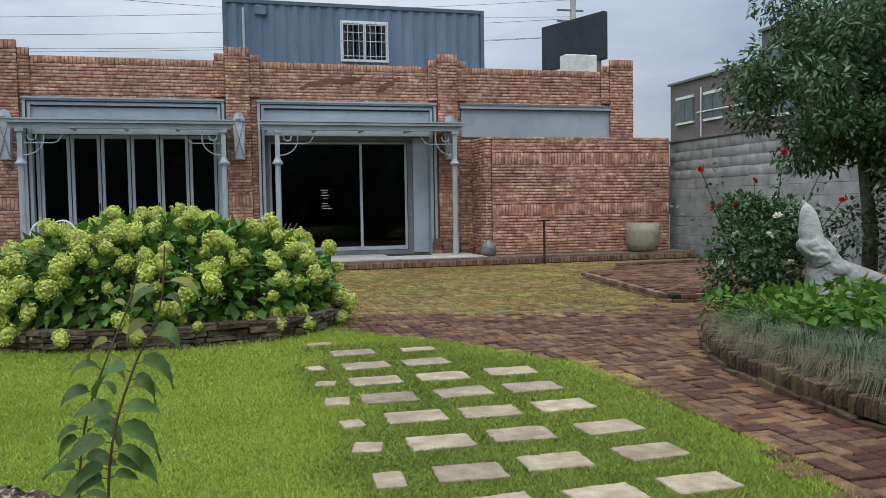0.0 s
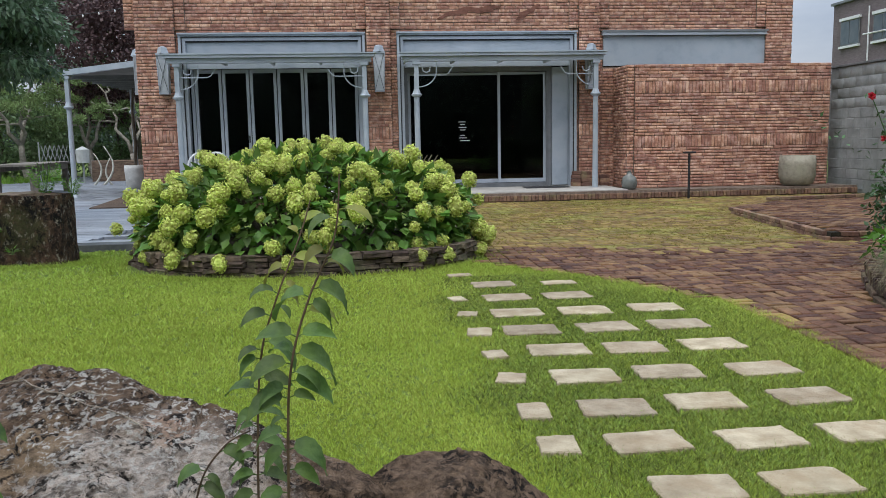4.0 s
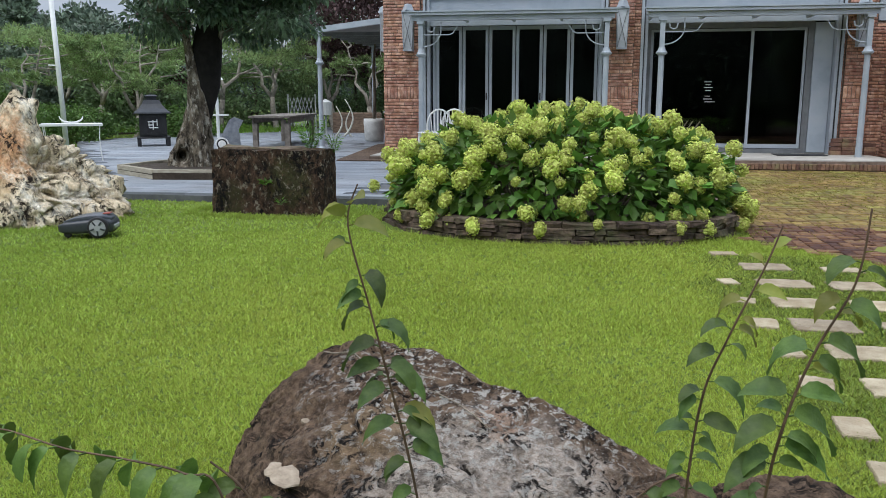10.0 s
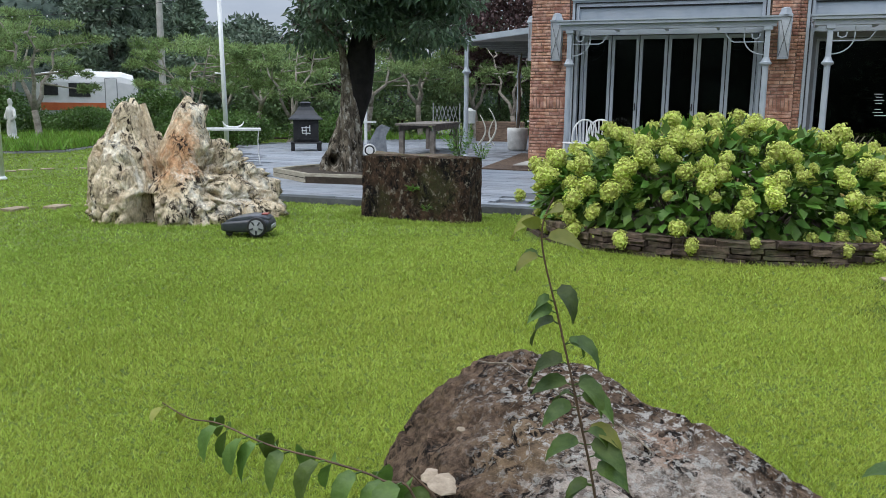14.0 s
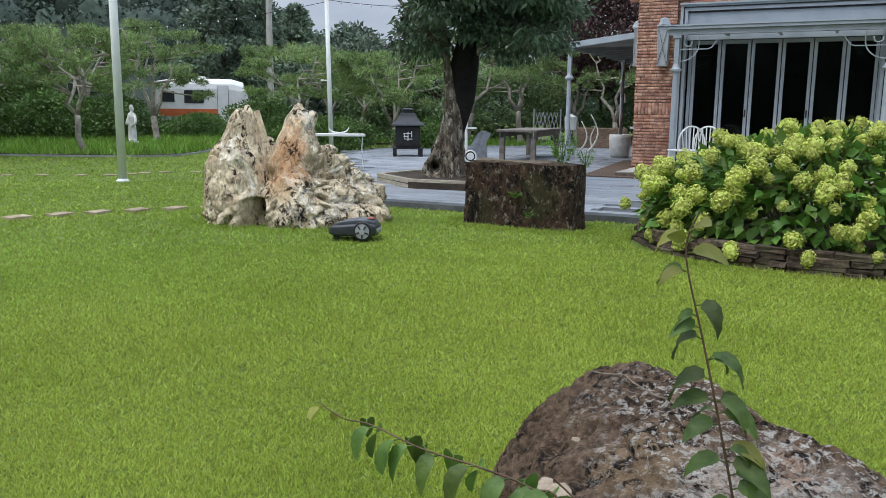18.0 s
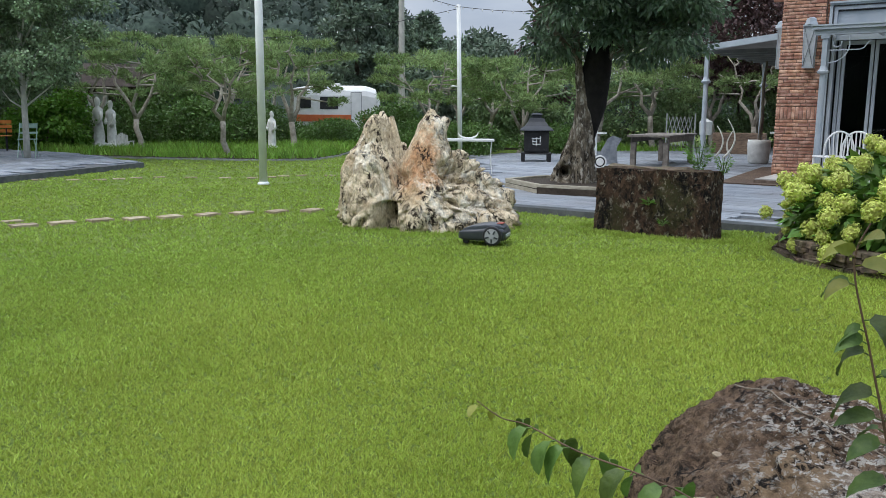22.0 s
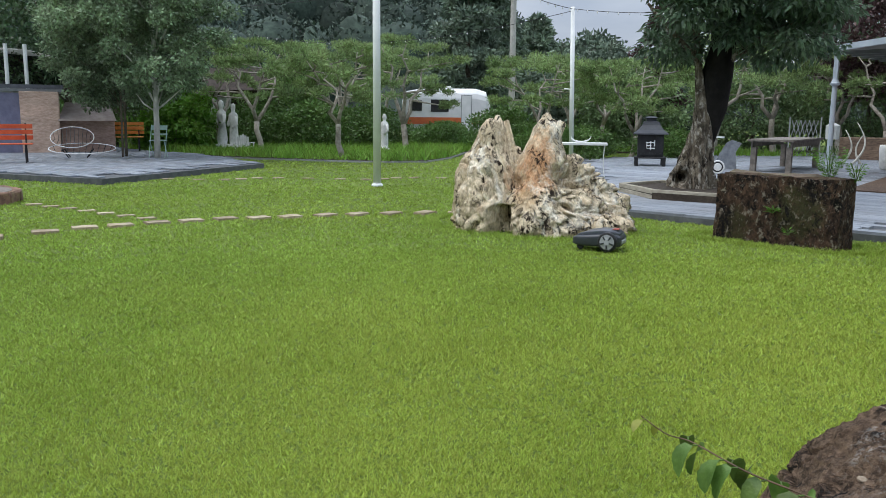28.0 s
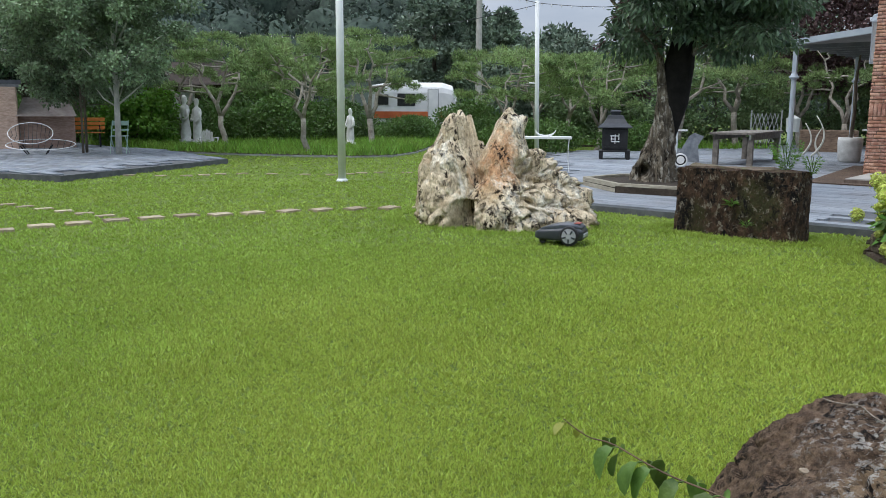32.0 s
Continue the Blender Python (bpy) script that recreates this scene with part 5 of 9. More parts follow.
# thin grass and moss growing between the far pavers
x = rng.uniform(1.05, 6.5, 90000)
y = rng.uniform(7.7, 14.9, 90000)
dens = np.clip((np.sin(x * 1.7 + 1) * np.sin(y * 1.3 + 2) + 0.35 * np.sin(x * 5.1) * np.sin(y * 4.3)) * 0.5 + 0.55, 0, 1) * np.clip((y - 7.6) / 1.6, 0.05, 1)
joint = np.minimum(np.abs((x / U) % 1 - 0.5), np.abs((y / U) % 1 - 0.5)) > 0.36
ok = (rng.random(len(x)) < dens * np.where(joint, 1.0, 0.55)) & ~np.array([inside(a, b_, TP) for a, b_ in zip(x, y)])
v, f = blade_arrays(rng, x[ok], y[ok], np.full(ok.sum(), 0.0), 0.020, 0.012, 0.8)
MOSSG = mat("yellowing_moss_grass", (0.155, 0.155, 0.024), (0.27, 0.235, 0.048), 0.8, 1.4, 0, var=0.3, trans=0.25, coarse=0.2, split=(0.4, 0.6))
tagged(link_mesh("paving_moss", array_mesh("paving_moss", v, f), MOSSG), "yellowish moss and thin grass over the old paving", "moss", kind="stuff")

# kerb of the platform, brick terrace, low wall
kerb = thing("brick_kerb", "low brick kerb along the platform edge", "kerb", (0, 15.02, 0))
part("kerb_core", box(bmesh.new(), -4.3, 9.5, 0.0, 0.075, -0.02, 0.165), MORTAR, kerb)
lay_bricks(soldier([(-2.3, 9.5)], 0.015, 0.125) , kerb, (0, 15.015, 0), 0, 180, BRICK_DARK, 0.03, 3, 0.06)
terrace = thing("brick_terrace", "low raised terrace of weathered dark brick", "terrace", (0, 0, 0))
part("terrace_core", prism(bmesh.new(), TP, -0.02, 0.095), JOINT, terrace)
q = random.Random(3)
tv, tf, n = [], [], 0
for j in range(46):
    for i in range(24):
        x, y = 5.0 + i * 0.195 + (0.0975 if j % 2 else 0), 8.25 + j * 0.096
        if not all(inside(x + dx, y + dy, TP) for dx in (-0.07, 0.07) for dy in (-0.02, 0.02)):
            continue
        me, m = near_meshes[q.randrange(5)], pose(x, y, 0.10 + q.uniform(0, 0.006), q.uniform(-1, 1), q.uniform(-1, 1), q.uniform(-1.5, 1.5))
        if n < 200:
            ob = new("paver", me)
            ob.parent = terrace
            ob.matrix_local = m
        else:
            o = len(tv)
            tv += [tuple(m @ v_.co) for v_ in me.vertices]
            tf += [[o + i_ for i_ in p.vertices] for p in me.polygons]
        n += 1
tagged(link_mesh("pavers", array_mesh("pavers", tv, tf), PAVER, terrace), kind="stuff")
# rough brick edge of the terrace, and a low brick row behind it
me_e = bpy.data.meshes.new("edge_brick")
b = box(bmesh.new(), -0.098, 0.098, -0.03, 0.05, 0, 0.052, 0.006)
b.to_mesh(me_e)
b.free()
me_e.materials.append(BRICK_DARK)
for (x0, y0), (x1, y1), tiers in (((5.0, 8.38), (5.44, 11.75), 2), ((5.0, 8.38), (6.4, 8.33), 2), ((6.45, 12.62), (9.0, 12.95), 3)):
    L = math.hypot(x1 - x0, y1 - y0)
    for tier in range(tiers):
        for k in range(int(L / 0.205)):
            u = (k + 0.5 + 0.5 * (tier % 2)) * 0.205 / L
            ob = new("edge_brick", me_e)
            ob.parent = terrace
            ob.matrix_local = pose(x0 + (x1 - x0) * u, y0 + (y1 - y0) * u, -0.006 + 0.056 * tier, q.uniform(-2, 2), q.uniform(-2, 2), math.degrees(math.atan2(y1 - y0, x1 - x0)) + q.uniform(-4, 4))

low_wall = thing("low_brick_wall", "chest-high-plus brick screen wall with two bands of upright bricks", "wall", (5.32, 15.85, 0.15))
part("wall_core", box(bmesh.new(), 0.01, 4.05, 0.002, 0.24, 0, 2.41), MORTAR, low_wall)
part("return_core", box(bmesh.new(), -0.14, 0.008, 0.06, 0.90, 0, 2.43), MORTAR, low_wall)
cells_lw = []
cells_lw += courses(0, 4.04, 0, 0.80, seed=1)
cells_lw += soldier([(0, 4.04)], 0.80, 1.04)
cells_lw += courses(0, 4.04, 1.04, 1.86, seed=2)
cells_lw += soldier([(0, 4.04)], 1.86, 2.10)
cells_lw += courses(0, 4.04, 2.10, 2.43, seed=3)
random.Random(9).shuffle(cells_lw)
lay_bricks(cells_lw, low_wall, (5.32, 15.85, 0.15), 0, 300, BRICK, 0.012, 5)
lay_bricks(courses(0, 0.14, 0, 2.43, seed=8), low_wall, (5.18, 15.91, 0.15), 0, 0, BRICK, 0.012, 6)
lay_bricks(courses(0, 0.88, 0, 2.43, seed=4), low_wall, (5.18, 16.79, 0.15), -90, 0, BRICK, 0.012, 6)

# bricks of the building front
for k, (x0, x1) in enumerate(PILLARS):
    c = courses(x0, x1, 0.12, 0.95, seed=20 + k) + soldier([(x0, x1)], 1.22, 1.46) + courses(x0, x1, 0.95, 1.22, seed=30 + k) + courses(x0, x1, 1.46, 4.2, seed=40 + k) + soldier([(x0, x1)], 4.2, 4.38)
    random.Random(k).shuffle(c)
    lay_bricks(c, wall_north, (0, FRONT - 0.09, 0), 0, 60 if k < 3 else 20, BRICK, 0.012, 50 + k)
    for a, b_ in ((x0 - 0.2, x0), (x1, x1 + 0.2))[:2 if x1 < 8 else 1]:
        lay_bricks(courses(a, b_, 3.4, 4.1, seed=60 + k) + soldier([(a, b_)], 4.1, 4.25), wall_north, (0, FRONT - 0.045, 0), 0, 0, BRICK, 0.012, 70 + k)
gaps = [(x0, x1, 0, 5) for x0, x1 in PILLARS]
field = courses(-4.35, 8.95, 0.12, 3.33, HOLES + gaps, seed=80) + courses(-4.35, 8.95, 3.33, 3.98, gaps, seed=81)
top = []
edges_ = [-4.35] + [e for p in PILLARS for e in p] + [8.95]
for a, b_ in zip(edges_[2:-1:2], edges_[3::2]):
    top += soldier([(a, b_)], 3.98, 4.12)
random.Random(2).shuffle(field)
lay_bricks(field + top, wall_north, (0, FRONT, 0), 0, 80, BRICK, 0.012, 82)
# west flank of the corner pillar
lay_bricks(courses(0, 0.35, 0.1, 4.3, seed=90), wall_north, (-4.39, FRONT + 0.26, 0), -90, 0, BRICK, 0.012, 83)
lay_bricks(courses(0, 6.9, 0.1, 4.1, seed=91), wall_north, (-4.35, 24, 0), -90, 0, BRICK, 0.012, 84)
# worn, rusty lettering ghost over the sliding door
rust = thing("faded_sign", "brown stained trace of an old painted sign on brick", "sign", (2.55, FRONT - 0.022, 3.72))
RUST = mat("brown_stain", (0.12, 0.05, 0.035), (0.22, 0.10, 0.07), 0.9, 9, 0.3)
for k, (x, z, w, h, a) in enumerate(((-0.55, 0.02, 0.5, 0.06, 12), (-0.2, 0.05, 0.55, 0.055, -4), (0.05, 0.09, 0.35, 0.05, 8), (0.75, -0.03, 0.4, 0.06, 30), (0.95, 0.08, 0.3, 0.04, 40), (-0.85, -0.05, 0.35, 0.04, 25))):
    b = bmesh.new()
    n = 16
    ring = [b.verts.new((w / 2 * math.cos(t_) * (1 + 0.3 * math.sin(3 * t_ + k)), 0, h * math.sin(t_) * (1 + 0.35 * math.cos(5 * t_ + k)))) for t_ in [2 * math.pi * i / n for i in range(n)]]
    b.faces.new(ring)
    ob = part("stain", b, RUST, rust)
    ob.matrix_local = pose(x, -0.001 * k, z, 0, -a, 0)

# ---- saplings before the boulder ----
SAPLING = mat("sapling_leaf", (0.052, 0.097, 0.020), (0.11, 0.175, 0.036), 0.5, 30, 0.2, 90, var=0.35, trans=0.3)
SAPLING_TIP = mat("young_yellow_leaf", (0.17, 0.20, 0.03), (0.26, 0.26, 0.05), 0.5, 30, 0.1, 90, var=0.3, trans=0.35)
TWIG = mat("reddish_twig", (0.075, 0.045, 0.03), (0.14, 0.085, 0.05), 0.7, 40, 0.2)


def big_leaf(b, base, d, up, length, width, curl):
    """A broad pointed leaf that bends over along its length, with a folded midrib and a wavy, toothed edge."""
    side = d.cross(up).normalized()
    rows = []
    n = 11
    p = Vector(base)
    dirn = d.normalized()
    for k in range(n + 1):
        s = k / n
        w = width * 0.5 * (math.sin(math.pi * min(1, s * 0.93 + 0.05)) ** 0.8) * (1 - 0.25 * s)
        wave = 0.022 * width * (1 if k % 2 else -1)
        nrm = side.cross(dirn).normalized()
        rows.append([b.verts.new(p - side * (w + wave * 0.5) + nrm * (w * 0.35 + wave * 0.7)), b.verts.new(p), b.verts.new(p + side * (w + wave * 0.5) + nrm * (w * 0.35 + wave * 0.7))] if 0 < k < n else [b.verts.new(p)])
        dirn = (dirn + Vector((0, 0, -curl / n))).normalized()
        p = p + dirn * length / n
    for a, c in zip(rows, rows[1:]):
        if len(a) == 1:
            b.faces.new((a[0], c[1], c[0]))
            b.faces.new((a[0], c[2], c[1]))
        elif len(c) == 1:
            b.faces.new((a[0], a[1], c[0]))
            b.faces.new((a[1], a[2], c[0]))
        else:
            b.faces.new((a[0], a[1], c[1], c[0]))
            b.faces.new((a[1], a[2], c[2], c[1]))


def sapling(pts, label, leaves, seed, bare=0.0):
    """A thin stem through points; leaves: (height or reach along the stem, side, length, droop, young)."""
    q = random.Random(seed)
    t = thing("sapling", label, "sapling", pts[0])
    o = Vector(pts[0])
    P = [Vector(p) - o for p in pts]
    S = []
    for i in range(len(P) - 1):
        a, b_, c, d = P[max(0, i - 1)], P[i], P[i + 1], P[min(len(P) - 1, i + 2)]
        for k in range(8):
            u = k / 8
            S.append(0.5 * ((2 * b_) + (c - a) * u + (2 * a - 5 * b_ + 4 * c - d) * u * u + (3 * b_ - a - 3 * c + d) * u ** 3))
    S.append(P[-1])
    thick = 0.0018 if bare else 0.0028
    part("stem", tube(bmesh.new(), S, [thick * (1 - 0.6 * i / len(S)) for i in range(len(S))], 6), TWIG, t)
    small = [(z - 0.022, -side * 0.8, L * 0.72, curl + 0.4, young) for z, side, L, curl, young in leaves[::2]] if not bare else []
    for z, side, L, curl, young in leaves + small:
        base = min(S, key=lambda p: abs(p.z - z) if not bare else abs(p.x + o.x - z))
        d = Vector((side, q.uniform(-0.45, 0.25), 0.30 + q.uniform(-0.15, 0.2))) if not bare else Vector((-0.35 + q.uniform(-0.3, 0.3), side * 0.6 - 0.2, 0.05))
        b = bmesh.new()
        tube(b, [base, base + d.normalized() * 0.009], 0.0011, 4)
        big_leaf(b, base + d.normalized() * 0.009, d, Vector((q.uniform(-0.4, 0.4), -q.uniform(0.1, 0.8), q.uniform(0.3, 0.9))), L * q.uniform(0.94, 1.06), L * q.uniform(0.52, 0.66), curl * 1.25)
        part("leaf", b, SAPLING_TIP if young else SAPLING, t, "yellowish young leaf" if young else "", smooth=True)
    return t


LOW = [(0.30 + 0.035 * k, 1 if k % 2 else -1, 0.05 + 0.012 * ((k * 0.618) % 1), 1.2 + (k % 3) * 0.4, 0) for k in range(10)]
sapling([(-0.60, 1.36, -0.03), (-0.62, 1.34, 0.35), (-0.655, 1.31, 0.66), (-0.69, 1.3, 0.83), (-0.72, 1.3, 0.95), (-0.75, 1.3, 1.07), (-0.735, 1.3, 1.13)], "tall thin sapling with curled green leaves and yellow tips",
    [(z - 0.03, s_, L, c, y_) for z, s_, L, c, y_ in ((0.93, 1, 0.065, 2.4, 0), (0.92, -1, 0.060, 1.0, 0), (0.95, -0.8, 0.075, 2.2, 0), (0.975, 1, 0.070, 2.2, 0), (1.01, -0.6, 0.055, 2.8, 0), (1.03, -0.7, 0.045, 1.6, 0), (1.06, 0.8, 0.060, 2.8, 0), (0.90, 1, 0.070, 1.8, 0), (0.885, -0.8, 0.055, 1.4, 0), (0.86, 0.7, 0.065, 1.6, 1), (0.845, -1, 0.065, 1.4, 0), (0.835, 1, 0.070, 1.4, 0), (0.805, 1, 0.062, 1.6, 0), (0.77, -0.8, 0.045, 1.8, 0), (0.71, -0.6, 0.060, 2.4, 0), (0.67, -1, 0.060, 1.6, 0), (0.66, 1, 0.045, 1.4, 0), (1.10, -0.9, 0.050, 1.6, 0), (1.13, 0.8, 0.060, 1.0, 1), (1.15, -0.6, 0.050, 1.8, 1), (1.16, 0.3, 0.055, 0.4, 1))] + LOW, 1)
sapling([(-0.27, 1.45, -0.03), (-0.26, 1.44, 0.3), (-0.25, 1.42, 0.62), (-0.235, 1.41, 0.80), (-0.205, 1.40, 0.90), (-0.16, 1.40, 1.01), (-0.14, 1.40, 1.07)], "thin leaning sapling with oval green leaves",
    [(0.768, -1, 0.058, 1.2, 0), (0.79, 1, 0.056, 0.9, 0), (0.80, -0.7, 0.032, 1.5, 0), (0.85, -1, 0.042, 1.3, 0), (0.86, 1, 0.072, 2.0, 0), (0.905, -1, 0.052, 1.4, 0), (0.94, -0.6, 0.050, 1.6, 0), (0.95, 1, 0.042, 2.2, 1), (0.985, -1, 0.052, 2.2, 1), (1.0, 1, 0.042, 1.0, 1), (1.06, 0.3, 0.035, 0.8, 1), (0.73, -0.7, 0.048, 2.2, 0), (0.735, 1, 0.050, 1.2, 0), (0.69, -1, 0.05, 1.5, 0), (0.68, 1, 0.05, 1.5, 0), (0.655, -1, 0.055, 1.2, 0), (0.64, 1, 0.055, 1.8, 0), (0.62, -0.6, 0.05, 1.4, 0)] + LOW, 2)
sapling([(-0.20, 1.28, -0.03), (-0.19, 1.27, 0.35), (-0.178, 1.24, 0.70), (-0.165, 1.22, 0.84), (-0.135, 1.22, 0.94), (-0.095, 1.22, 1.03), (-0.085, 1.22, 1.12)], "thin upright sapling with oval green leaves",
    [(0.875, -1, 0.074, 1.4, 0), (0.89, 1, 0.080, 2.0, 0), (0.845, 1, 0.074, 1.5, 0), (0.81, -1, 0.072, 1.5, 0), (0.81, 1, 0.036, 1.2, 0), (0.905, -0.9, 0.060, 1.0, 0), (0.91, 0.5, 0.055, 1.0, 0), (0.945, 1, 0.052, 1.5, 1), (0.975, -1, 0.070, 2.2, 0), (0.985, 1, 0.070, 2.0, 0), (1.04, -0.8, 0.050, 2.0, 1), (1.03, 0.8, 0.055, 2.0, 0), (1.09, -0.7, 0.050, 1.6, 0), (1.10, 0.8, 0.050, 1.0, 1), (0.74, 0.9, 0.074, 2.0, 0), (0.75, -0.7, 0.05, 1.6, 0), (0.69, 1, 0.05, 1.3, 0), (0.67, -1, 0.055, 1.5, 0)] + LOW, 3)
sapling([(-0.74, 1.05, -0.03), (-0.77, 1.02, 0.5), (-0.82, 1.01, 0.79), (-0.865, 1.005, 0.825), (-0.93, 0.99, 0.845), (-1.0, 0.985, 0.855), (-1.07, 0.985, 0.872), (-1.10, 0.97, 0.880), (-1.135, 0.965, 0.897)], "low arching twig with drooping leaves",
    [(-0.775, 1, 0.06, 1.4, 0), (-0.78, -1, 0.06, 1.6, 0), (-0.79, 0.4, 0.06, 1.2, 0), (-0.80, 1, 0.055, 1.8, 0), (-0.81, -1, 0.055, 1.8, 0), (-0.82, 0.2, 0.06, 1.4, 0), (-0.84, -0.3, 0.06, 1.6, 0), (-0.83, 1, 0.060, 2.0, 0), (-0.85, -1, 0.060, 2.4, 0), (-0.875, 1, 0.058, 2.4, 0), (-0.89, -1, 0.060, 2.8, 0), (-0.915, 1, 0.055, 2.6, 0), (-0.93, -1, 0.055, 3.0, 0), (-0.955, 1, 0.05, 2.8, 0), (-0.97, -1, 0.055, 3.4, 0), (-0.99, 1, 0.045, 2.8, 0), (-1.005, -1, 0.055, 3.6, 0), (-1.02, 1, 0.05, 3.0, 0), (-1.03, -0.6, 0.05, 3.4, 0), (-1.045, 0.7, 0.05, 3.2, 0), (-1.06, -1, 0.05, 3.6, 0), (-1.075, 0.8, 0.04, 3.0, 0), (-1.105, 1, 0.025, 1.6, 1), (-1.13, -1, 0.022, 1.0, 1)], 4, 1.0)
sapling([(-0.70, 1.10, -0.03), (-0.73, 1.08, 0.45), (-0.765, 1.05, 0.68), (-0.80, 1.03, 0.79), (-0.84, 1.02, 0.835)], "short leafy shoot among the boulders", [(0.56 + 0.027 * k, 1 if k % 2 else -1, 0.055, 1.4 + 0.3 * (k % 3), 0) for k in range(11)], 5)
sapling([(-0.42, 1.45, -0.03), (-0.40, 1.44, 0.3), (-0.36, 1.43, 0.55), (-0.31, 1.42, 0.64), (-0.26, 1.42, 0.67)], "short leafy shoot beside the saplings", [(0.30 + 0.033 * k, 1 if k % 2 else -1, 0.055, 1.4 + 0.3 * (k % 3), 0) for k in range(12)], 6)

# ---- robot mower ----
mower = thing("robot_mower", "dark grey robot lawn mower standing beside the limestone rock", "robot mower", (-4.83, 6.95, 0.0), 196)
mower.scale = (0.88, 0.88, 0.9)
MBODY = mat("dark_grey_plastic", (0.030, 0.034, 0.040), (0.042, 0.047, 0.055), 0.35, 20, 0.02, 200, spec=0.5, coarse=0.05)
MTOP = mat("slate_plastic", (0.055, 0.062, 0.075), (0.075, 0.083, 0.098), 0.3, 20, 0.02, 200, spec=0.5, coarse=0.05)


def loft(b, secs):
    """Rounded rectangular sections (x, half width, z low, z high) joined along x."""
    rings = []
    for x, w, z0, z1 in secs:
        c = min(w, (z1 - z0) / 2) * 0.45
        ring = []
        for cx, cz, a0 in ((w - c, z1 - c, 0), (-(w - c), z1 - c, 90), (-(w - c), z0 + c, 180), (w - c, z0 + c, 270)):
            for k in range(4):
                a = radians(a0 + k * 30)
                ring.append(b.verts.new((x, cx + c * math.cos(a), cz + c * math.sin(a))))
        rings.append(ring)
    n = len(rings[0])
    for a, c in zip(rings, rings[1:]):
        for k in range(n):
            b.faces.new((a[k], a[(k + 1) % n], c[(k + 1) % n], c[k]))
    b.faces.new(rings[0][::-1])
    b.faces.new(rings[-1])
    return b


part("body", loft(bmesh.new(), [(-0.25, 0.13, 0.07, 0.15), (-0.22, 0.16, 0.05, 0.18), (-0.05, 0.175, 0.045, 0.185), (0.12, 0.18, 0.045, 0.165), (0.24, 0.165, 0.05, 0.15), (0.29, 0.13, 0.06, 0.13)]), MBODY, mower, smooth=True)
part("top_cover", loft(bmesh.new(), [(-0.23, 0.10, 0.15, 0.195), (-0.18, 0.125, 0.155, 0.222), (-0.02, 0.135, 0.16, 0.228), (0.12, 0.13, 0.15, 0.205), (0.22, 0.10, 0.14, 0.172), (0.26, 0.06, 0.135, 0.155)]), MTOP, mower, smooth=True)
part("rear_panel", box(bmesh.new(), -0.262, -0.24, -0.09, 0.09, 0.085, 0.125, 0.006), mat("light_grey_plastic", (0.30, 0.31, 0.32), (0.36, 0.37, 0.38), 0.4, 8, 0), mower)
part("stop_button", box(bmesh.new(), -0.205, -0.135, -0.05, 0.05, 0.2255, 0.236, 0.004), mat("dull_red_plastic", (0.26, 0.05, 0.035), (0.34, 0.08, 0.05), 0.5, 8, 0), mower, "dull red stop button")
for s in (-1, 1):
    b2 = lathe(bmesh.new(), [(0.088, 0), (0.104, 0.006), (0.108, 0.02), (0.108, 0.036), (0.102, 0.05), (0.086, 0.054)], 28)
    bmesh.ops.transform(b2, matrix=pose(-0.12, s * 0.158, 0.108, -90 * s, 0, 0), verts=b2.verts)
    wheel = part("wheel", b2, BLACK, mower, smooth=False)
    b2 = lathe(bmesh.new(), [(0.082, 0.050), (0.080, 0.058), (0.055, 0.060), (0.03, 0.066), (0.012, 0.066)], 20)
    bmesh.ops.transform(b2, matrix=pose(-0.12, s * 0.158, 0.108, -90 * s, 0, 0), verts=b2.verts)
    part("rim", b2, MATS["light_grey_plastic"], wheel, "light grey wheel hub")
    b2 = bmesh.new()
    for k in range(5):
        a = 2 * math.pi * k / 5
        box(b2, -0.008, 0.008, 0.03, 0.075, 0.061, 0.068)
        bmesh.ops.rotate(b2, cent=(0, 0, 0), matrix=Matrix.Rotation(2 * math.pi / 5, 3, "Z"), verts=b2.verts)
    bmesh.ops.transform(b2, matrix=pose(-0.12, s * 0.158, 0.108, -90 * s, 0, 0), verts=b2.verts)
    part("spokes", b2, MBODY, wheel)
    b2 = lathe(bmesh.new(), [(0.03, 0), (0.04, 0.005), (0.04, 0.02), (0.03, 0.025)], 14)
    bmesh.ops.transform(b2, matrix=pose(0.2, s * 0.11, 0.04, -90 * s, 0, 0), verts=b2.verts)
    part("front_wheel", b2, BLACK, mower)

# ---- edging of the hydrangea bed ----
edging = thing("stone_edging", "low dry-laid edging of thin dark slate around the hydrangea", "edging", (0, 0, 0))
SLATE = mat("brown_slate", (0.040, 0.029, 0.022), (0.135, 0.095, 0.07), 0.9, 14, 0.6, 40, var=0.4, stain=(0.09, 0.11, 0.05), stain_scale=4, stain_amount=0.5)
pl = [Vector((x, y, 0)) for x, y in bed]
q = random.Random(6)
for course in range(4):
    z = -0.02 + course * 0.052
    for a, c in zip(pl, pl[1:]):
        d = (c - a)
        L = d.length
        d.normalize()
        s = -q.uniform(0, 0.1)
        while s < L - 0.02:
            w = q.uniform(0.12, 0.30)
            e = min(L + 0.03, s + w)
            b = bmesh.new()
            hh = q.uniform(0.042, 0.053)
            box(b, 0.004, e - max(s, 0) - 0.004, -0.045 + q.uniform(-0.03, 0.02), 0.07, 0, hh, 0.006)
            for v in b.verts:
                v.co += Vector((q.uniform(-1, 1), q.uniform(-1, 1), q.uniform(-1, 1))) * 0.009
            ob = part("slate", b, SLATE, edging)
            ob.matrix_local = pose(*(a + d * max(s, 0)).xy, z, 0, 0, math.degrees(math.atan2(d.y, d.x)) + q.uniform(-3, 3))
            s += w

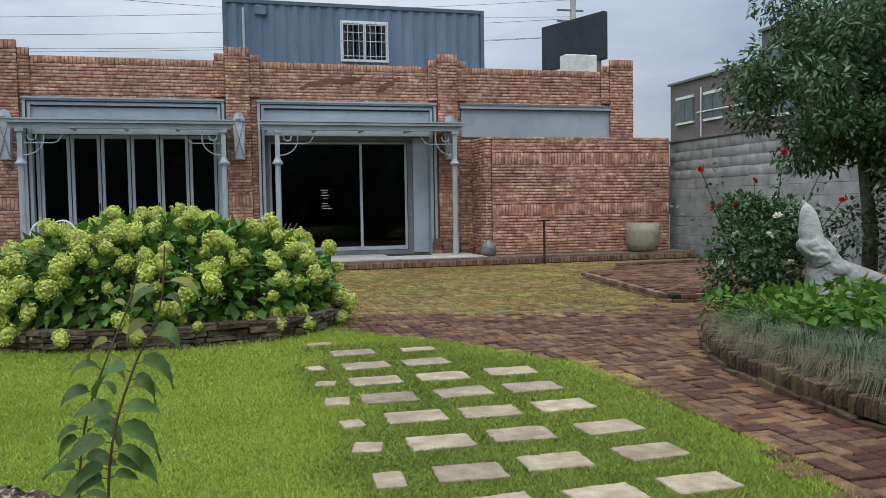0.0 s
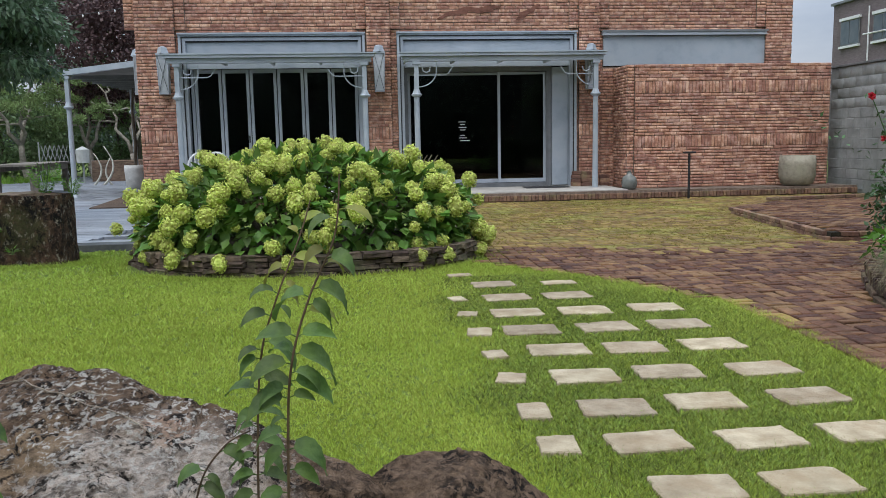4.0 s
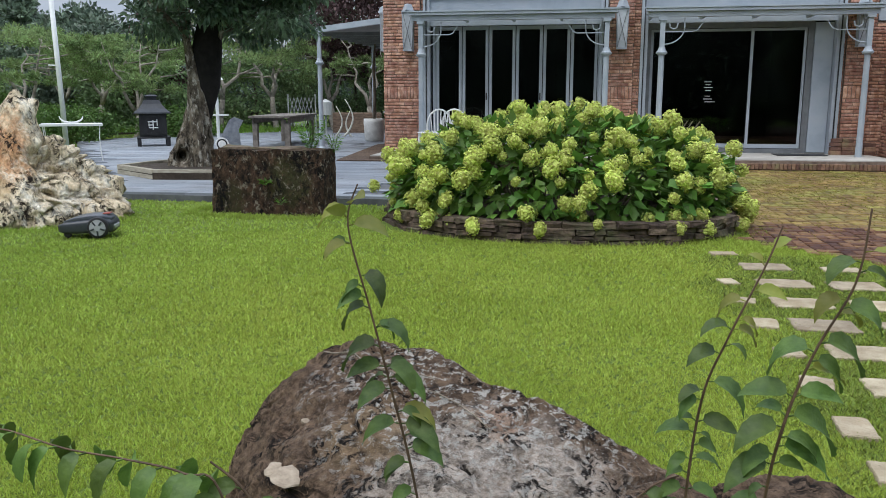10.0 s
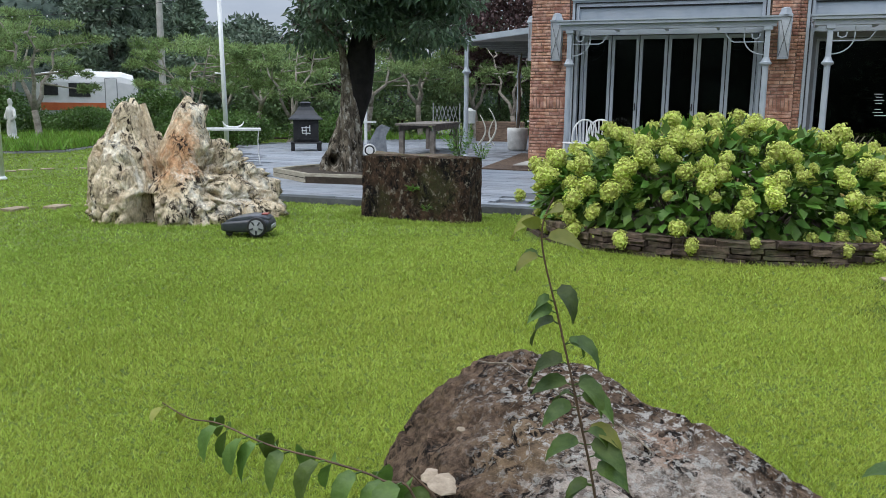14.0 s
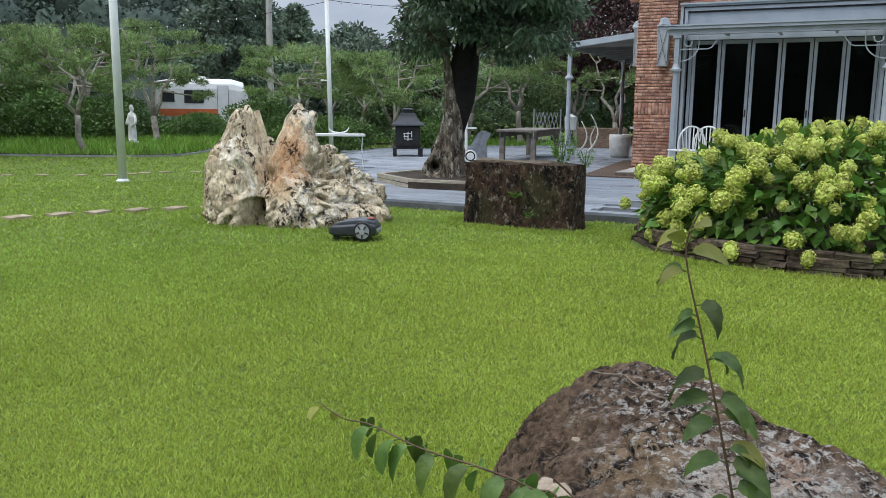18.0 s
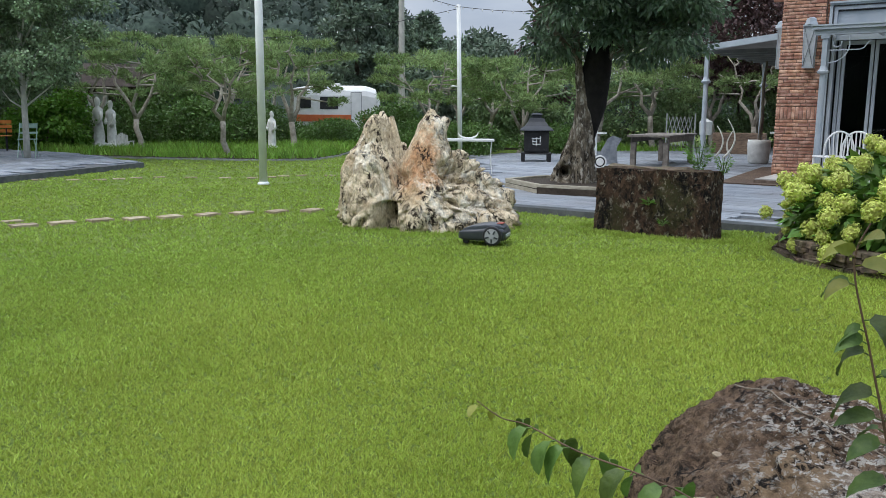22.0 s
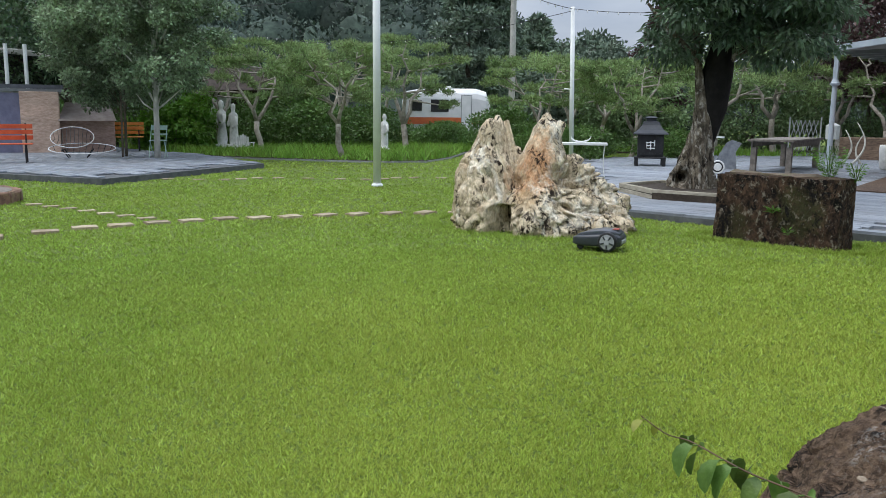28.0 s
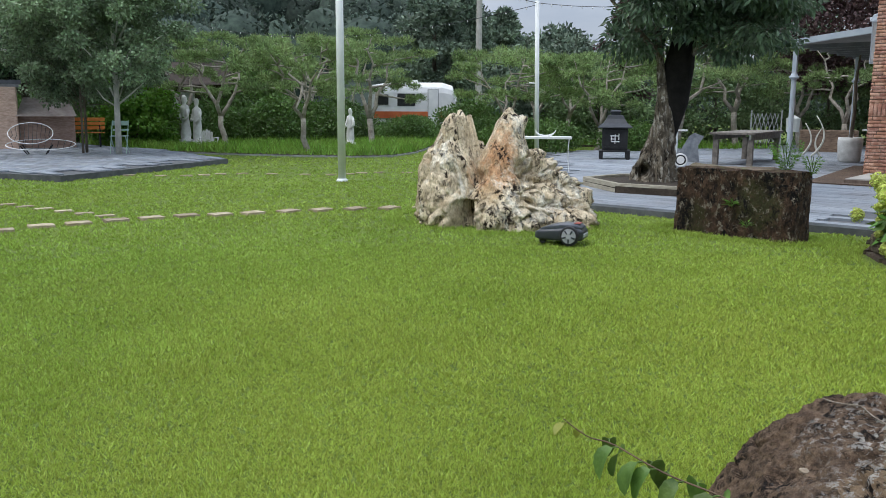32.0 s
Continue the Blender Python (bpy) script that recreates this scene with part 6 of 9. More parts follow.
# ---- weeds on the trough ----
def weed(at, label, n, height, leaf, seed):
    r2 = np.random.default_rng(seed)
    t = thing("weed", label, "weed", at)
    base = np.zeros((n, 3))
    a = r2.uniform(0, 2 * np.pi, n)
    h = r2.random(n) ** 0.7
    base[:, 0], base[:, 1], base[:, 2] = np.cos(a) * height * 0.42 * h, np.sin(a) * height * 0.3 * h, h * height * r2.uniform(0.6, 1.0, n)
    out = np.stack([np.cos(a), np.sin(a), np.full(n, 0.35)], 1)
    v, f = leaf_arrays(r2, base, out, leaf, leaf * 0.3, 0.1, 0.3)
    link_mesh("leaves", array_mesh("leaves", v, f), LEAF_BRIGHT, t)
    b = bmesh.new()
    for k in range(6):
        tube(b, [(0, 0, 0), (0.03 * math.cos(k), 0.03 * math.sin(k), height * 0.6), (0.07 * math.cos(k), 0.05 * math.sin(k), height)], 0.003, 4)
    part("stems", b, LEAF_MID, t)


weed((-3.30, 8.72, 0.66), "feathery light green weed growing on the stone trough", 900, 0.36, 0.036, 1)
weed((-3.74, 8.475, 0.32), "small green weed growing from the trough's side", 26, 0.07, 0.085, 2)
weed((-3.55, 8.42, 0.12), "small green weed at the trough's foot", 14, 0.06, 0.07, 3)
weed((-3.05, 8.75, 0.66), "leafy light green weed growing on the stone trough", 200, 0.20, 0.04, 4)

# ---- grey paved court ----
COURT = [(-2.45, 9.5), (-6.75, 9.5), (-8.6, 12.4), (-14.2, 21.0), (-9.5, 34), (-4.4, 34), (-4.4, 15.1), (-2.45, 15.1)]
tagged(part("court_bed", prism(bmesh.new(), COURT, -0.03, 0.065), DECK_EDGE), "dark edge and bed of the raised paving", "paving", kind="structure")
court = tagged(new("court_pavement"), "grey-blue stone plank paving", "paving", kind="structure")


def plank_court(poly, parent, y0, y1, x0, x1, single, seed, length=0.9, width=0.19, z=0.065):
    q = random.Random(seed)
    b = bmesh.new()
    box(b, 0.003, length - 0.003, 0.003, width - 0.003, 0.001, 0.028)
    me = bpy.data.meshes.new("plank")
    b.to_mesh(me)
    b.free()
    me.materials.append(DECK)
    vs, fs, n = [], [], 0
    for j in range(int((y1 - y0) / width)):
        y = y0 + j * width
        x = x0 - q.uniform(0, length)
        while x < x1:
            if all(inside(px, py, poly) for px, py in ((x + 0.03, y + 0.02), (x + length - 0.03, y + 0.02), (x + 0.03, y + width - 0.02), (x + length - 0.03, y + width - 0.02))):
                m = pose(x, y, z + q.uniform(-0.002, 0.002))
                if n < single:
                    ob = new("plank", me)
                    ob.parent = parent
                    ob.matrix_local = m
                else:
                    o = len(vs)
                    vs += [tuple(m @ v_.co) for v_ in me.vertices]
                    fs += [[o + i_ for i_ in p.vertices] for p in me.polygons]
                n += 1
            x += length
    if vs:
        tagged(link_mesh("planks", array_mesh("planks", vs, fs), DECK, parent), kind="stuff")


plank_court(COURT, court, 9.53, 33.8, -14, -2.5, 240, 3)
tagged(part("doormat_platform", prism(bmesh.new(), [(-4.85, 14.75), (-3.5, 14.75), (-3.5, 16.7), (-4.46, 16.7), (-4.46, 20.0), (-5.35, 20.0)], 0.09, 0.115), mat("brown_coir", (0.075, 0.05, 0.035), (0.14, 0.095, 0.065), 0.95, 30, 0.6)), "flat brown mat on the grey paving", "mat")

# ---- octagonal tree bed and its tree ----
PB = [(-7.45, 11.75), (-6.45, 11.0), (-5.35, 11.1), (-4.85, 12.0), (-5.3, 13.0), (-6.4, 13.4), (-7.3, 12.8)]
planter = thing("tree_planter", "low many-sided wooden planter round the tree", "planter", (0, 0, 0))
PLW = mat("weathered_planter_wood", (0.26, 0.235, 0.18), (0.42, 0.385, 0.30), 0.85, 8, 0.4, 40, stretch=(1, 1, 4))
for i in range(len(PB)):
    a, c = Vector((*PB[i], 0)), Vector((*PB[(i + 1) % len(PB)], 0))
    d = c - a
    for k, z in enumerate((0.09, 0.165)):
        b = bmesh.new()
        box(b, 0.0, d.length, 0.0, 0.08, 0, 0.07, 0.006)
        ob = part("board", b, PLW, planter)
        ob.matrix_local = pose(a.x, a.y, z, 0, 0, math.degrees(math.atan2(d.y, d.x)))
part("soil", prism(bmesh.new(), [(x * 0.985 - 0.09, y * 0.995 + 0.05) for x, y in PB], 0.08, 0.19), SOIL, planter)


def clump_crown(r2, clumps, per, length, width, fine=True, droop=0.25, shell=0.35):
    parts_ = []
    for c, rad in clumps:
        p, o = blob_points(r2, per, c, rad, shell)
        parts_.append((leaf_arrays if fine else quad_leaf_arrays)(r2, p, o, length, width, droop))
    return stack_arrays(parts_)


OLD_BARK = stone("mottled_old_bark", (0.085, 0.068, 0.048), (0.30, 0.255, 0.19), (0.014, 0.011, 0.008), (0.50, 0.47, 0.40), 11.0, 13.0, (0.50, 0.56), 15.0, (0.53, 0.61), 1.0, (1, 1, 0.45))
tree = thing("shade_tree", "old hollow-trunked tree with a dense dark green crown", "tree", (-6.46, 12.33, 0.17), 26.6)
b = bmesh.new()
S = [(0, 0, -0.1), (0, 0, 0.10), (0.02, 0, 0.35), (0.06, 0, 0.65), (0.09, 0.0, 1.0), (0.06, 0.0, 1.4), (0.0, 0, 1.9), (-0.08, 0, 2.5)]
tube(b, S, [0.38, 0.33, 0.265, 0.195, 0.135, 0.085, 0.06, 0.045], 30)
bmesh.ops.subdivide_edges(b, edges=b.edges[:], cuts=4, use_grid_fill=True)
for v in b.verts:
    a = math.atan2(v.co.y, v.co.x)
    k = max(0.12, 1 - v.co.z * 0.6)
    flute = 0.045 * math.sin(5 * a + v.co.z * 2.3) + 0.03 * math.sin(9 * a + 4 * v.co.z)
    groove = -0.05 * max(0.0, 1 - 6 * abs(noise.noise(Vector((v.co.x * 6, v.co.y * 6, v.co.z * 2)))))
    v.co += Vector((math.cos(a), math.sin(a), 0)) * ((flute + groove) * k + 0.05 * k * noise.fractal(v.co * 6, 0.9, 2.0, 4))
    # hollow at the foot
    hole = Vector((v.co.x + 0.17, (v.co.z - 0.17) * 0.8, 0)).length
    if v.co.y < 0 and hole < 0.11:
        v.co.y += (0.11 - hole) * 5.5
part("trunk", b, OLD_BARK, tree, smooth=True)
# The first limb, right of the trunk, is near black.
BLACK_BARK = mat("blackened_bark", (0.006, 0.005, 0.004), (0.016, 0.014, 0.012), 0.95, 9, 0.6)
for pts_, rad_, m_ in (([(0.16, 0.10, 0.45), (0.20, 0.12, 0.9), (0.25, 0.12, 1.25), (0.28, 0.12, 1.8), (0.40, 0.1, 2.6)], [0.05, 0.15, 0.215, 0.24, 0.15], BLACK_BARK),
        ([(0.4, 0.1, 2.0), (1.0, -0.3, 2.4), (1.5, -0.5, 2.6)], [0.08, 0.06, 0.03], OLD_BARK), ([(-0.02, 0, 2.0), (-0.5, -0.4, 2.5), (-0.8, -0.6, 2.8)], [0.05, 0.04, 0.02], OLD_BARK)):
    b = tube(bmesh.new(), pts_, rad_, 14)
    for v in b.verts:
        v.co += Vector(noise.noise_vector(v.co * 6)) * 0.02
    part("limb", b, m_, tree, smooth=True)
r2 = np.random.default_rng(31)
clumps = []
for k in range(64):
    a = r2.uniform(0, 2 * np.pi)
    rr = 1.28 * np.sqrt(r2.random())
    zz = 2.05 + 0.25 * rr * 0.2 + r2.random() * 2.2
    lim = 1.0 if zz < 3.6 else 0.7
    clumps.append(((rr * lim * np.cos(a) + 0.55, rr * lim * np.sin(a) - 0.3, zz), (0.50, 0.48, 0.26)))
v, f = clump_crown(r2, clumps, 430, 0.13, 0.055, True, 0.7, 0.2)
link_mesh("crown", array_mesh("crown", v, f), mat("grey_green_leaf", (0.060, 0.105, 0.062), (0.135, 0.20, 0.115), 0.33, 2, 0, var=0.4, trans=0.25, coarse=0.2), tree)

# ---- right-hand bed ----
RB = [(3.2, 1.0), (3.2, 3.36), (3.26, 4.12), (3.36, 4.8), (3.62, 5.45), (3.98, 6.1), (4.7, 6.7), (6.2, 7.4), (9.4, 7.9), (9.4, 1.0)]
tagged(part("planting_soil", prism(bmesh.new(), RB, -0.02, 0.13), SOIL), "dark soil of the rose bed", "soil", kind="structure")
rb_edge = thing("brick_edging", "curved edging of upright weathered bricks beside the path", "edging", (0, 0, 0))
q = random.Random(14)
bm_u = bmesh.new()
box(bm_u, -0.024, 0.024, -0.05, 0.06, 0, 0.105, 0.005)
me_u = bpy.data.meshes.new("edge_brick")
bm_u.to_mesh(me_u)
bm_u.free()
EDGE_BRICK = mat("mossy_edge_brick", (0.040, 0.025, 0.018), (0.125, 0.074, 0.048), 0.92, 12, 0.6, 40, var=0.5, stain=(0.05, 0.052, 0.022), stain_scale=6, stain_amount=0.7)
me_u.materials.append(EDGE_BRICK)
bm_u = bmesh.new()
box(bm_u, -0.112, 0.112, -0.075, 0.05, 0, 0.055, 0.006)
me_l = bpy.data.meshes.new("base_brick")
bm_u.to_mesh(me_l)
bm_u.free()
me_l.materials.append(EDGE_BRICK)
for me, step, z in ((me_u, 0.056, 0.045), (me_l, 0.235, -0.012)):
    rest = 0.0
    for (x0, y0), (x1, y1) in zip(RB[:8], RB[1:8]):
        L = math.hypot(x1 - x0, y1 - y0)
        a = math.degrees(math.atan2(y1 - y0, x1 - x0))
        s = rest
        while s < L:
            ob = new(me.name, me)
            ob.parent = rb_edge
            ob.matrix_local = pose(x0 + (x1 - x0) * s / L, y0 + (y1 - y0) * s / L, z + q.uniform(-0.012, 0.008), q.uniform(-6, 6), q.uniform(-5, 5), a + 180 + q.uniform(-6, 6))
            s += step
        rest = s - L


def tussock(at, r0, h, n, seed, pale):
    r2 = np.random.default_rng(seed)
    t = thing("ornamental_grass", "drooping tussock of blue-green grass with straw tips" if not pale else "drooping tussock of straw-coloured grass", "grass clump", at, group="grass tussocks along the bed")
    a = r2.uniform(0, 2 * np.pi, n)
    rad = r0 * (0.5 + 0.7 * r2.random(n))
    hh = h * r2.uniform(0.6, 1.1, n)
    ca_, sa_ = np.cos(a), np.sin(a)
    w = 0.0024
    pts_ = []
    for s, rr, zz in ((0, 0.12, 0.0), (1, 0.45, 0.85), (2, 0.85, 0.90), (3, 1.10, 0.10)):
        c = np.stack([ca_ * rad * rr, sa_ * rad * rr, hh * zz], 1)
        sd = np.stack([-sa_, ca_, np.zeros(n)], 1) * w * (1 - s * 0.28)
        pts_ += [c - sd, c + sd]
    v = np.stack(pts_, 1).reshape(-1, 3)
    i = (np.arange(n) * 8)[:, None]
    f = np.concatenate([i + np.array([[k, k + 1, k + 3, k + 2]]) for k in (0, 2, 4)], 0)
    link_mesh("blades", array_mesh("blades", v, f), mat("fescue_blade", (0.09, 0.135, 0.075), (0.19, 0.23, 0.135), 0.7, 8, 0, var=0.4, trans=0.2) if not pale else mat("straw_blade", (0.17, 0.145, 0.085), (0.30, 0.26, 0.16), 0.8, 8, 0, var=0.35, trans=0.2), t)


for k, (x, y, r0, h) in enumerate(((3.95, 5.55, 0.34, 0.26), (3.72, 5.0, 0.36, 0.26), (3.62, 4.5, 0.36, 0.24), (3.58, 4.0, 0.36, 0.25), (3.52, 3.55, 0.36, 0.25), (3.9, 4.25, 0.34, 0.28), (3.5, 3.1, 0.34, 0.24))):
    tussock((x + 0.06, y, 0.12), r0 * 0.85, h * 0.92, 520, k, False)
    tussock((x - 0.06, y - 0.04, 0.12), r0 * 1.0, h * 0.66, 420, 40 + k, True)


def leafy_clump(name, label, cat, at, clumps, per, length, width, material, seed, droop=0.3, fine=True, stems=10, extra=None):
    r2 = np.random.default_rng(seed)
    t = thing(name, label, cat, at)
    v, f = clump_crown(r2, clumps, per, length, width, fine, droop, 0.3)
    link_mesh("foliage", array_mesh("foliage", v, f), material, t)
    for k in range(stems):
        c = clumps[k % len(clumps)][0]
        part("stem", tube(bmesh.new(), [(c[0] * 0.15, c[1] * 0.15, -0.04), (c[0] * 0.5, c[1] * 0.5, c[2] * 0.5), (c[0], c[1], c[2])], [0.014, 0.010, 0.005], 5), BARK, t)
    return t


leafy_clump("hosta", "broad bright green leafy perennial in the bed", "plant", (4.5, 4.95, 0.14), [((x, y, 0.20 + 0.08 * math.sin(5 * x + 3 * y)), (0.26, 0.26, 0.16)) for x in (-0.55, -0.2, 0.2, 0.6) for y in (-0.5, -0.1, 0.35)], 120, 0.115, 0.062, LEAF_BRIGHT, 3, 0.25, stems=6)
leafy_clump("hosta", "broad bright green leafy perennial in the bed", "plant", (4.35, 5.95, 0.12), [((x, y, 0.15), (0.22, 0.22, 0.14)) for x in (-0.15, 0.3) for y in (-0.15, 0.2)], 90, 0.11, 0.055, LEAF_BRIGHT, 4, 0.25, stems=4)
LEAF_ROSE = mat("rose_leaf", (0.034, 0.075, 0.026), (0.075, 0.135, 0.052), 0.45, 4, 0, var=0.4, trans=0.2)
rose = leafy_clump("rose_bush", "dense dark rose bush with white and red blooms", "rose bush", (4.85, 6.6, 0.12), [((0, 0, 0.45), (0.56, 0.5, 0.46)), ((-0.3, -0.2, 0.6), (0.36, 0.34, 0.3)), ((0.45, -0.1, 0.35), (0.42, 0.4, 0.36)), ((-0.25, -0.1, 0.35), (0.38, 0.35, 0.34)), ((0.3, 0.1, 0.55), (0.4, 0.4, 0.4)), ((0.1, 0, 0.85), (0.3, 0.3, 0.25)), ((-0.1, 0.1, 0.95), (0.24, 0.24, 0.2)), ((0.5, 0.2, 0.8), (0.35, 0.3, 0.3))], 620, 0.062, 0.036, LEAF_ROSE, 5, 0.3, stems=8)


def rose_head(t, at, size, material, seed):
    q = random.Random(seed)
    b = bmesh.new()
    for ring, (n, rr, tilt) in enumerate(((6, 1.0, 0.25), (5, 0.75, 0.7), (4, 0.45, 1.2))):
        for k in range(n):
            a = 2 * math.pi * (k + 0.5 * ring) / n
            d = Vector((math.cos(a), math.sin(a), 0))
            s = Vector((-math.sin(a), math.cos(a), 0))
            c = d * rr * size * 0.4
            up = Vector((0, 0, 1))
            p = [c * 0.1, c + s * size * 0.38, c + (d * (1 - tilt * 0.5) + up * tilt) * size * 0.5, c - s * size * 0.38]
            vs_ = [b.verts.new(x) for x in p]
            b.faces.new(vs_)
    ob = part("bloom", b, material, t, "red bloom" if "red" in material.name else "white bloom")
    ob.matrix_local = Matrix.Translation(at) @ Euler((q.uniform(0.3, 1.2), q.uniform(-0.5, 0.5), q.uniform(0, 6))).to_matrix().to_4x4()


RED = mat("red_petal", (0.32, 0.008, 0.015), (0.48, 0.02, 0.03), 0.6, 20, 0, var=0.2, trans=0.2)
CREAM = mat("white_petal", (0.66, 0.65, 0.58), (0.78, 0.77, 0.70), 0.6, 20, 0, var=0.1, trans=0.2)
for k, p in enumerate(((-0.45, -0.3, 0.75), (-0.1, -0.4, 0.92), (0.25, -0.3, 1.02), (-0.4, -0.35, 0.35), (0.3, -0.4, 0.6), (-0.55, -0.2, 0.5), (0.45, -0.35, 0.1), (0.0, -0.45, 0.5), (0.5, -0.2, 1.0), (-0.2, -0.42, 0.75), (0.15, -0.45, 0.78), (-0.3, -0.4, 0.2), (-0.55, -0.15, 0.15), (0.35, -0.42, 0.35), (0.6, -0.3, 0.7))):
    rose_head(rose, p, 0.060, CREAM, k)
for k, (x, y, z, r0) in enumerate(((-0.62, -0.2, 1.00, 0.0), (-0.42, -0.25, 1.02, 0), (-0.62, 0, 1.35, 0), (0.2, -0.1, 1.5, 0), (0.1, 0.2, 1.25, 0), (0.85, -0.1, 1.05, 0), (1.0, 0.2, 1.6, 0))):
    part("stem", tube(bmesh.new(), [(x * 0.3, y * 0.3, 0.5), (x * 0.75, y * 0.8, z * 0.75), (x, y, z)], [0.008, 0.006, 0.004], 5), LEAF_ROSE, rose)
    rose_head(rose, (x, y, z), 0.050, RED, 20 + k)
r2 = np.random.default_rng(77)
pp = np.concatenate([np.stack([np.linspace(x * 0.3, x, 26) + r2.normal(0, 0.04, 26), np.linspace(y * 0.3, y, 26) + r2.normal(0, 0.04, 26), np.linspace(0.6, z, 26) + r2.normal(0, 0.03, 26)], 1) for x, y, z in ((-0.62, -0.2, 1.0), (-0.62, 0, 1.35), (0.2, -0.1, 1.5), (1.0, 0.2, 1.6), (-0.95, 0.3, 1.2), (0.45, 0.2, 1.45), (-0.35, 0.2, 1.4))])
v, f = leaf_arrays(r2, pp, unit(r2.normal(0, 1, pp.shape)), 0.06, 0.035, 0.2)
tagged(link_mesh("climbing_foliage", array_mesh("climbing_foliage", v, f), LEAF_ROSE, rose), kind="stuff")

# white garden statue: a veiled bust, plain
def plain_statue(cones, centre, label):
    """A weathered figure as one plain mesh of blended rounded forms."""
    b = bmesh.new()
    bmesh.ops.create_icosphere(b, subdivisions=5, radius=1)
    d = np.array([v.co[:] for v in b.verts])
    c = np.array(centre)
    far = np.zeros(len(d))
    for s_ in np.linspace(0.02, 1.2, 150):
        far = np.where(cone_field(c + d * s_, 0.015, cones) < 0, s_, far)
    for i_, v in enumerate(b.verts):
        q_ = Vector(c + d[i_] * far[i_])
        v.co = q_ + Vector(d[i_]) * (0.016 * noise.fractal(q_ * 9, 0.9, 2.0, 4) - 0.02 * max(0, 1 - 6 * abs(noise.noise(q_ * 7))))
    return tagged(part("garden_statue", b, mat("weathered_plaster", (0.30, 0.31, 0.30), (0.52, 0.53, 0.51), 0.85, 14, 0.5, 40, stain=(0.16, 0.17, 0.15), stain_scale=7, stain_amount=0.55), smooth=True), label, "statue")


plain_statue(((5.02, 6.1, 0.80, 0.12, 5.0, 6.1, 1.0, 0.085), (4.97, 6.1, 1.06, 0.06, 4.96, 6.08, 1.10, 0.05), (5.06, 6.05, 0.72, 0.12, 5.2, 5.98, 0.55, 0.09), (5.3, 6.05, 0.5, 0.14, 5.72, 6.0, 0.40, 0.09), (5.25, 6.1, 0.1, 0.26, 5.15, 6.1, 0.6, 0.15)), (5.13, 6.09, 0.66), "white plaster garden statue among the roses")

# small dark tree at the block wall
tr2 = thing("garden_tree", "dark green small tree leaning over the rose bed", "tree", (6.45, 7.0, 0.1))
part("trunk", tube(bmesh.new(), [(0, 0, -0.1), (0.05, 0, 0.7), (-0.05, 0, 1.4), (-0.25, -0.1, 2.1), (-0.5, -0.1, 2.8)], [0.09, 0.075, 0.06, 0.05, 0.03], 10), BARK, tr2)
part("limb", tube(bmesh.new(), [(0, 0, 1.2), (0.4, -0.2, 1.8), (0.7, -0.2, 2.6)], [0.05, 0.04, 0.02], 8), BARK, tr2)
r2 = np.random.default_rng(41)
clumps = [((r2.uniform(-1.45, 1.2), r2.uniform(-0.8, 0.8), r2.uniform(1.45, 3.25)), (0.36, 0.34, 0.20)) for _ in range(104)]
clumps = [c for c in clumps if not (c[0][0] < -0.6 and (c[0][2] < 1.8 + 0.5 * (-0.6 - c[0][0]) or c[0][2] > 2.95 + (c[0][0] + 0.6)))]
v, f = clump_crown(r2, clumps, 280, 0.085, 0.038, True, 0.4, 0.15)
link_mesh("crown", array_mesh("crown", v, f), LEAF_DARK, tr2)
leafy_clump("climbing_shrub", "dark shrub mass against the block wall", "shrub", (6.6, 6.3, 0.1), [((r2.uniform(-0.55, 1.3), r2.uniform(-0.5, 0.5), r2.uniform(0.3, 2.2)), (0.36, 0.34, 0.3)) for _ in range(48)], 260, 0.075, 0.042, LEAF_ROSE, 8, 0.4, stems=6)

# concrete block wall
wall_east_2 = tagged(new("wall_garden"), "grey concrete block garden wall", "wall", kind="structure")
part("wall_core", box(bmesh.new(), 9.62, 9.78, 1.0, 16.25, 0, 2.48), CONCRETE, wall_east_2)
cb = [(i * 0.4 + (0.2 if j % 2 else 0), i * 0.4 + (0.6 if j % 2 else 0.4), 0.06 + j * 0.2, 0.26 + j * 0.2) for j in range(12) for i in range(37)]
lay_bricks(cb, wall_east_2, (9.62, 16.2, 0), -90, 280, CONCRETE, 0.006, 9, 0.03)
part("coping", box(bmesh.new(), 9.585, 9.80, 1.0, 16.3, 2.485, 2.53, 0.006), mat("dark_coping", (0.10, 0.10, 0.10), (0.17, 0.17, 0.165), 0.9, 6, 0.3), wall_east_2)

# pots, jar, tap stand
STONEPOT = mat("pale_stone_pot", (0.21, 0.19, 0.145), (0.32, 0.295, 0.235), 0.9, 10, 0.4, stain=(0.19, 0.20, 0.13), stain_scale=5, stain_amount=0.5)
pot = thing("stone_pot", "wide pale weathered stone pot before the brick wall", "pot", (8.45, 15.35, 0.15))
part("bowl", lathe(bmesh.new(), [(0.20, 0), (0.30, 0.06), (0.34, 0.2), (0.345, 0.42), (0.33, 0.60), (0.29, 0.60), (0.28, 0.45)], 26), STONEPOT, pot, smooth=True)
jar = thing("glass_jar", "dusty round demijohn beside the low wall", "jar", (5.12, 15.55, 0.15))
part("vessel", lathe(bmesh.new(), [(0.10, 0), (0.14, 0.03), (0.155, 0.14), (0.13, 0.24), (0.05, 0.30), (0.035, 0.36), (0.045, 0.37)], 20), mat("dusty_glass", (0.12, 0.13, 0.12), (0.2, 0.21, 0.19), 0.25, 8, 0.1), jar, smooth=True)
tap = thing("garden_stake", "dark metal stand with a crosspiece at the platform edge", "stake", (6.02, 14.8, 0.0))
part("shaft", tube(bmesh.new(), [(0, 0, -0.02), (0, 0, 0.84)], 0.024, 8), BLACK, tap)
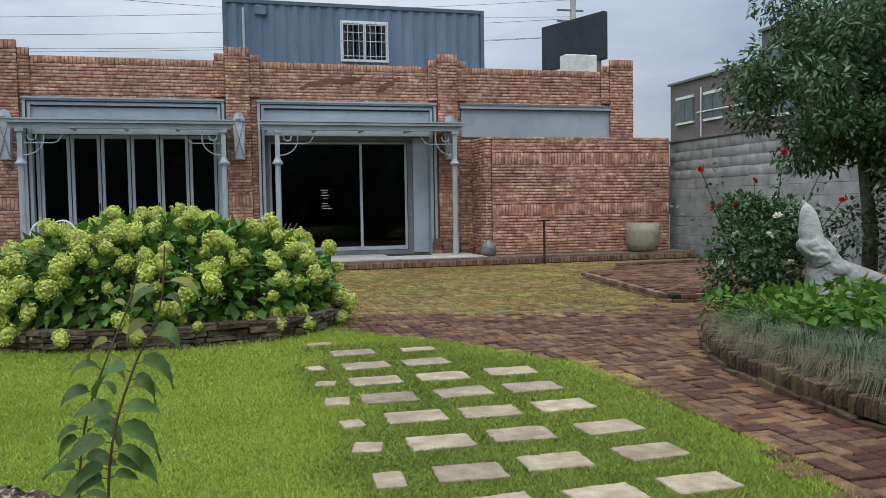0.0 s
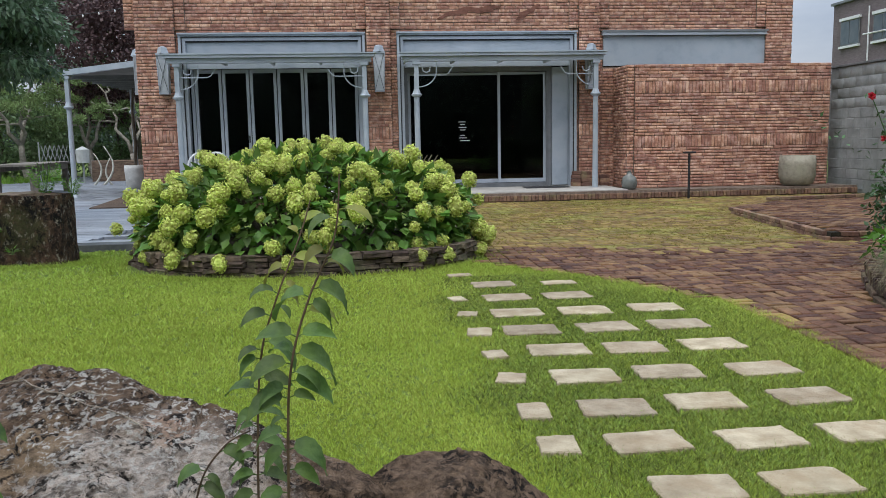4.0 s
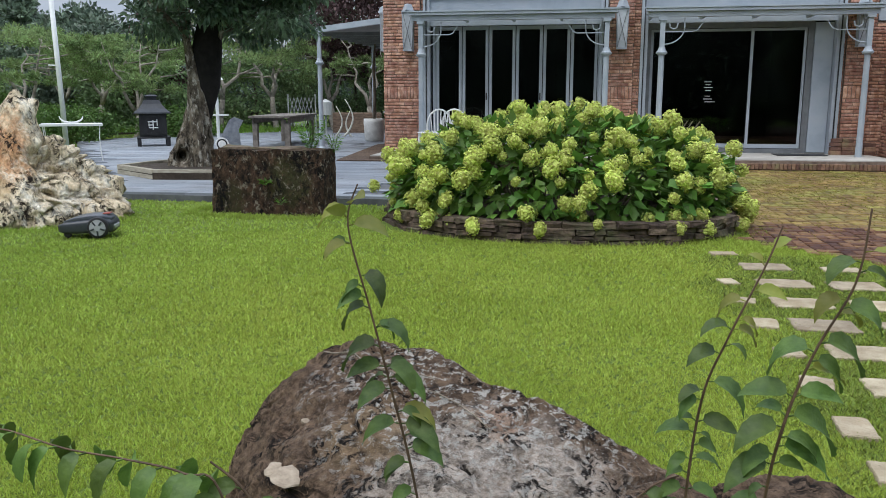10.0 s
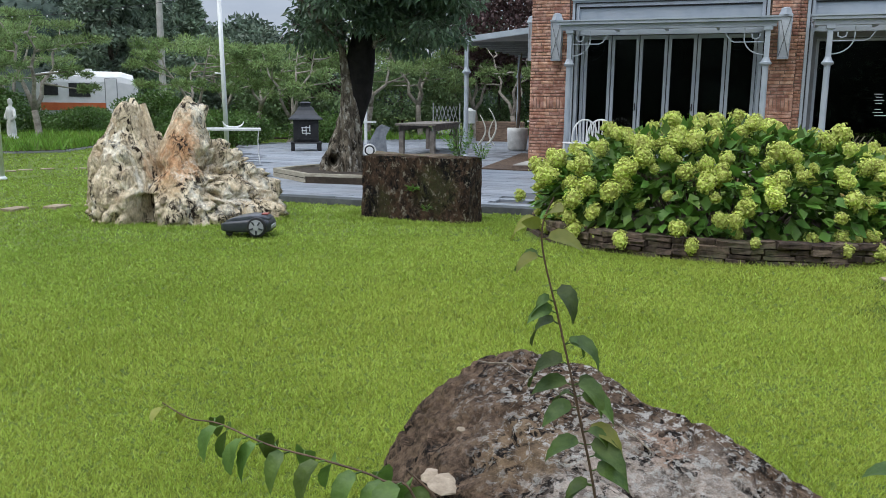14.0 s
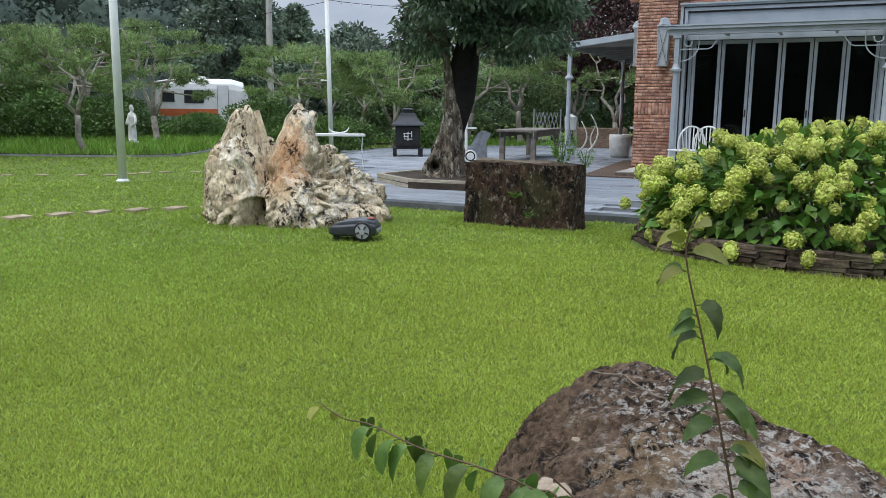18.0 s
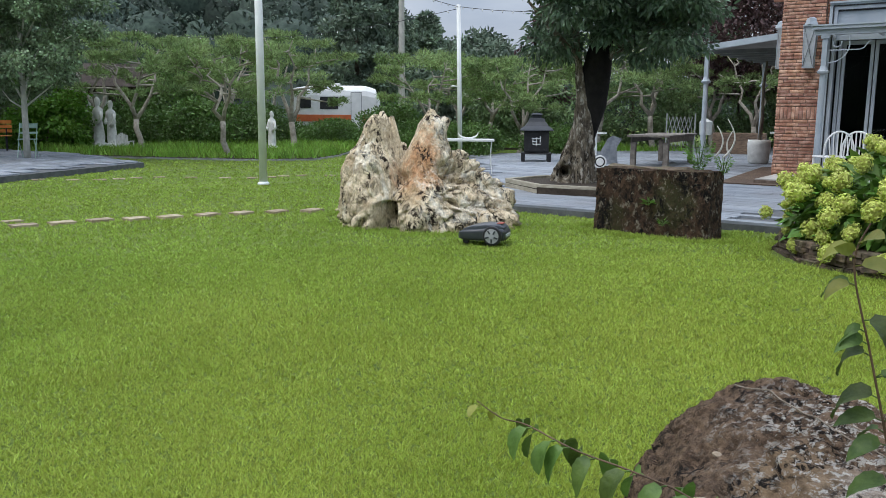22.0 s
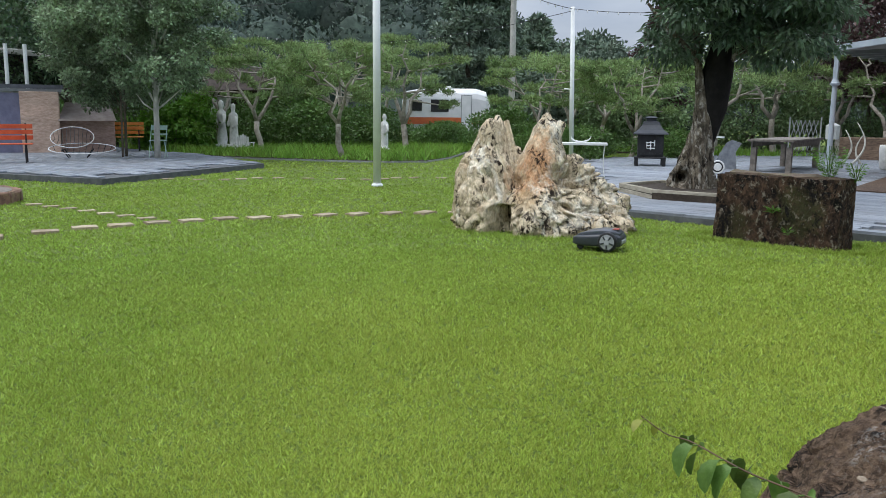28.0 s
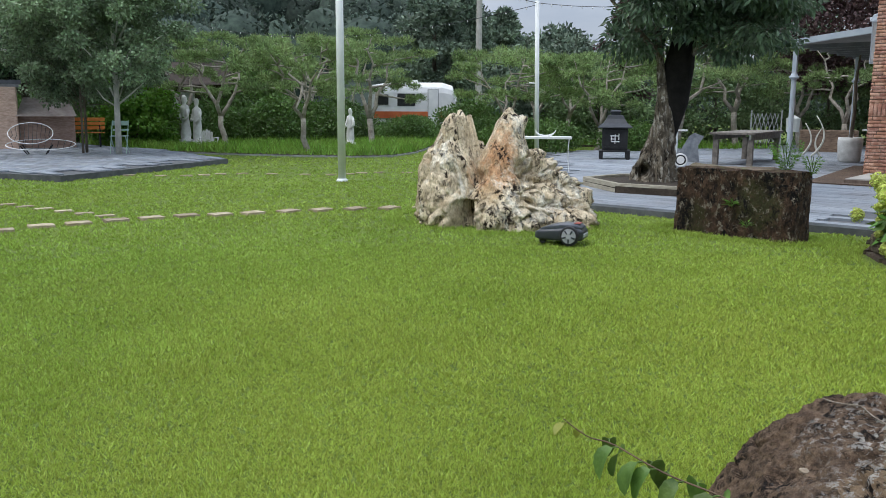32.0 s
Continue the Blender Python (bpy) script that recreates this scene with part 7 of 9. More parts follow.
part("crosspiece", box(bmesh.new(), -0.11, 0.11, -0.05, 0.05, 0.842, 0.88, 0.004), BLACK, tap)
rub = thing("rubble_footing", "rough dark stones at the foot of the door pillar", "stone", (4.55, 16.62, 0.18))
q = random.Random(2)
for k in range(14):
    b = bmesh.new()
    box(b, -0.10, 0.10, -0.05, 0.05, 0, 0.075, 0.012)
    for v in b.verts:
        v.co += Vector((q.uniform(-1, 1), q.uniform(-1, 1), q.uniform(-1, 1))) * 0.008
    ob = part("stone", b, BRICK_DARK, rub)
    ob.matrix_local = pose(-0.22 + 0.20 * (k % 4) + q.uniform(-0.02, 0.02), -0.02, 0.078 * (k // 4), 0, 0, q.uniform(-4, 4))

# ---- grey neighbour building ----
gb = thing("grey_building", "grey brick two-storey building with white window lintels", "building", (20, 0, 0))
GREYB = mat("grey_brown_brick", (0.14, 0.112, 0.118), (0.205, 0.165, 0.168), 0.9, 5, 0.3, 25, coarse=0.12, stretch=(1, 1, 4))
part("wall", box(bmesh.new(), 0, 9, 27.1, 33.7, 0, 6.5), GREYB, gb)
part("tall_wall", box(bmesh.new(), -0.02, 9, 12, 27.095, 0, 7.6), GREYB, gb)
part("roof_edge", box(box(bmesh.new(), -0.1, 9.1, 27.1, 33.8, 6.505, 6.6), -0.12, 9.1, 11.9, 27.2, 7.605, 7.7), STEEL_DARK, gb)
for y0, y1, z0, z1 in ((31.75, 33.05, 4.75, 5.75), (29.6, 30.85, 4.72, 5.72), (27.45, 28.7, 4.68, 5.68), (31.75, 33.05, 2.6, 3.85), (29.6, 30.85, 2.6, 3.85), (25.2, 26.5, 6.0, 6.85), (25.2, 26.5, 4.4, 5.4), (22.5, 23.8, 6.0, 6.85)):
    w = part("window", box(bmesh.new(), -0.06, -0.025, y0, y1, z0, z1), STEEL_DARK, gb)
    part("pane", box(box(bmesh.new(), -0.075, -0.062, y0 + 0.05, (y0 + y1) / 2 - 0.03, z0 + 0.05, z1 - 0.05), -0.075, -0.062, (y0 + y1) / 2 + 0.03, y1 - 0.05, z0 + 0.05, z1 - 0.05), mat("reflecting_pane", (0.10, 0.13, 0.15), (0.16, 0.19, 0.21), 0.15, 2, 0), w)
    part("lintel", box(bmesh.new(), -0.11, -0.022, y0 - 0.05, y1 + 0.05, z1 + 0.01, z1 + 0.13), WHITE_PAINT, w)
    part("sill", box(bmesh.new(), -0.11, -0.022, y0 - 0.05, y1 + 0.05, z0 - 0.10, z0 - 0.01), WHITE_PAINT, w)
part("gas_pipe", tube(bmesh.new(), [(-0.12, 31.05, 2), (-0.12, 31.05, 6.1)], 0.03, 6), WHITE_PAINT, gb)
part("gas_pipe", tube(bmesh.new(), [(-0.12, 31.4, 5.05), (-0.12, 27.4, 5.0)], 0.03, 6), WHITE_PAINT, gb)

# ---- side canopy of the court ----
sc = thing("side_canopy", "pale grey steel canopy beside the building over the court", "canopy", (0, 0, 0))
b = bmesh.new()
for (x, y, z), (x2, y2, z2) in (((-6.25, 18.1, 2.66), (-4.45, 17.5, 2.80)),):
    d = Vector((x2 - x, y2 - y, z2 - z))
    n = Vector((-d.y, d.x, 0)).normalized() * 0.05
    vs_ = [b.verts.new(Vector(p) + o) for p in ((x, y, z), (x2, y2, z2)) for o in (-n, n, -n + Vector((0, 0, 0.12)), n + Vector((0, 0, 0.12)))]
    for fq in ((0, 1, 3, 2), (4, 6, 7, 5), (0, 4, 5, 1), (2, 3, 7, 6), (0, 2, 6, 4), (1, 5, 7, 3)):
        b.faces.new([vs_[i] for i in fq])
part("front_beam", b, STEEL_LIGHT, sc)
b = bmesh.new()
vs_ = [b.verts.new(p) for p in ((-6.3, 18.15, 2.74), (-4.45, 17.55, 2.90), (-4.45, 24, 2.90), (-6.3, 24, 2.74))]
b.faces.new(vs_)
bmesh.ops.solidify(b, geom=b.faces[:], thickness=0.04)
part("roof_sheet", b, mat("dull_roof_sheet", (0.15, 0.15, 0.145), (0.22, 0.22, 0.21), 0.7, 3, 0.1), sc)
for k in range(8):
    part("rafter", box(bmesh.new(), -6.25, -4.5, 18.5 + 0.7 * k, 18.56 + 0.7 * k, 2.62, 2.70), STEEL_DARK, sc)
canopy_post(sc, -6.2, 18.1, 0.09, 2.655, -1, False)
canopy_post(sc, -6.05, 22.4, 0.09, 2.72, -1, False)

# ---- court furniture ----
WOODG = mat("weathered_grey_wood", (0.13, 0.115, 0.10), (0.24, 0.215, 0.185), 0.85, 10, 0.4, 60, stretch=(1, 1, 1), var=0.15)


def long_table(at, turn, L, W, H):
    t = thing("garden_table", "long weathered grey wooden table on square legs", "table", at, turn)
    n = 6
    for k in range(n):
        part("board", box(bmesh.new(), -L / 2, L / 2, -W / 2 + k * W / n + 0.004, -W / 2 + (k + 1) * W / n - 0.004, H - 0.05, H, 0.004), WOODG, t)
    for y in (-W / 2 + 0.06, W / 2 - 0.10):
        part("apron", box(bmesh.new(), -L / 2 + 0.1, L / 2 - 0.1, y, y + 0.04, H - 0.17, H - 0.052), WOODG, t)
    for x in (-L / 2 + 0.12, L / 2 - 0.24):
        for y in (-W / 2 + 0.06, W / 2 - 0.18):
            part("leg", box(bmesh.new(), x, x + 0.12, y, y + 0.12, 0, H - 0.172, 0.006), WOODG, t)
    return t


long_table((-7.70, 19.85, 0.09), 97, 3.15, 1.0, 0.74)

fp = thing("fire_lantern", "black iron lantern-shaped garden stove with a pagoda roof", "garden stove", (-10.7, 18.8, 0.09), 30)
fp.scale = (0.92, 0.92, 0.95)
part("body", box(bmesh.new(), -0.34, 0.34, -0.34, 0.34, 0.24, 0.82, 0.01), BLACK, fp)
for s in (-1, 1):
    for s2 in (-1, 1):
        part("leg", box(bmesh.new(), s * 0.36 - 0.05, s * 0.36 + 0.05, s2 * 0.36 - 0.05, s2 * 0.36 + 0.05, 0, 0.2, 0.008), BLACK, fp)
part("base", box(bmesh.new(), -0.42, 0.42, -0.42, 0.42, 0.2, 0.238, 0.008), BLACK, fp)
part("roof", lathe(bmesh.new(), [(0.46, 0.0), (0.45, 0.03), (0.33, 0.12), (0.24, 0.24), (0.2, 0.33), (0.13, 0.34), (0.13, 0.42), (0.17, 0.43), (0.09, 0.47)], 4, (0, 0, 0.825), square=True), mat("grey_black_iron", (0.02, 0.024, 0.03), (0.035, 0.04, 0.05), 0.45, 6, 0.1), fp)
for y in (-0.355, 0.355):
    part("grille_bar", box(bmesh.new(), -0.30, 0.30, y - 0.01, y + 0.01, 0.30, 0.34), BLACK, fp)
    fr = part("grille_bar", box(bmesh.new(), -0.30, 0.30, y - 0.01, y + 0.01, 0.74, 0.78), BLACK, fp)
    b = bmesh.new()
    for pts_ in (((-0.13, 0.62), (0.10, 0.62)), ((-0.10, 0.62), (-0.10, 0.47), (0.12, 0.47)), ((0.0, 0.66), (0.0, 0.42)), ((0.1, 0.68), (0.1, 0.52)), ((-0.12, 0.54), (0.02, 0.54))):
        tube(b, [(x, y - 0.016, z) for x, z in pts_], 0.014, 5)
    part("emblem", b, WHITE_PAINT, fr, "pale metal emblem")

wp = thing("planter_pot", "tall white patterned planter with a small bare tree", "planter", (-5.87, 21.65, 0.09))
wp.scale = (1.05, 1.05, 1.2)
part("pot", lathe(bmesh.new(), [(0.20, 0), (0.24, 0.05), (0.27, 0.42), (0.26, 0.5), (0.23, 0.5), (0.22, 0.44)], 22), WHITE, wp, smooth=True)
part("trunk", tube(bmesh.new(), [(0, 0, 0.5), (0.03, 0, 1.0), (0.0, 0, 1.6), (0.06, 0, 2.2)], [0.045, 0.04, 0.035, 0.02], 8), BARK, wp)

# grey fin-shaped hood, a dial and a light table on the court
lid = thing("metal_scoop", "grey metal hood leaning beside the tree bed", "metal hood", (-8.75, 18.85, 0.09), 25)
b = bmesh.new()
prof = [(-0.28, 0.0, 0.0), (0.26, 0.0, 0.0), (0.22, 0.0, 0.40), (0.34, 0.0, 0.62), (0.12, 0.0, 0.70), (0.0, 0.0, 0.62), (-0.14, 0.0, 0.36)]
vs_ = [b.verts.new(p) for p in prof]
b.faces.new(vs_)
bmesh.ops.solidify(b, geom=b.faces[:], thickness=0.16)
bmesh.ops.bevel(b, geom=b.edges[:], offset=0.02, segments=2, affect="EDGES")
part("hood", b, mat("brushed_grey_metal", (0.25, 0.27, 0.30), (0.42, 0.44, 0.47), 0.5, 8, 0.1), lid)
ck = thing("round_dial", "small round white dial with a dark rim", "dial", (-8.2, 17.2, 0.09), 25)
part("rim", tube(bmesh.new(), [(0.13 * math.cos(a), -0.02, 0.148 + 0.13 * math.sin(a)) for a in [2 * math.pi * k / 28 for k in range(29)]], 0.017, 7, cap=False), WHITE, ck)
for nm, prof, m_ in (("face", [(0.125, 0.0), (0.125, 0.02)], BLACK), ("hub", [(0.085, 0.021), (0.08, 0.032)], WHITE)):
    b = lathe(bmesh.new(), prof, 28)
    bmesh.ops.transform(b, matrix=pose(0, 0, 0.148, 90, 0, 0), verts=b.verts)
    part(nm, b, m_, ck)

bench = thing("white_table", "light white metal table with thin curved legs on the court", "table", (-9.70, 14.06, 0.09), 32)
for k in range(4):
    part("slat", box(bmesh.new(), -0.52, 0.52, -0.24 + k * 0.12, -0.13 + k * 0.12, 0.67, 0.69, 0.003), WHITE_PAINT, bench)
part("edge_rail", box(bmesh.new(), -0.53, 0.53, -0.262, -0.245, 0.645, 0.69, 0.003), WHITE_PAINT, bench)
for x in (-0.48, 0.48):
    for y in (-0.22, 0.20):
        part("leg", tube(bmesh.new(), [(x, y, 0.67), (x * 0.96, y, 0.45), (x * 0.97, y, 0.2), (x * 1.02, y * 1.1, 0)], 0.009, 6), WHITE_PAINT, bench)
arc = thing("curved_bowl", "shallow white curved bowl on the white table", "bowl", (-9.70, 14.06, 0.782), 32)
part("shell", tube(bmesh.new(), [(0.20 * math.cos(a), 0.0, 0.13 - 0.12 * math.sin(a)) for a in [math.pi * k / 12 for k in range(13)]], [0.006 + 0.014 * math.sin(math.pi * k / 12) for k in range(13)], 8), WHITE_PAINT, arc)


def white_chair(at, turn, label):
    t = thing("garden_chair", label, "chair", at, turn, group="white garden chairs")
    part("seat", box(bmesh.new(), -0.24, 0.24, -0.24, 0.24, 0.40, 0.425, 0.01), WHITE_PAINT, t)
    for x in (-0.21, 0.21):
        for y in (-0.21, 0.21):
            part("leg", tube(bmesh.new(), [(x, y, 0.40), (x * 1.08, y * 1.08, 0)], 0.018, 6), WHITE_PAINT, t)
    arc = [(0.25 * math.cos(a), 0.24, 0.55 + 0.30 * math.sin(a)) for a in [math.pi * k / 12 for k in range(13)]]
    part("back_rim", tube(bmesh.new(), [(0.25, 0.24, 0.42)] + arc + [(-0.25, 0.24, 0.42)], 0.016, 6), WHITE_PAINT, t)
    for k in range(6):
        x = -0.18 + k * 0.072
        part("back_slat", tube(bmesh.new(), [(x * 0.8, 0.235, 0.42), (x, 0.24, 0.55 + 0.30 * math.sqrt(max(0, 1 - (x / 0.25) ** 2)))], 0.012, 5), WHITE_PAINT, t)


white_chair((-2.72, 15.75, 0.18), 170, "white plastic garden chair before the folding door")
white_chair((-3.15, 15.5, 0.18), 215, "white plastic garden chair before the folding door")


def path_lamp(at, h, label):
    t = thing("path_lamp", label, "lamp", at, group="garden lamp posts")
    part("post", tube(bmesh.new(), [(0, 0, 0), (0, 0, h - 0.45)], 0.05, 8), POLE_GREY, t)
    part("bracket", box(bmesh.new(), -0.32, 0.32, -0.06, 0.06, h * 0.38, h * 0.38 + 0.05), POLE_GREY, t)
    part("lantern", lathe(bmesh.new(), [(0.06, 0), (0.12, 0.02), (0.15, 0.28), (0.14, 0.30)], 6, (0, 0, h - 0.45)), WHITE, t)
    part("cap", lathe(bmesh.new(), [(0.24, 0), (0.22, 0.03), (0.08, 0.12), (0.02, 0.18)], 6, (0, 0, h - 0.148)), POLE_GREY, t)


path_lamp((-10.9, 22.9, 0), 1.9, "grey garden lamp post with a shelf bracket")
path_lamp((-5.75, 23.6, 0.09), 1.9, "grey garden lamp post near the canopy")
lat = thing("lattice_screen", "white lattice garden screens with a plaque", "lattice", (-9.2, 25.6, 0.05), 20)
b = bmesh.new()
GREYL = mat("dull_grey_wood", (0.22, 0.24, 0.23), (0.32, 0.34, 0.33), 0.8, 6, 0.2)
for k in range(6):
    for s in (-1, 1):
        x = -0.42 + k * 0.12 + (0.12 if s < 0 else 0)
        tube(b, [(x, 0, 0.3), (x + s * 0.12, 0, 0.75), (x, 0, 1.2)], 0.014, 4)
part("lattice", b, GREYL, lat)
for x in (-0.5, 0.36):
    part("post", box(bmesh.new(), x, x + 0.04, -0.02, 0.02, 0, 1.3), GREYL, lat)
part("plaque", lathe(bmesh.new(), [(0.18, 0), (0.2, 0.4), (0.02, 0.5)], 12, (0.7, -0.1, 0.65)), mat("pale_plaque", (0.4, 0.42, 0.4), (0.5, 0.52, 0.5), 0.8, 6, 0.1), lat)
part("plaque_post", tube(bmesh.new(), [(0.7, -0.1, -0.05), (0.7, -0.1, 0.65)], 0.03, 6), GREYL, lat)
br = thing("driftwood", "pale bent driftwood sculpture by the court", "driftwood", (-7.6, 24.0, 0.05))
for k, (x, bow, top_) in enumerate(((-0.1, 0.30, 0.95), (0.15, 0.38, 1.15), (0.42, -0.22, 0.8))):
    part("branch", tube(bmesh.new(), [(x + bow * math.sin(math.pi * u * 0.9) * (1 - 0.3 * u), 0.05 * k, top_ * u) for u in [j / 8 for j in range(9)]], [0.036 - 0.003 * j for j in range(9)], 7), BARK_PALE, br, smooth=True)
bw = thing("brick_planter", "low rough brick planter wall behind the court", "planter", (-7.8, 27.0, 0), 10)
part("wall", box(bmesh.new(), -0.8, 0.8, -0.3, 0.3, 0, 0.75, 0.03), mat("rough_planter_brick", (0.11, 0.075, 0.055), (0.24, 0.17, 0.12), 0.9, 7, 0.6, 20, stretch=(1, 1, 4)), bw)

# ---- poles and cables ----


def light_pole(at, h, r0, label, lean=0.0):
    t = thing("steel_pole", label, "pole", at)
    part("shaft", tube(bmesh.new(), [(0, 0, -0.02), (lean, 0, h)], [r0, r0 * 0.9], 14), POLE_GREY, t, smooth=True)
    part("base_collar", lathe(bmesh.new(), [(r0 * 1.5, 0), (r0 * 1.5, 0.02), (r0 * 1.1, 0.05)], 14), POLE_GREY, t)
    return t


light_pole((-11.62, 10.27, 0), 5.0, 0.072, "tall pale grey steel pole standing in the lawn")
p2 = light_pole((-12.75, 18.35, 0.05), 4.05, 0.062, "pale grey steel pole carrying string lights", -0.10)
part("arm", tube(bmesh.new(), [(-0.06, 0, 1.95), (-0.36, 0.1, 1.97)], 0.018, 6), POLE_GREY, p2)
up = thing("utility_pole", "tall concrete utility pole", "utility pole", (-28.8, 36.5, 0))
part("shaft", tube(bmesh.new(), [(0, 0, -0.1), (0, 0, 13)], [0.19, 0.13], 12), mat("pale_concrete", (0.36, 0.35, 0.32), (0.46, 0.45, 0.42), 0.9, 4, 0.2), up)
up2 = thing("utility_pole", "concrete utility pole with crossarms behind the building", "utility pole", (18.9, 42, 0))
part("shaft", tube(bmesh.new(), [(0, 0, -0.1), (0, 0, 13.5)], [0.2, 0.15], 12), MATS["pale_concrete"], up2)
for k, z in enumerate((10.6, 11.2, 11.8)):
    part("crossarm", box(bmesh.new(), -0.95, 0.6, -0.05, 0.05, z, z + 0.09), STEEL_DARK, up2)


def wire(a, c, sag, r0, label, bulbs=0):
    t = thing("overhead_wire" if not bulbs else "string_lights", label, "wire" if not bulbs else "string lights", a)
    d = Vector(c) - Vector(a)
    pts_ = [d * s + Vector((0, 0, -sag * 4 * s * (1 - s))) for s in [k / 16 for k in range(17)]]
    part("cable", tube(bmesh.new(), pts_, r0, 5), BLACK, t)
    for k in range(bulbs):
        s = (k + 0.5) / bulbs
        p = d * s + Vector((0, 0, -sag * 4 * s * (1 - s)))
        part("bulb", lathe(bmesh.new(), [(0.008, 0), (0.018, -0.02), (0.018, -0.04), (0.006, -0.055)], 6, p), WHITE_PAINT, t)


wire((-12.85, 18.35, 4.05), (-4.4, 17.2, 3.95), 0.35, 0.008, "string of small white bulbs from pole to roof", 26)
wire((-11.62, 10.27, 5.0), (-12.85, 18.35, 4.05), 0.3, 0.008, "string of small white bulbs between the poles", 20)
wire((-12.85, 18.35, 4.0), (-30, 20, 4.6), 0.6, 0.008, "string of small white bulbs over the garden", 24)
for k, (z, y) in enumerate(((12.2, 41), (11.4, 42), (10.6, 43), (10.9, 44.5))):
    wire((18.8, y, z), (-40, y + 6, z - 1.5 + 0.3 * k), 0.8, 0.010, "dark overhead power cable behind the building")
wire((-28.8, 36.5, 12.2), (18.8, 42, 11.5), 1.2, 0.010, "dark overhead power cable behind the building")
wire((-28.8, 36.5, 9.5), (-75, 20, 11.0), 1.0, 0.02, "dark overhead power cable across the hillside")
wire((-28.8, 36.5, 8.9), (-75, 24, 9.5), 1.0, 0.02, "dark overhead power cable across the hillside")

# ---- caravan ----
cv = thing("caravan", "white caravan with an orange stripe parked behind the pines", "caravan", (-27.35, 29.5, 0.0), 42)
cv.scale = (0.76, 0.95, 0.95)
b = loft(bmesh.new(), [(-2.75, 0.95, 0.75, 2.1), (-2.6, 1.08, 0.55, 2.55), (-1.5, 1.1, 0.5, 2.7), (1.8, 1.1, 0.5, 2.7), (2.45, 1.08, 0.5, 2.55), (2.7, 1.0, 0.7, 2.0)])
part("body", b, WHITE_PAINT, cv, smooth=False)
part("stripe", box(bmesh.new(), -2.4, 2.45, -1.118, -1.103, 0.95, 1.28), mat("orange_stripe", (0.50, 0.11, 0.035), (0.58, 0.15, 0.05), 0.5, 4, 0), cv, "orange stripe")
part("window", box(bmesh.new(), -0.95, 0.15, -1.13, -1.105, 1.55, 2.15, 0.01), BLACK, cv)
part("door", box(bmesh.new(), 0.95, 1.55, -1.125, -1.105, 0.6, 2.35, 0.008), WHITE_PAINT, cv)
# Dark strips trace the outline of the door.
part("door_seal", box(box(box(bmesh.new(), 0.92, 0.945, -1.13, -1.105, 0.6, 2.38), 1.555, 1.58, -1.13, -1.105, 0.6, 2.38), 0.945, 1.555, -1.13, -1.105, 2.355, 2.38), STEEL_DARK, cv)
part("window", box(bmesh.new(), -2.3, -1.5, -1.13, -1.105, 1.6, 2.1, 0.01), BLACK, cv)
part("roof_vent", box(bmesh.new(), -0.4, 0.3, -0.3, 0.3, 2.7, 2.82, 0.02), WHITE, cv)
for s in (-1, 1):
    w = lathe(bmesh.new(), [(0.2, 0), (0.31, 0.02), (0.31, 0.18), (0.2, 0.2)], 18)
    bmesh.ops.transform(w, matrix=pose(0, s * 0.8 - 0.1, 0.31, -90, 0, 0), verts=w.verts)
    part("wheel", w, BLACK, cv)

# ---- statues ----


def figure(name, at, h, label, seed, turn=0):
    """A plain standing stone figure on a plinth, one mesh."""
    b = bmesh.new()
    prof = [(0.20, 0), (0.20, 0.10), (0.15, 0.11), (0.17, 0.2), (0.14, 0.45), (0.12, 0.55), (0.16, 0.68), (0.15, 0.76), (0.06, 0.81), (0.065, 0.84), (0.085, 0.90), (0.07, 0.97), (0.02, 1.0)]
    lathe(b, [(r_ * h * 0.62 if k > 1 else r_ * h * 0.7, z * h) for k, (r_, z) in enumerate(prof)], 18)
    tube(b, [(0.10 * h, 0, 0.72 * h), (0.15 * h, -0.03 * h, 0.56 * h), (0.08 * h, -0.09 * h, 0.46 * h)], 0.035 * h, 8)
    tube(b, [(-0.10 * h, 0, 0.72 * h), (-0.14 * h, -0.02 * h, 0.58 * h), (-0.06 * h, -0.1 * h, 0.52 * h)], 0.035 * h, 8)
    for v in b.verts:
        if v.co.z > 0.12 * h:
            v.co += Vector(noise.noise_vector(v.co * 6 / h + Vector((seed, 0, 0)))) * 0.02 * h
    ob = part(name, b, mat("white_marble", (0.66, 0.66, 0.64), (0.82, 0.82, 0.80), 0.7, 8, 0.3, stain=(0.5, 0.5, 0.47), stain_scale=5, stain_amount=0.4), smooth=True)
    ob.matrix_world = pose(*at, 0, 0, turn)
    tagged(ob, label, "statue")


figure("garden_statue", (-20.2, 18.6, 0.1), 1.25, "white standing garden statue in the planting bed", 1)
figure("garden_statue", (-25.2, 15.7, 0.1), 1.65, "large white statue group under the pines", 2)
figure("garden_statue", (-24.8, 15.9, 0.1), 1.55, "large white statue group under the pines", 5)
ad = thing("slatted_chair", "white wooden slatted armchair by the statues", "chair", (-23.7, 15.6, 0.05), 215)
ad.scale = (0.75, 0.75, 0.6)
for k in range(5):
    part("back_slat", box(bmesh.new(), -0.26 + k * 0.105, -0.17 + k * 0.105, 0.25, 0.28, 0.25, 0.85 + 0.06 * (2 - abs(k - 2)), 0.004), WHITE_PAINT, ad)
part("seat", box(bmesh.new(), -0.28, 0.28, -0.3, 0.25, 0.28, 0.31, 0.004), WHITE_PAINT, ad)
for x in (-0.32, 0.29):
    part("arm", box(bmesh.new(), x, x + 0.09, -0.35, 0.28, 0.5, 0.53, 0.004), WHITE_PAINT, ad)
    for y in (-0.32, 0.2):
        part("leg", box(bmesh.new(), x + 0.02, x + 0.07, y, y + 0.05, 0, 0.5), WHITE_PAINT, ad)

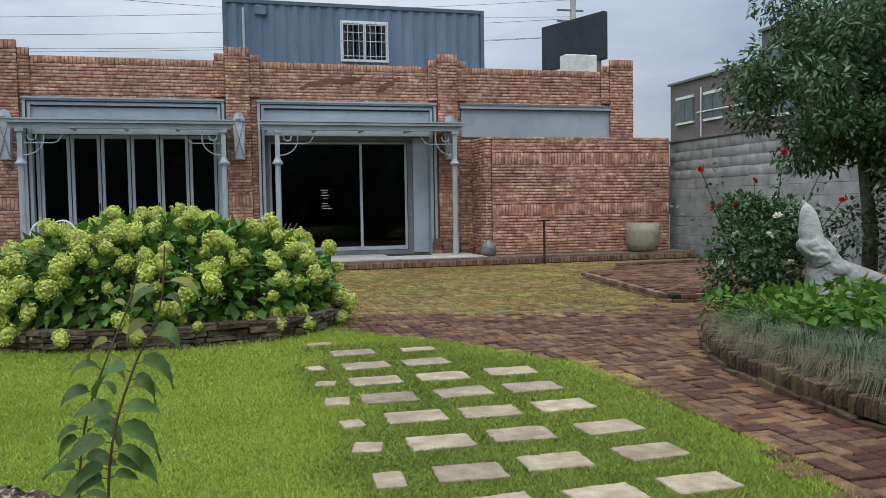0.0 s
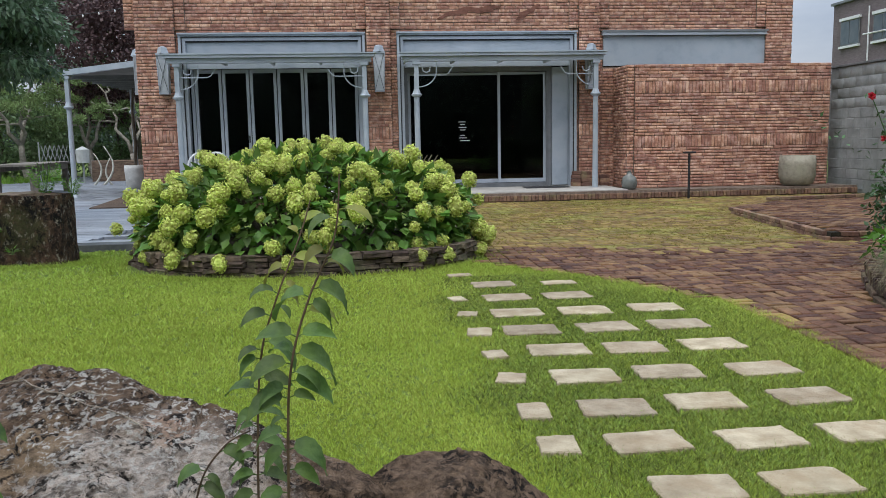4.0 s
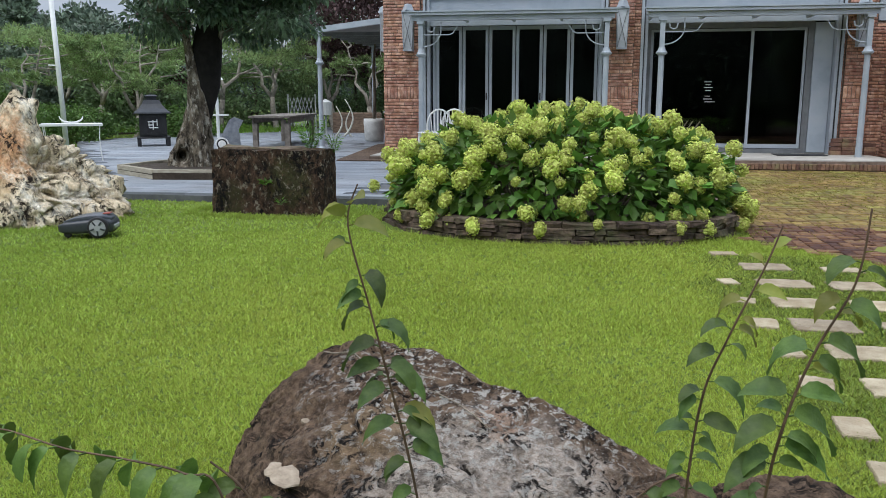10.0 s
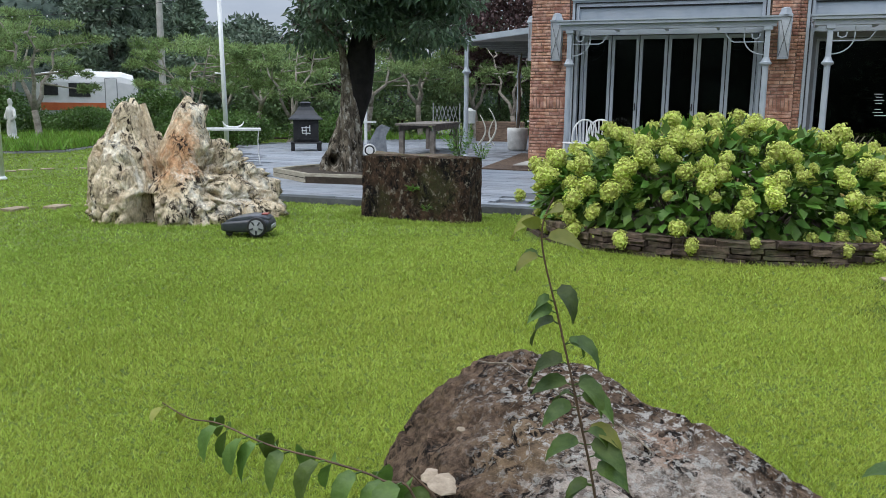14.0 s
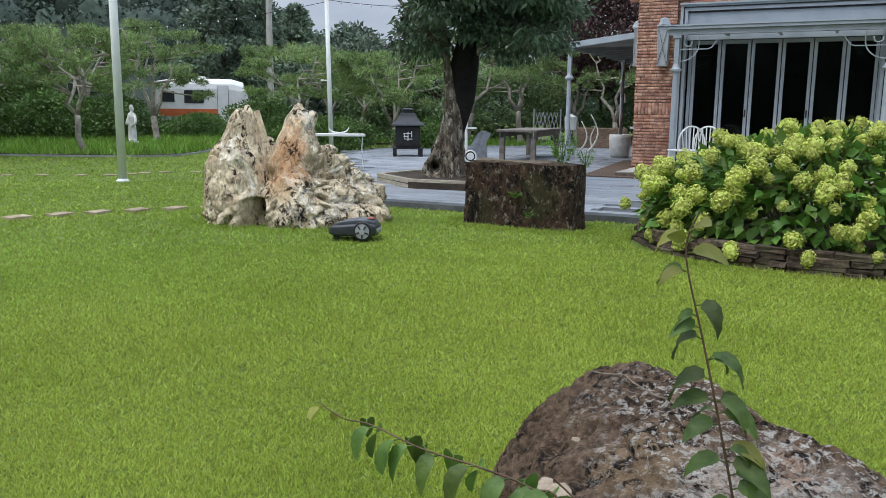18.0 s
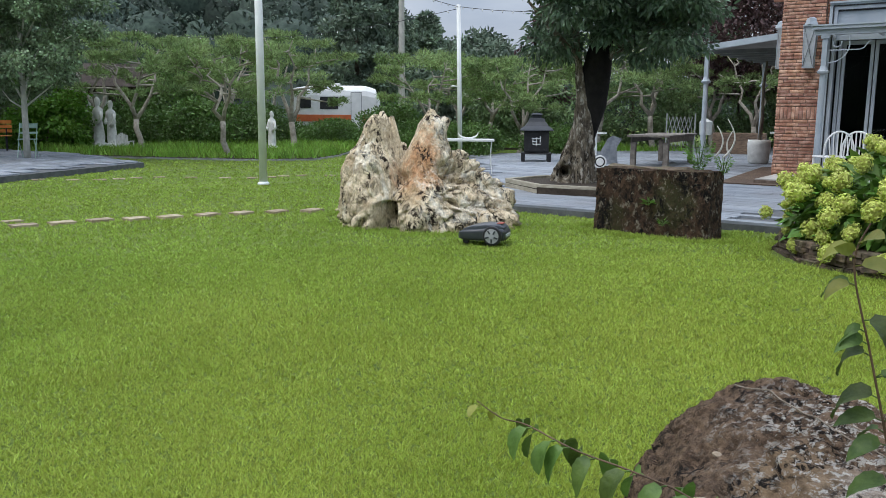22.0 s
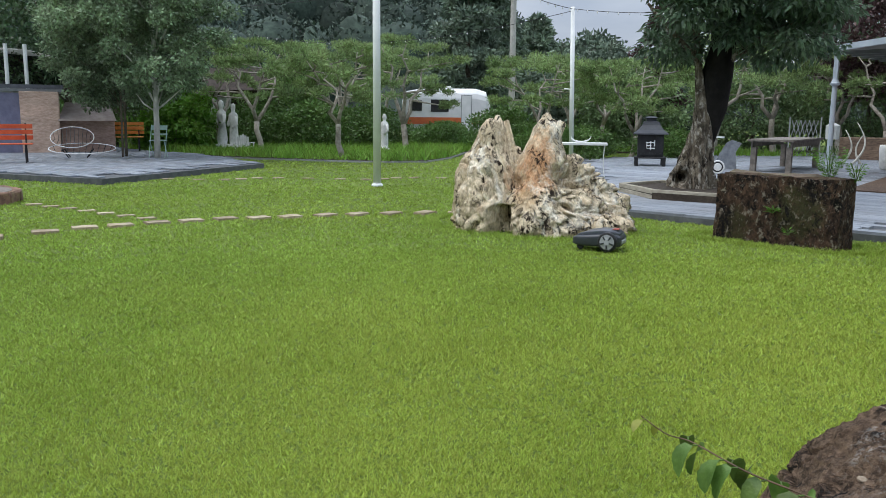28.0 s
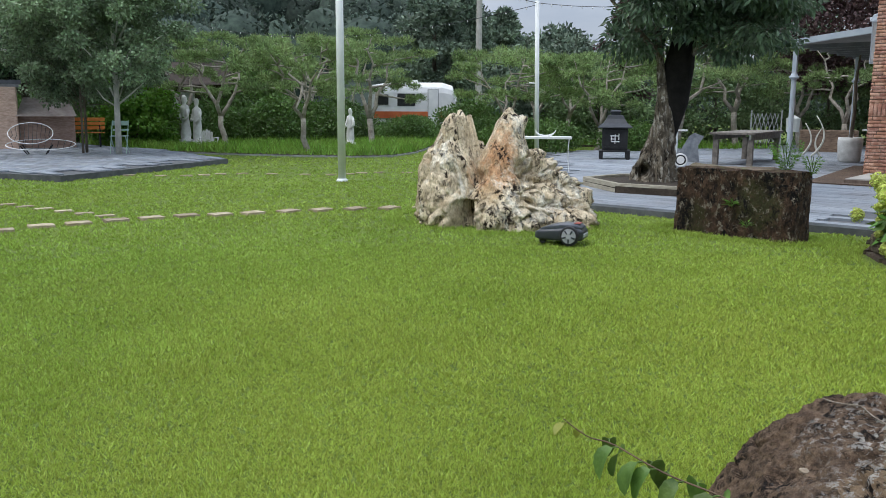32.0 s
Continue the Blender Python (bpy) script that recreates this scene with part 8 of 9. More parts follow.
# ---- planting bed of groundcover ----
GB = [(-24.5, 12.9), (-22.8, 13.4), (-20.5, 13.9), (-18.5, 14.7), (-16.9, 15.6), (-16.4, 16.6), (-17.3, 18.6), (-19.6, 22.0), (-15.5, 27), (-13, 25.5), (-11, 26), (-8, 30), (-14, 36), (-36, 30), (-36, 16), (-26, 13.2)]
tagged(part("planting_soil", prism(bmesh.new(), GB, -0.02, 0.05), SOIL), "dark soil under the pines", "soil", kind="structure")
n = 60000
x, y = rng.uniform(-30, -8, n), rng.uniform(12.8, 28, n)
ok = np.array([inside(a, c, GB) for a, c in zip(x, y)])
x, y = x[ok], y[ok]
v, f = blade_arrays(rng, x, y, np.full(len(x), 0.04), 0.27 + 0.10 * np.sin(x * 1.1) * np.sin(y * 0.9), 0.05, 0.45)
tagged(link_mesh("groundcover", array_mesh("groundcover", v, f), GROUNDCOVER), "bright green grassy groundcover under the pines", "groundcover", kind="stuff")
kb = thing("bed_kerb", "thin pale kerb along the planting bed", "kerb", (0, 0, 0))
for (x0, y0), (x1, y1) in zip(GB[:8], GB[1:8]):
    L = math.hypot(x1 - x0, y1 - y0)
    b = box(bmesh.new(), 0, L, -0.04, 0.0, -0.02, 0.04)
    ob = part("kerb_stone", b, CONCRETE, kb)
    ob.matrix_local = pose(x0, y0, 0, 0, 0, math.degrees(math.atan2(y1 - y0, x1 - x0)))

# ---- left terrace ----
LT = [(-17.3, 11.8), (-15.15, 6.75), (-17.4, 6.0), (-34, 1.0), (-34, 15), (-26.3, 13.1), (-24.6, 12.8), (-22.6, 13.2)]
tagged(part("terrace_bed", prism(bmesh.new(), LT, -0.03, 0.10), DECK_EDGE), "dark edge of the far paved terrace", "paving", kind="structure")
lt = tagged(new("far_pavement"), "grey-blue stone plank terrace", "paving", kind="structure")
plank_court(LT, lt, 1.2, 15.0, -34, -15, 120, 4, z=0.10)


def slat_bench(at, turn, w, colour, label):
    t = thing("slatted_bench", label, "bench", at, turn)
    for k in range(3):
        part("seat_slat", box(bmesh.new(), -w / 2, w / 2, -0.22 + k * 0.14, -0.10 + k * 0.14, 0.42, 0.445, 0.004), colour, t)
    for k in range(3):
        part("back_slat", box(bmesh.new(), -w / 2, w / 2, 0.22, 0.245, 0.52 + k * 0.13, 0.62 + k * 0.13, 0.004), colour, t)
    for x in (-w / 2 + 0.1, w / 2 - 0.15):
        part("frame", tube(bmesh.new(), [(x, -0.2, 0), (x, -0.18, 0.42), (x, 0.2, 0.42), (x, 0.27, 0.9)], 0.018, 6), BLACK, t)
        part("frame", tube(bmesh.new(), [(x, 0.2, 0.42), (x, 0.26, 0)], 0.018, 6), BLACK, t)


ORANGE = mat("orange_wood", (0.46, 0.16, 0.03), (0.60, 0.24, 0.05), 0.6, 8, 0.1)
slat_bench((-24.9, 12.1, 0.13), 60, 1.05, ORANGE, "orange slatted bench on the terrace")
slat_bench((-20.9, 6.9, 0.13), 66, 1.7, mat("red_orange_wood", (0.50, 0.07, 0.02), (0.62, 0.12, 0.04), 0.6, 8, 0.1), "bright red-orange slatted bench on the terrace")
gc = thing("folding_chair", "pale green metal folding chair beside the birch", "chair", (-20.9, 11.0, 0.13), 50)
GREENP = mat("pale_green_paint", (0.36, 0.52, 0.44), (0.44, 0.60, 0.51), 0.5, 5, 0)
part("seat", box(bmesh.new(), -0.2, 0.2, -0.2, 0.2, 0.44, 0.46, 0.006), GREENP, gc)
part("backrest", box(box(bmesh.new(), -0.2, 0.2, 0.23, 0.245, 0.72, 0.84, 0.004), -0.2, 0.2, 0.22, 0.235, 0.58, 0.63, 0.004), GREENP, gc)
for x in (-0.2, 0.2):
    part("leg", tube(bmesh.new(), [(x, -0.25, 0), (x, 0.24, 0.85)], 0.012, 6), GREENP, gc)
    part("leg", tube(bmesh.new(), [(x * 0.9, 0.25, 0), (x * 0.9, -0.18, 0.45)], 0.012, 6), GREENP, gc)


def wire_chair(at, turn, s):
    t = thing("wire_lounge_chair", "round white wire lounge chair with a shallow bowl", "chair", at, turn)
    for tilt, z, sc_ in ((10, 0.24, 1.3), (38, 0.52, 0.85)):
        b = bmesh.new()
        m = pose(0.1 if sc_ > 1 else -0.15, 0.30 if sc_ < 1 else 0, z, tilt, 0, 0) @ Matrix.Scale(sc_, 4)
        ring = [m @ Vector((0.62 * math.cos(a), 0.5 * math.sin(a), 0)) for a in [2 * math.pi * k / 24 for k in range(25)]]
        tube(b, ring, 0.012, 6, cap=False)
        part("rim", b, WHITE_PAINT, t)
        b = bmesh.new()
        for k in range(10):
            x = -0.55 + k * 0.122
            w = 0.5 * math.sqrt(max(0, 1 - (x / 0.62) ** 2))
            tube(b, [m @ Vector((x, -w, 0)), m @ Vector((x * 0.9, 0, -0.08)), m @ Vector((x, w, 0))], 0.008, 4)
        part("wire_web", b, BLACK, t)
    for k in range(4):
        a = math.pi / 4 + k * math.pi / 2
        part("leg", tube(bmesh.new(), [(0.5 * math.cos(a), 0.42 * math.sin(a), 0.22), (0.3 * math.cos(a), 0.3 * math.sin(a), 0)], 0.016, 6), BLACK, t)


wire_chair((-22.0, 9.35, 0.13), 62, 1)
sp = thing("stone_platform", "low round platform edged with rough stone", "platform", (-13.95, 3.6, 0))
for k in range(22):
    a = 2 * math.pi * k / 22
    q = random.Random(k)
    b = box(bmesh.new(), -0.17, 0.17, -0.1, 0.1, 0, 0.17, 0.02)
    for v in b.verts:
        v.co += Vector((q.uniform(-1, 1), q.uniform(-1, 1), q.uniform(-1, 1))) * 0.012
    ob = part("stone", b, BRICK_DARK, sp)
    ob.matrix_local = pose(1.15 * math.cos(a), 1.15 * math.sin(a), -0.02, 0, 0, math.degrees(a) + 90)
part("top", lathe(bmesh.new(), [(1.12, 0), (1.12, 0.15), (1.0, 0.16)], 30), WOODG, sp)

# brick oven house with its terrace and sail
ov = thing("brick_oven", "pinkish brick garden oven with a stone hood", "oven", (-25.42, 9.7, 0.1), 66)
PINKB = mat("pink_brick", (0.38, 0.25, 0.195), (0.56, 0.41, 0.335), 0.9, 7, 0.4, 30, var=0.2, stretch=(1, 1, 3))
part("wall", box(bmesh.new(), -0.42, 0.6, 0, 1.2, 0, 1.78, 0.01), PINKB, ov)
part("side_wall", box(bmesh.new(), 0.605, 2.1, 0.3, 1.2, 0, 1.0, 0.01), PINKB, ov)
b = bmesh.new()
vs_ = [b.verts.new(p) for p in ((0.55, -0.1, 0.95), (2.15, -0.1, 0.95), (2.0, 1.1, 1.5), (0.75, 1.1, 1.5))]
b.faces.new(vs_)
bmesh.ops.solidify(b, geom=b.faces[:], thickness=0.08)
part("hood", b, mat("pale_slate", (0.30, 0.26, 0.24), (0.42, 0.37, 0.34), 0.9, 5, 0.3), ov)
part("side_panel", box(bmesh.new(), -1.6, -0.425, 0.1, 0.3, 0, 1.74), mat("blue_grey_panel", (0.13, 0.13, 0.20), (0.19, 0.19, 0.27), 0.6, 5, 0), ov, "blue-grey side panel")
part("deck", box(bmesh.new(), -1.6, 0.7, 0.05, 3.0, 1.785, 1.86), STEEL_DARK, ov)
part("balustrade", box(bmesh.new(), -1.6, 0.75, 0.06, 0.12, 1.865, 1.98), mat("dark_rail", (0.07, 0.075, 0.09), (0.11, 0.115, 0.13), 0.6, 5, 0), ov)
# Black panel added in place of the dim space behind the deck.
part("back_wall", box(bmesh.new(), -1.6, 1.4, 2.7, 2.8, 1.865, 3.0), BLACK, ov, "black panel standing in for the dim interior of the upper deck")
for x in (-0.70, -0.20):
    part("sail_post", tube(bmesh.new(), [(x, 0.3, 1.865), (x, 0.3, 3.12)], 0.055, 8), POLE_GREY, ov)
b = bmesh.new()
vs_ = [b.verts.new(p) for p in ((-1.3, 0.35, 3.02), (-0.15, 0.35, 2.98), (0.95, 0.5, 2.72), (0.6, 2.6, 2.9), (-1.3, 2.6, 3.02))]
b.faces.new(vs_)
bmesh.ops.solidify(b, geom=b.faces[:], thickness=0.05)
part("shade_sail", b, mat("sail_cloth", (0.70, 0.70, 0.67), (0.80, 0.80, 0.77), 0.8, 4, 0, coarse=0.08, trans=0.6), ov, "thin white cloth sail")
hut = thing("garden_shed", "small wooden garden shed behind the pines", "shed", (-29.5, 18.8, 0), 40)
part("wall", box(bmesh.new(), -1.5, 1.5, -1, 1, 0, 2.4), mat("dark_shed_wood", (0.05, 0.035, 0.028), (0.09, 0.065, 0.05), 0.9, 6, 0.3), hut)
b = bmesh.new()
for s in (-1, 1):
    vs_ = [b.verts.new(p) for p in ((-1.8, s * 1.4, 2.2), (1.8, s * 1.4, 2.2), (1.8, 0, 3.1), (-1.8, 0, 3.1))]
    b.faces.new(vs_)
bmesh.ops.solidify(b, geom=b.faces[:], thickness=0.08)
part("roof", b, mat("weathered_shingle", (0.07, 0.058, 0.05), (0.125, 0.10, 0.085), 0.9, 8, 0.4), hut)
part("door", box(bmesh.new(), -0.4, 0.4, -1.03, -1.005, 0.05, 1.95), WHITE, hut)

# ---- pines and trees ----
# Hedge colour paled to carry the haze behind the court.
LEAF_PALE = mat("pale_hedge_leaf", (0.11, 0.18, 0.075), (0.19, 0.275, 0.12), 0.55, 2, 0, var=0.35, trans=0.25, coarse=0.2)


def pine(at, h, spread, seed, pads=11, per=118, label="cloud-pruned pine with pale crooked limbs"):
    q = random.Random(seed)
    r2 = np.random.default_rng(seed)
    t = thing("pine_tree", label, "pine", at, group="pines behind the lawn")
    r0 = 0.026 * h

    def meander(a, c, n, sway):
        pts_ = [a.lerp(c, k / n) for k in range(n + 1)]
        for p_ in pts_[1:-1]:
            p_ += Vector((q.uniform(-sway, sway), q.uniform(-sway, sway), q.uniform(-sway, sway) * 0.3))
        return pts_
    fork = Vector((q.uniform(-0.25, 0.25), q.uniform(-0.2, 0.2), h * q.uniform(0.20, 0.30)))
    trunk = meander(Vector((0, 0, -0.1)), fork, 4, 0.06)
    part("trunk", tube(bmesh.new(), trunk, [r0 * 1.15, r0, r0 * 0.92, r0 * 0.88, r0 * 0.85], 9), PINE_BARK, t, smooth=True)
    a0 = q.uniform(0, 6.28)
    puffs = []

    def pad(c, size):
        for _ in range(6):
            a_, rr = q.uniform(0, 6.28), size * math.sqrt(q.random())
            puffs.append(((c.x + rr * math.cos(a_), c.y + rr * math.sin(a_), c.z + q.uniform(-0.04, 0.10)), size * q.uniform(0.28, 0.44)))
    limbs = 3
    for li in range(limbs):
        a = a0 + li * 2.1 + q.uniform(-0.3, 0.3)
        rad = spread * q.uniform(0.35, 0.6)
        tip = Vector((fork.x + rad * math.cos(a), fork.y + rad * math.sin(a), h * q.uniform(0.80, 0.95)))
        limb = meander(fork, tip, 6, 0.16)
        part("limb", tube(bmesh.new(), limb, [r0 * (0.72 - 0.10 * k) for k in range(7)], 7), PINE_BARK, t, smooth=True)
        pad(tip, spread * q.uniform(0.30, 0.42))
        for k in range(max(2, pads // limbs)):
            s = 0.30 + 0.62 * (k + q.random()) / max(2, pads // limbs)
            g = min(5, int(s * 6))
            base = limb[g].lerp(limb[g + 1], s * 6 - g)
            b_ = a + q.uniform(-1.5, 1.5)
            reach = spread * q.uniform(0.45, 0.85) * (1.1 - 0.5 * s)
            end = base + Vector((reach * math.cos(b_), reach * math.sin(b_), q.uniform(-0.04, 0.12) * h))
            twig = meander(base, end, 3, 0.09)
            part("branch", tube(bmesh.new(), twig, [r0 * 0.36, r0 * 0.28, r0 * 0.2, r0 * 0.1], 6), PINE_BARK, t, smooth=True)
            pad(end, spread * q.uniform(0.24, 0.38))
    c = np.repeat(np.array([p_ for p_, _ in puffs]), per, 0)
    rad = np.repeat(np.array([r_ for _, r_ in puffs]), per)[:, None]
    o = unit(r2.normal(0, 1, c.shape) + np.array([0, 0, 0.35]))
    p = c + o * rad * np.array([1, 1, 0.5]) * r2.uniform(0.35, 1.0, (len(c), 1))
    d = unit(o * 0.8 + r2.normal(0, 0.45, c.shape) + np.array([0, 0, 0.35]))
    s = unit(np.cross(d, r2.normal(0, 1, c.shape)))
    L = r2.uniform(0.09, 0.16, (len(c), 1))
    v = np.stack([p - s * 0.016, p + s * 0.016, p + d * L], 1).reshape(-1, 3)
    link_mesh("needles", array_mesh("needles", v, np.arange(len(c) * 3).reshape(-1, 3)), NEEDLE, t)


for k, (x, y, h, sp_) in enumerate(((-22.8, 15.6, 3.7, 1.7), (-19.0, 15.7, 3.4, 1.7), (-20.6, 20.0, 4.4, 1.6), (-28.6, 23.6, 3.9, 1.9), (-17.2, 22.6, 3.2, 1.9), (-16.4, 25.6, 3.5, 2.0), (-14.0, 23.6, 3.4, 1.8), (-11.2, 28.4, 4.2, 2.0), (-9.2, 29.0, 3.7, 1.8), (-7.4, 27.5, 3.6, 1.7), (-26.5, 16.4, 4.0, 1.9), (-12.5, 26.6, 4.0, 2.0), (-19.0, 27.5, 3.8, 2.2), (-25.5, 21.5, 4.2, 2.0), (-5.2, 30.5, 4.0, 1.9), (-28.5, 26.0, 4.6, 2.1))):
    pine((x, y, 0.02), h, sp_ * 1.1, 100 + k, 13)


def broadleaf(name, label, at, h, crown, material, seed, trunk_r, leaf=(0.11, 0.06), n_clumps=60, per=240, low=0.35, bark=BARK, shape=1.0, fine=False, clump=0.30):
    q = random.Random(seed)
    r2 = np.random.default_rng(seed)
    t = thing(name, label, "tree", at)
    part("trunk", tube(bmesh.new(), [(0, 0, -0.1), (0.05, 0, h * 0.25), (-0.05, 0.05, h * 0.5), (0.05, 0, h * 0.85)], [trunk_r, trunk_r * 0.8, trunk_r * 0.6, trunk_r * 0.2], 10), bark, t, smooth=True)
    cl = []
    for k in range(n_clumps):
        z = low + (1 - low) * r2.random()
        u = (z - low) / (1 - low)
        prof = math.sin(math.pi * min(1, 0.12 + 0.88 * u) ** shape) ** 0.7
        a = r2.uniform(0, 2 * np.pi)
        rr = crown * prof * math.sqrt(r2.uniform(0.15, 1.0))
        c = (rr * math.cos(a), rr * math.sin(a), h * z)
        cl.append((c, (crown * clump, crown * clump, crown * clump * 0.62)))
        if k % 7 == 0:
            part("branch", tube(bmesh.new(), [(0, 0, h * max(0.2, z - 0.22)), (c[0] * 0.5, c[1] * 0.5, h * (z - 0.07)), c], [trunk_r * 0.32, trunk_r * 0.22, trunk_r * 0.08], 6), bark, t, smooth=True)
    v, f = clump_crown(r2, cl, per, leaf[0], leaf[1], fine, 0.3, 0.1)
    link_mesh("crown", array_mesh("crown", v, f), material, t)


LEAF_BIRCH = mat("birch_leaf", (0.13, 0.195, 0.105), (0.27, 0.36, 0.20), 0.36, 2, 0, var=0.5, trans=0.25)
broadleaf("birch_tree", "tall birch with a pale trunk and airy dark foliage", (-20.6, 10.8, 0.1), 6.2, 2.1, LEAF_BIRCH, 201, 0.085, (0.10, 0.058), 120, 240, 0.30, BARK_PALE, clump=0.17)
broadleaf("birch_tree", "slim birch with airy dark foliage", (-21.9, 10.6, 0.1), 6.5, 2.2, LEAF_BIRCH, 202, 0.04, (0.10, 0.058), 130, 240, 0.22, BARK, clump=0.17)
broadleaf("birch_tree", "thin birch stem with airy dark foliage", (-21.6, 10.35, 0.1), 5.6, 1.7, LEAF_BIRCH, 211, 0.032, (0.10, 0.058), 70, 220, 0.28, BARK, clump=0.18)
broadleaf("garden_tree", "dense dark green tree at the garden's edge", (-27.5, 11.5, 0), 7.5, 2.8, LEAF_DARK, 203, 0.16, (0.15, 0.09), 80, 240, 0.3)
broadleaf("garden_tree", "dense dark green tree at the garden's edge", (-30.5, 7.0, 0), 8.0, 3.2, LEAF_DARK, 204, 0.16, (0.15, 0.09), 80, 240, 0.22)
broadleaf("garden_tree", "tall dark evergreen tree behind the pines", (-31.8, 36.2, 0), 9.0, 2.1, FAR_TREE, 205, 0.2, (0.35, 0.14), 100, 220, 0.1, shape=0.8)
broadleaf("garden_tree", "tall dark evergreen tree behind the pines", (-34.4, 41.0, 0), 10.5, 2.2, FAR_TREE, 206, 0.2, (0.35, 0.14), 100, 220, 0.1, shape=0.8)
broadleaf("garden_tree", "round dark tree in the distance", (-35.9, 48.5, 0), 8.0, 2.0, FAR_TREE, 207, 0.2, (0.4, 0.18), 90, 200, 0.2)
broadleaf("maple_tree", "dark red-leaved maple behind the court", (-16.9, 31.3, 0), 5.7, 1.2, MAPLE, 208, 0.14, (0.14, 0.09), 80, 230, 0.3)
broadleaf("maple_tree", "dark red-leaved maple beside the building", (-8.2, 30.5, 0), 6.7, 2.8, MAPLE, 209, 0.16, (0.14, 0.09), 110, 260, 0.35)
broadleaf("garden_tree", "dark green conifer behind the court", (-12.5, 36.0, 0), 9.0, 2.6, LEAF_DARK, 210, 0.16, (0.2, 0.08), 90, 220, 0.1, shape=0.8)
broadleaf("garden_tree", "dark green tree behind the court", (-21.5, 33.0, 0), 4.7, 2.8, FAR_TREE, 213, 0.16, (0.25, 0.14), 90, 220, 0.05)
for k, (x, y, h, c) in enumerate(((-13, 31, 3.2, 2.4), (-9.5, 33, 3.4, 2.4), (-17, 29, 3.0, 2.2), (-28.5, 20.5, 3.0, 2.2), (-6, 34.5, 3.4, 2.4), (-31.5, 15.0, 3.6, 2.4))):
    broadleaf("garden_shrub", "dense dark green hedge shrub behind the pines", (x, y, 0), h, c, (LEAF_MID if k in (3, 5) else LEAF_PALE), 220 + k, 0.08, (0.16, 0.09), 70, 150, 0.03)
broadleaf("garden_shrub", "bright green rounded shrub by the terrace", (-26.0, 14.4, 0.05), 2.0, 1.5, LEAF_BRIGHT, 240, 0.05, (0.14, 0.09), 50, 190, 0.05)
for k, (x, y) in enumerate(((-29.5, 17.2), (-27.8, 19.4), (-24.4, 19.0), (-20.8, 25.6), (-18.2, 29.6), (-26.6, 17.6), (-25.6, 23.1), (-24.6, 21.2))):
    broadleaf("garden_shrub", "dark undergrowth shrub behind the pines", (x, y, 0.0), 1.5, 1.5, LEAF_MID, 270 + k, 0.03, (0.12, 0.07), 50, 150, 0.05, clump=0.36)
for k, (x, y) in enumerate(((-24.6, 26.6), (-23.2, 24.6), (-21.6, 22.9), (-26.3, 28.2), (-14.2, 20.9), (-15.8, 22.0), (-12.6, 23.6), (-18.6, 24.4))):
    broadleaf("clipped_shrub", "low clipped green shrub under the pines", (x, y, 0.02), 0.85, 1.15, LEAF_MID, 250 + k, 0.03, (0.09, 0.05), 46, 170, 0.12, clump=0.36)

# ---- wooded hills, with unseen woods added behind the camera ----


def ridge(angle):
    """Height of the wooded skyline, by compass angle from the garden (0 is +y, positive to the left)."""
    a = math.degrees(angle)
    h = 15 + 4 * math.sin(angle * 3 + 1) + 2.0 * math.sin(angle * 9)
    if 37 <= a < 110:
        h += 22 * math.sin(math.radians((a - 37) * 180 / 73)) ** 0.7
    if -40 < a < 37:
        h = 3.2 + 0.8 * math.sin(angle * 14)
    return h


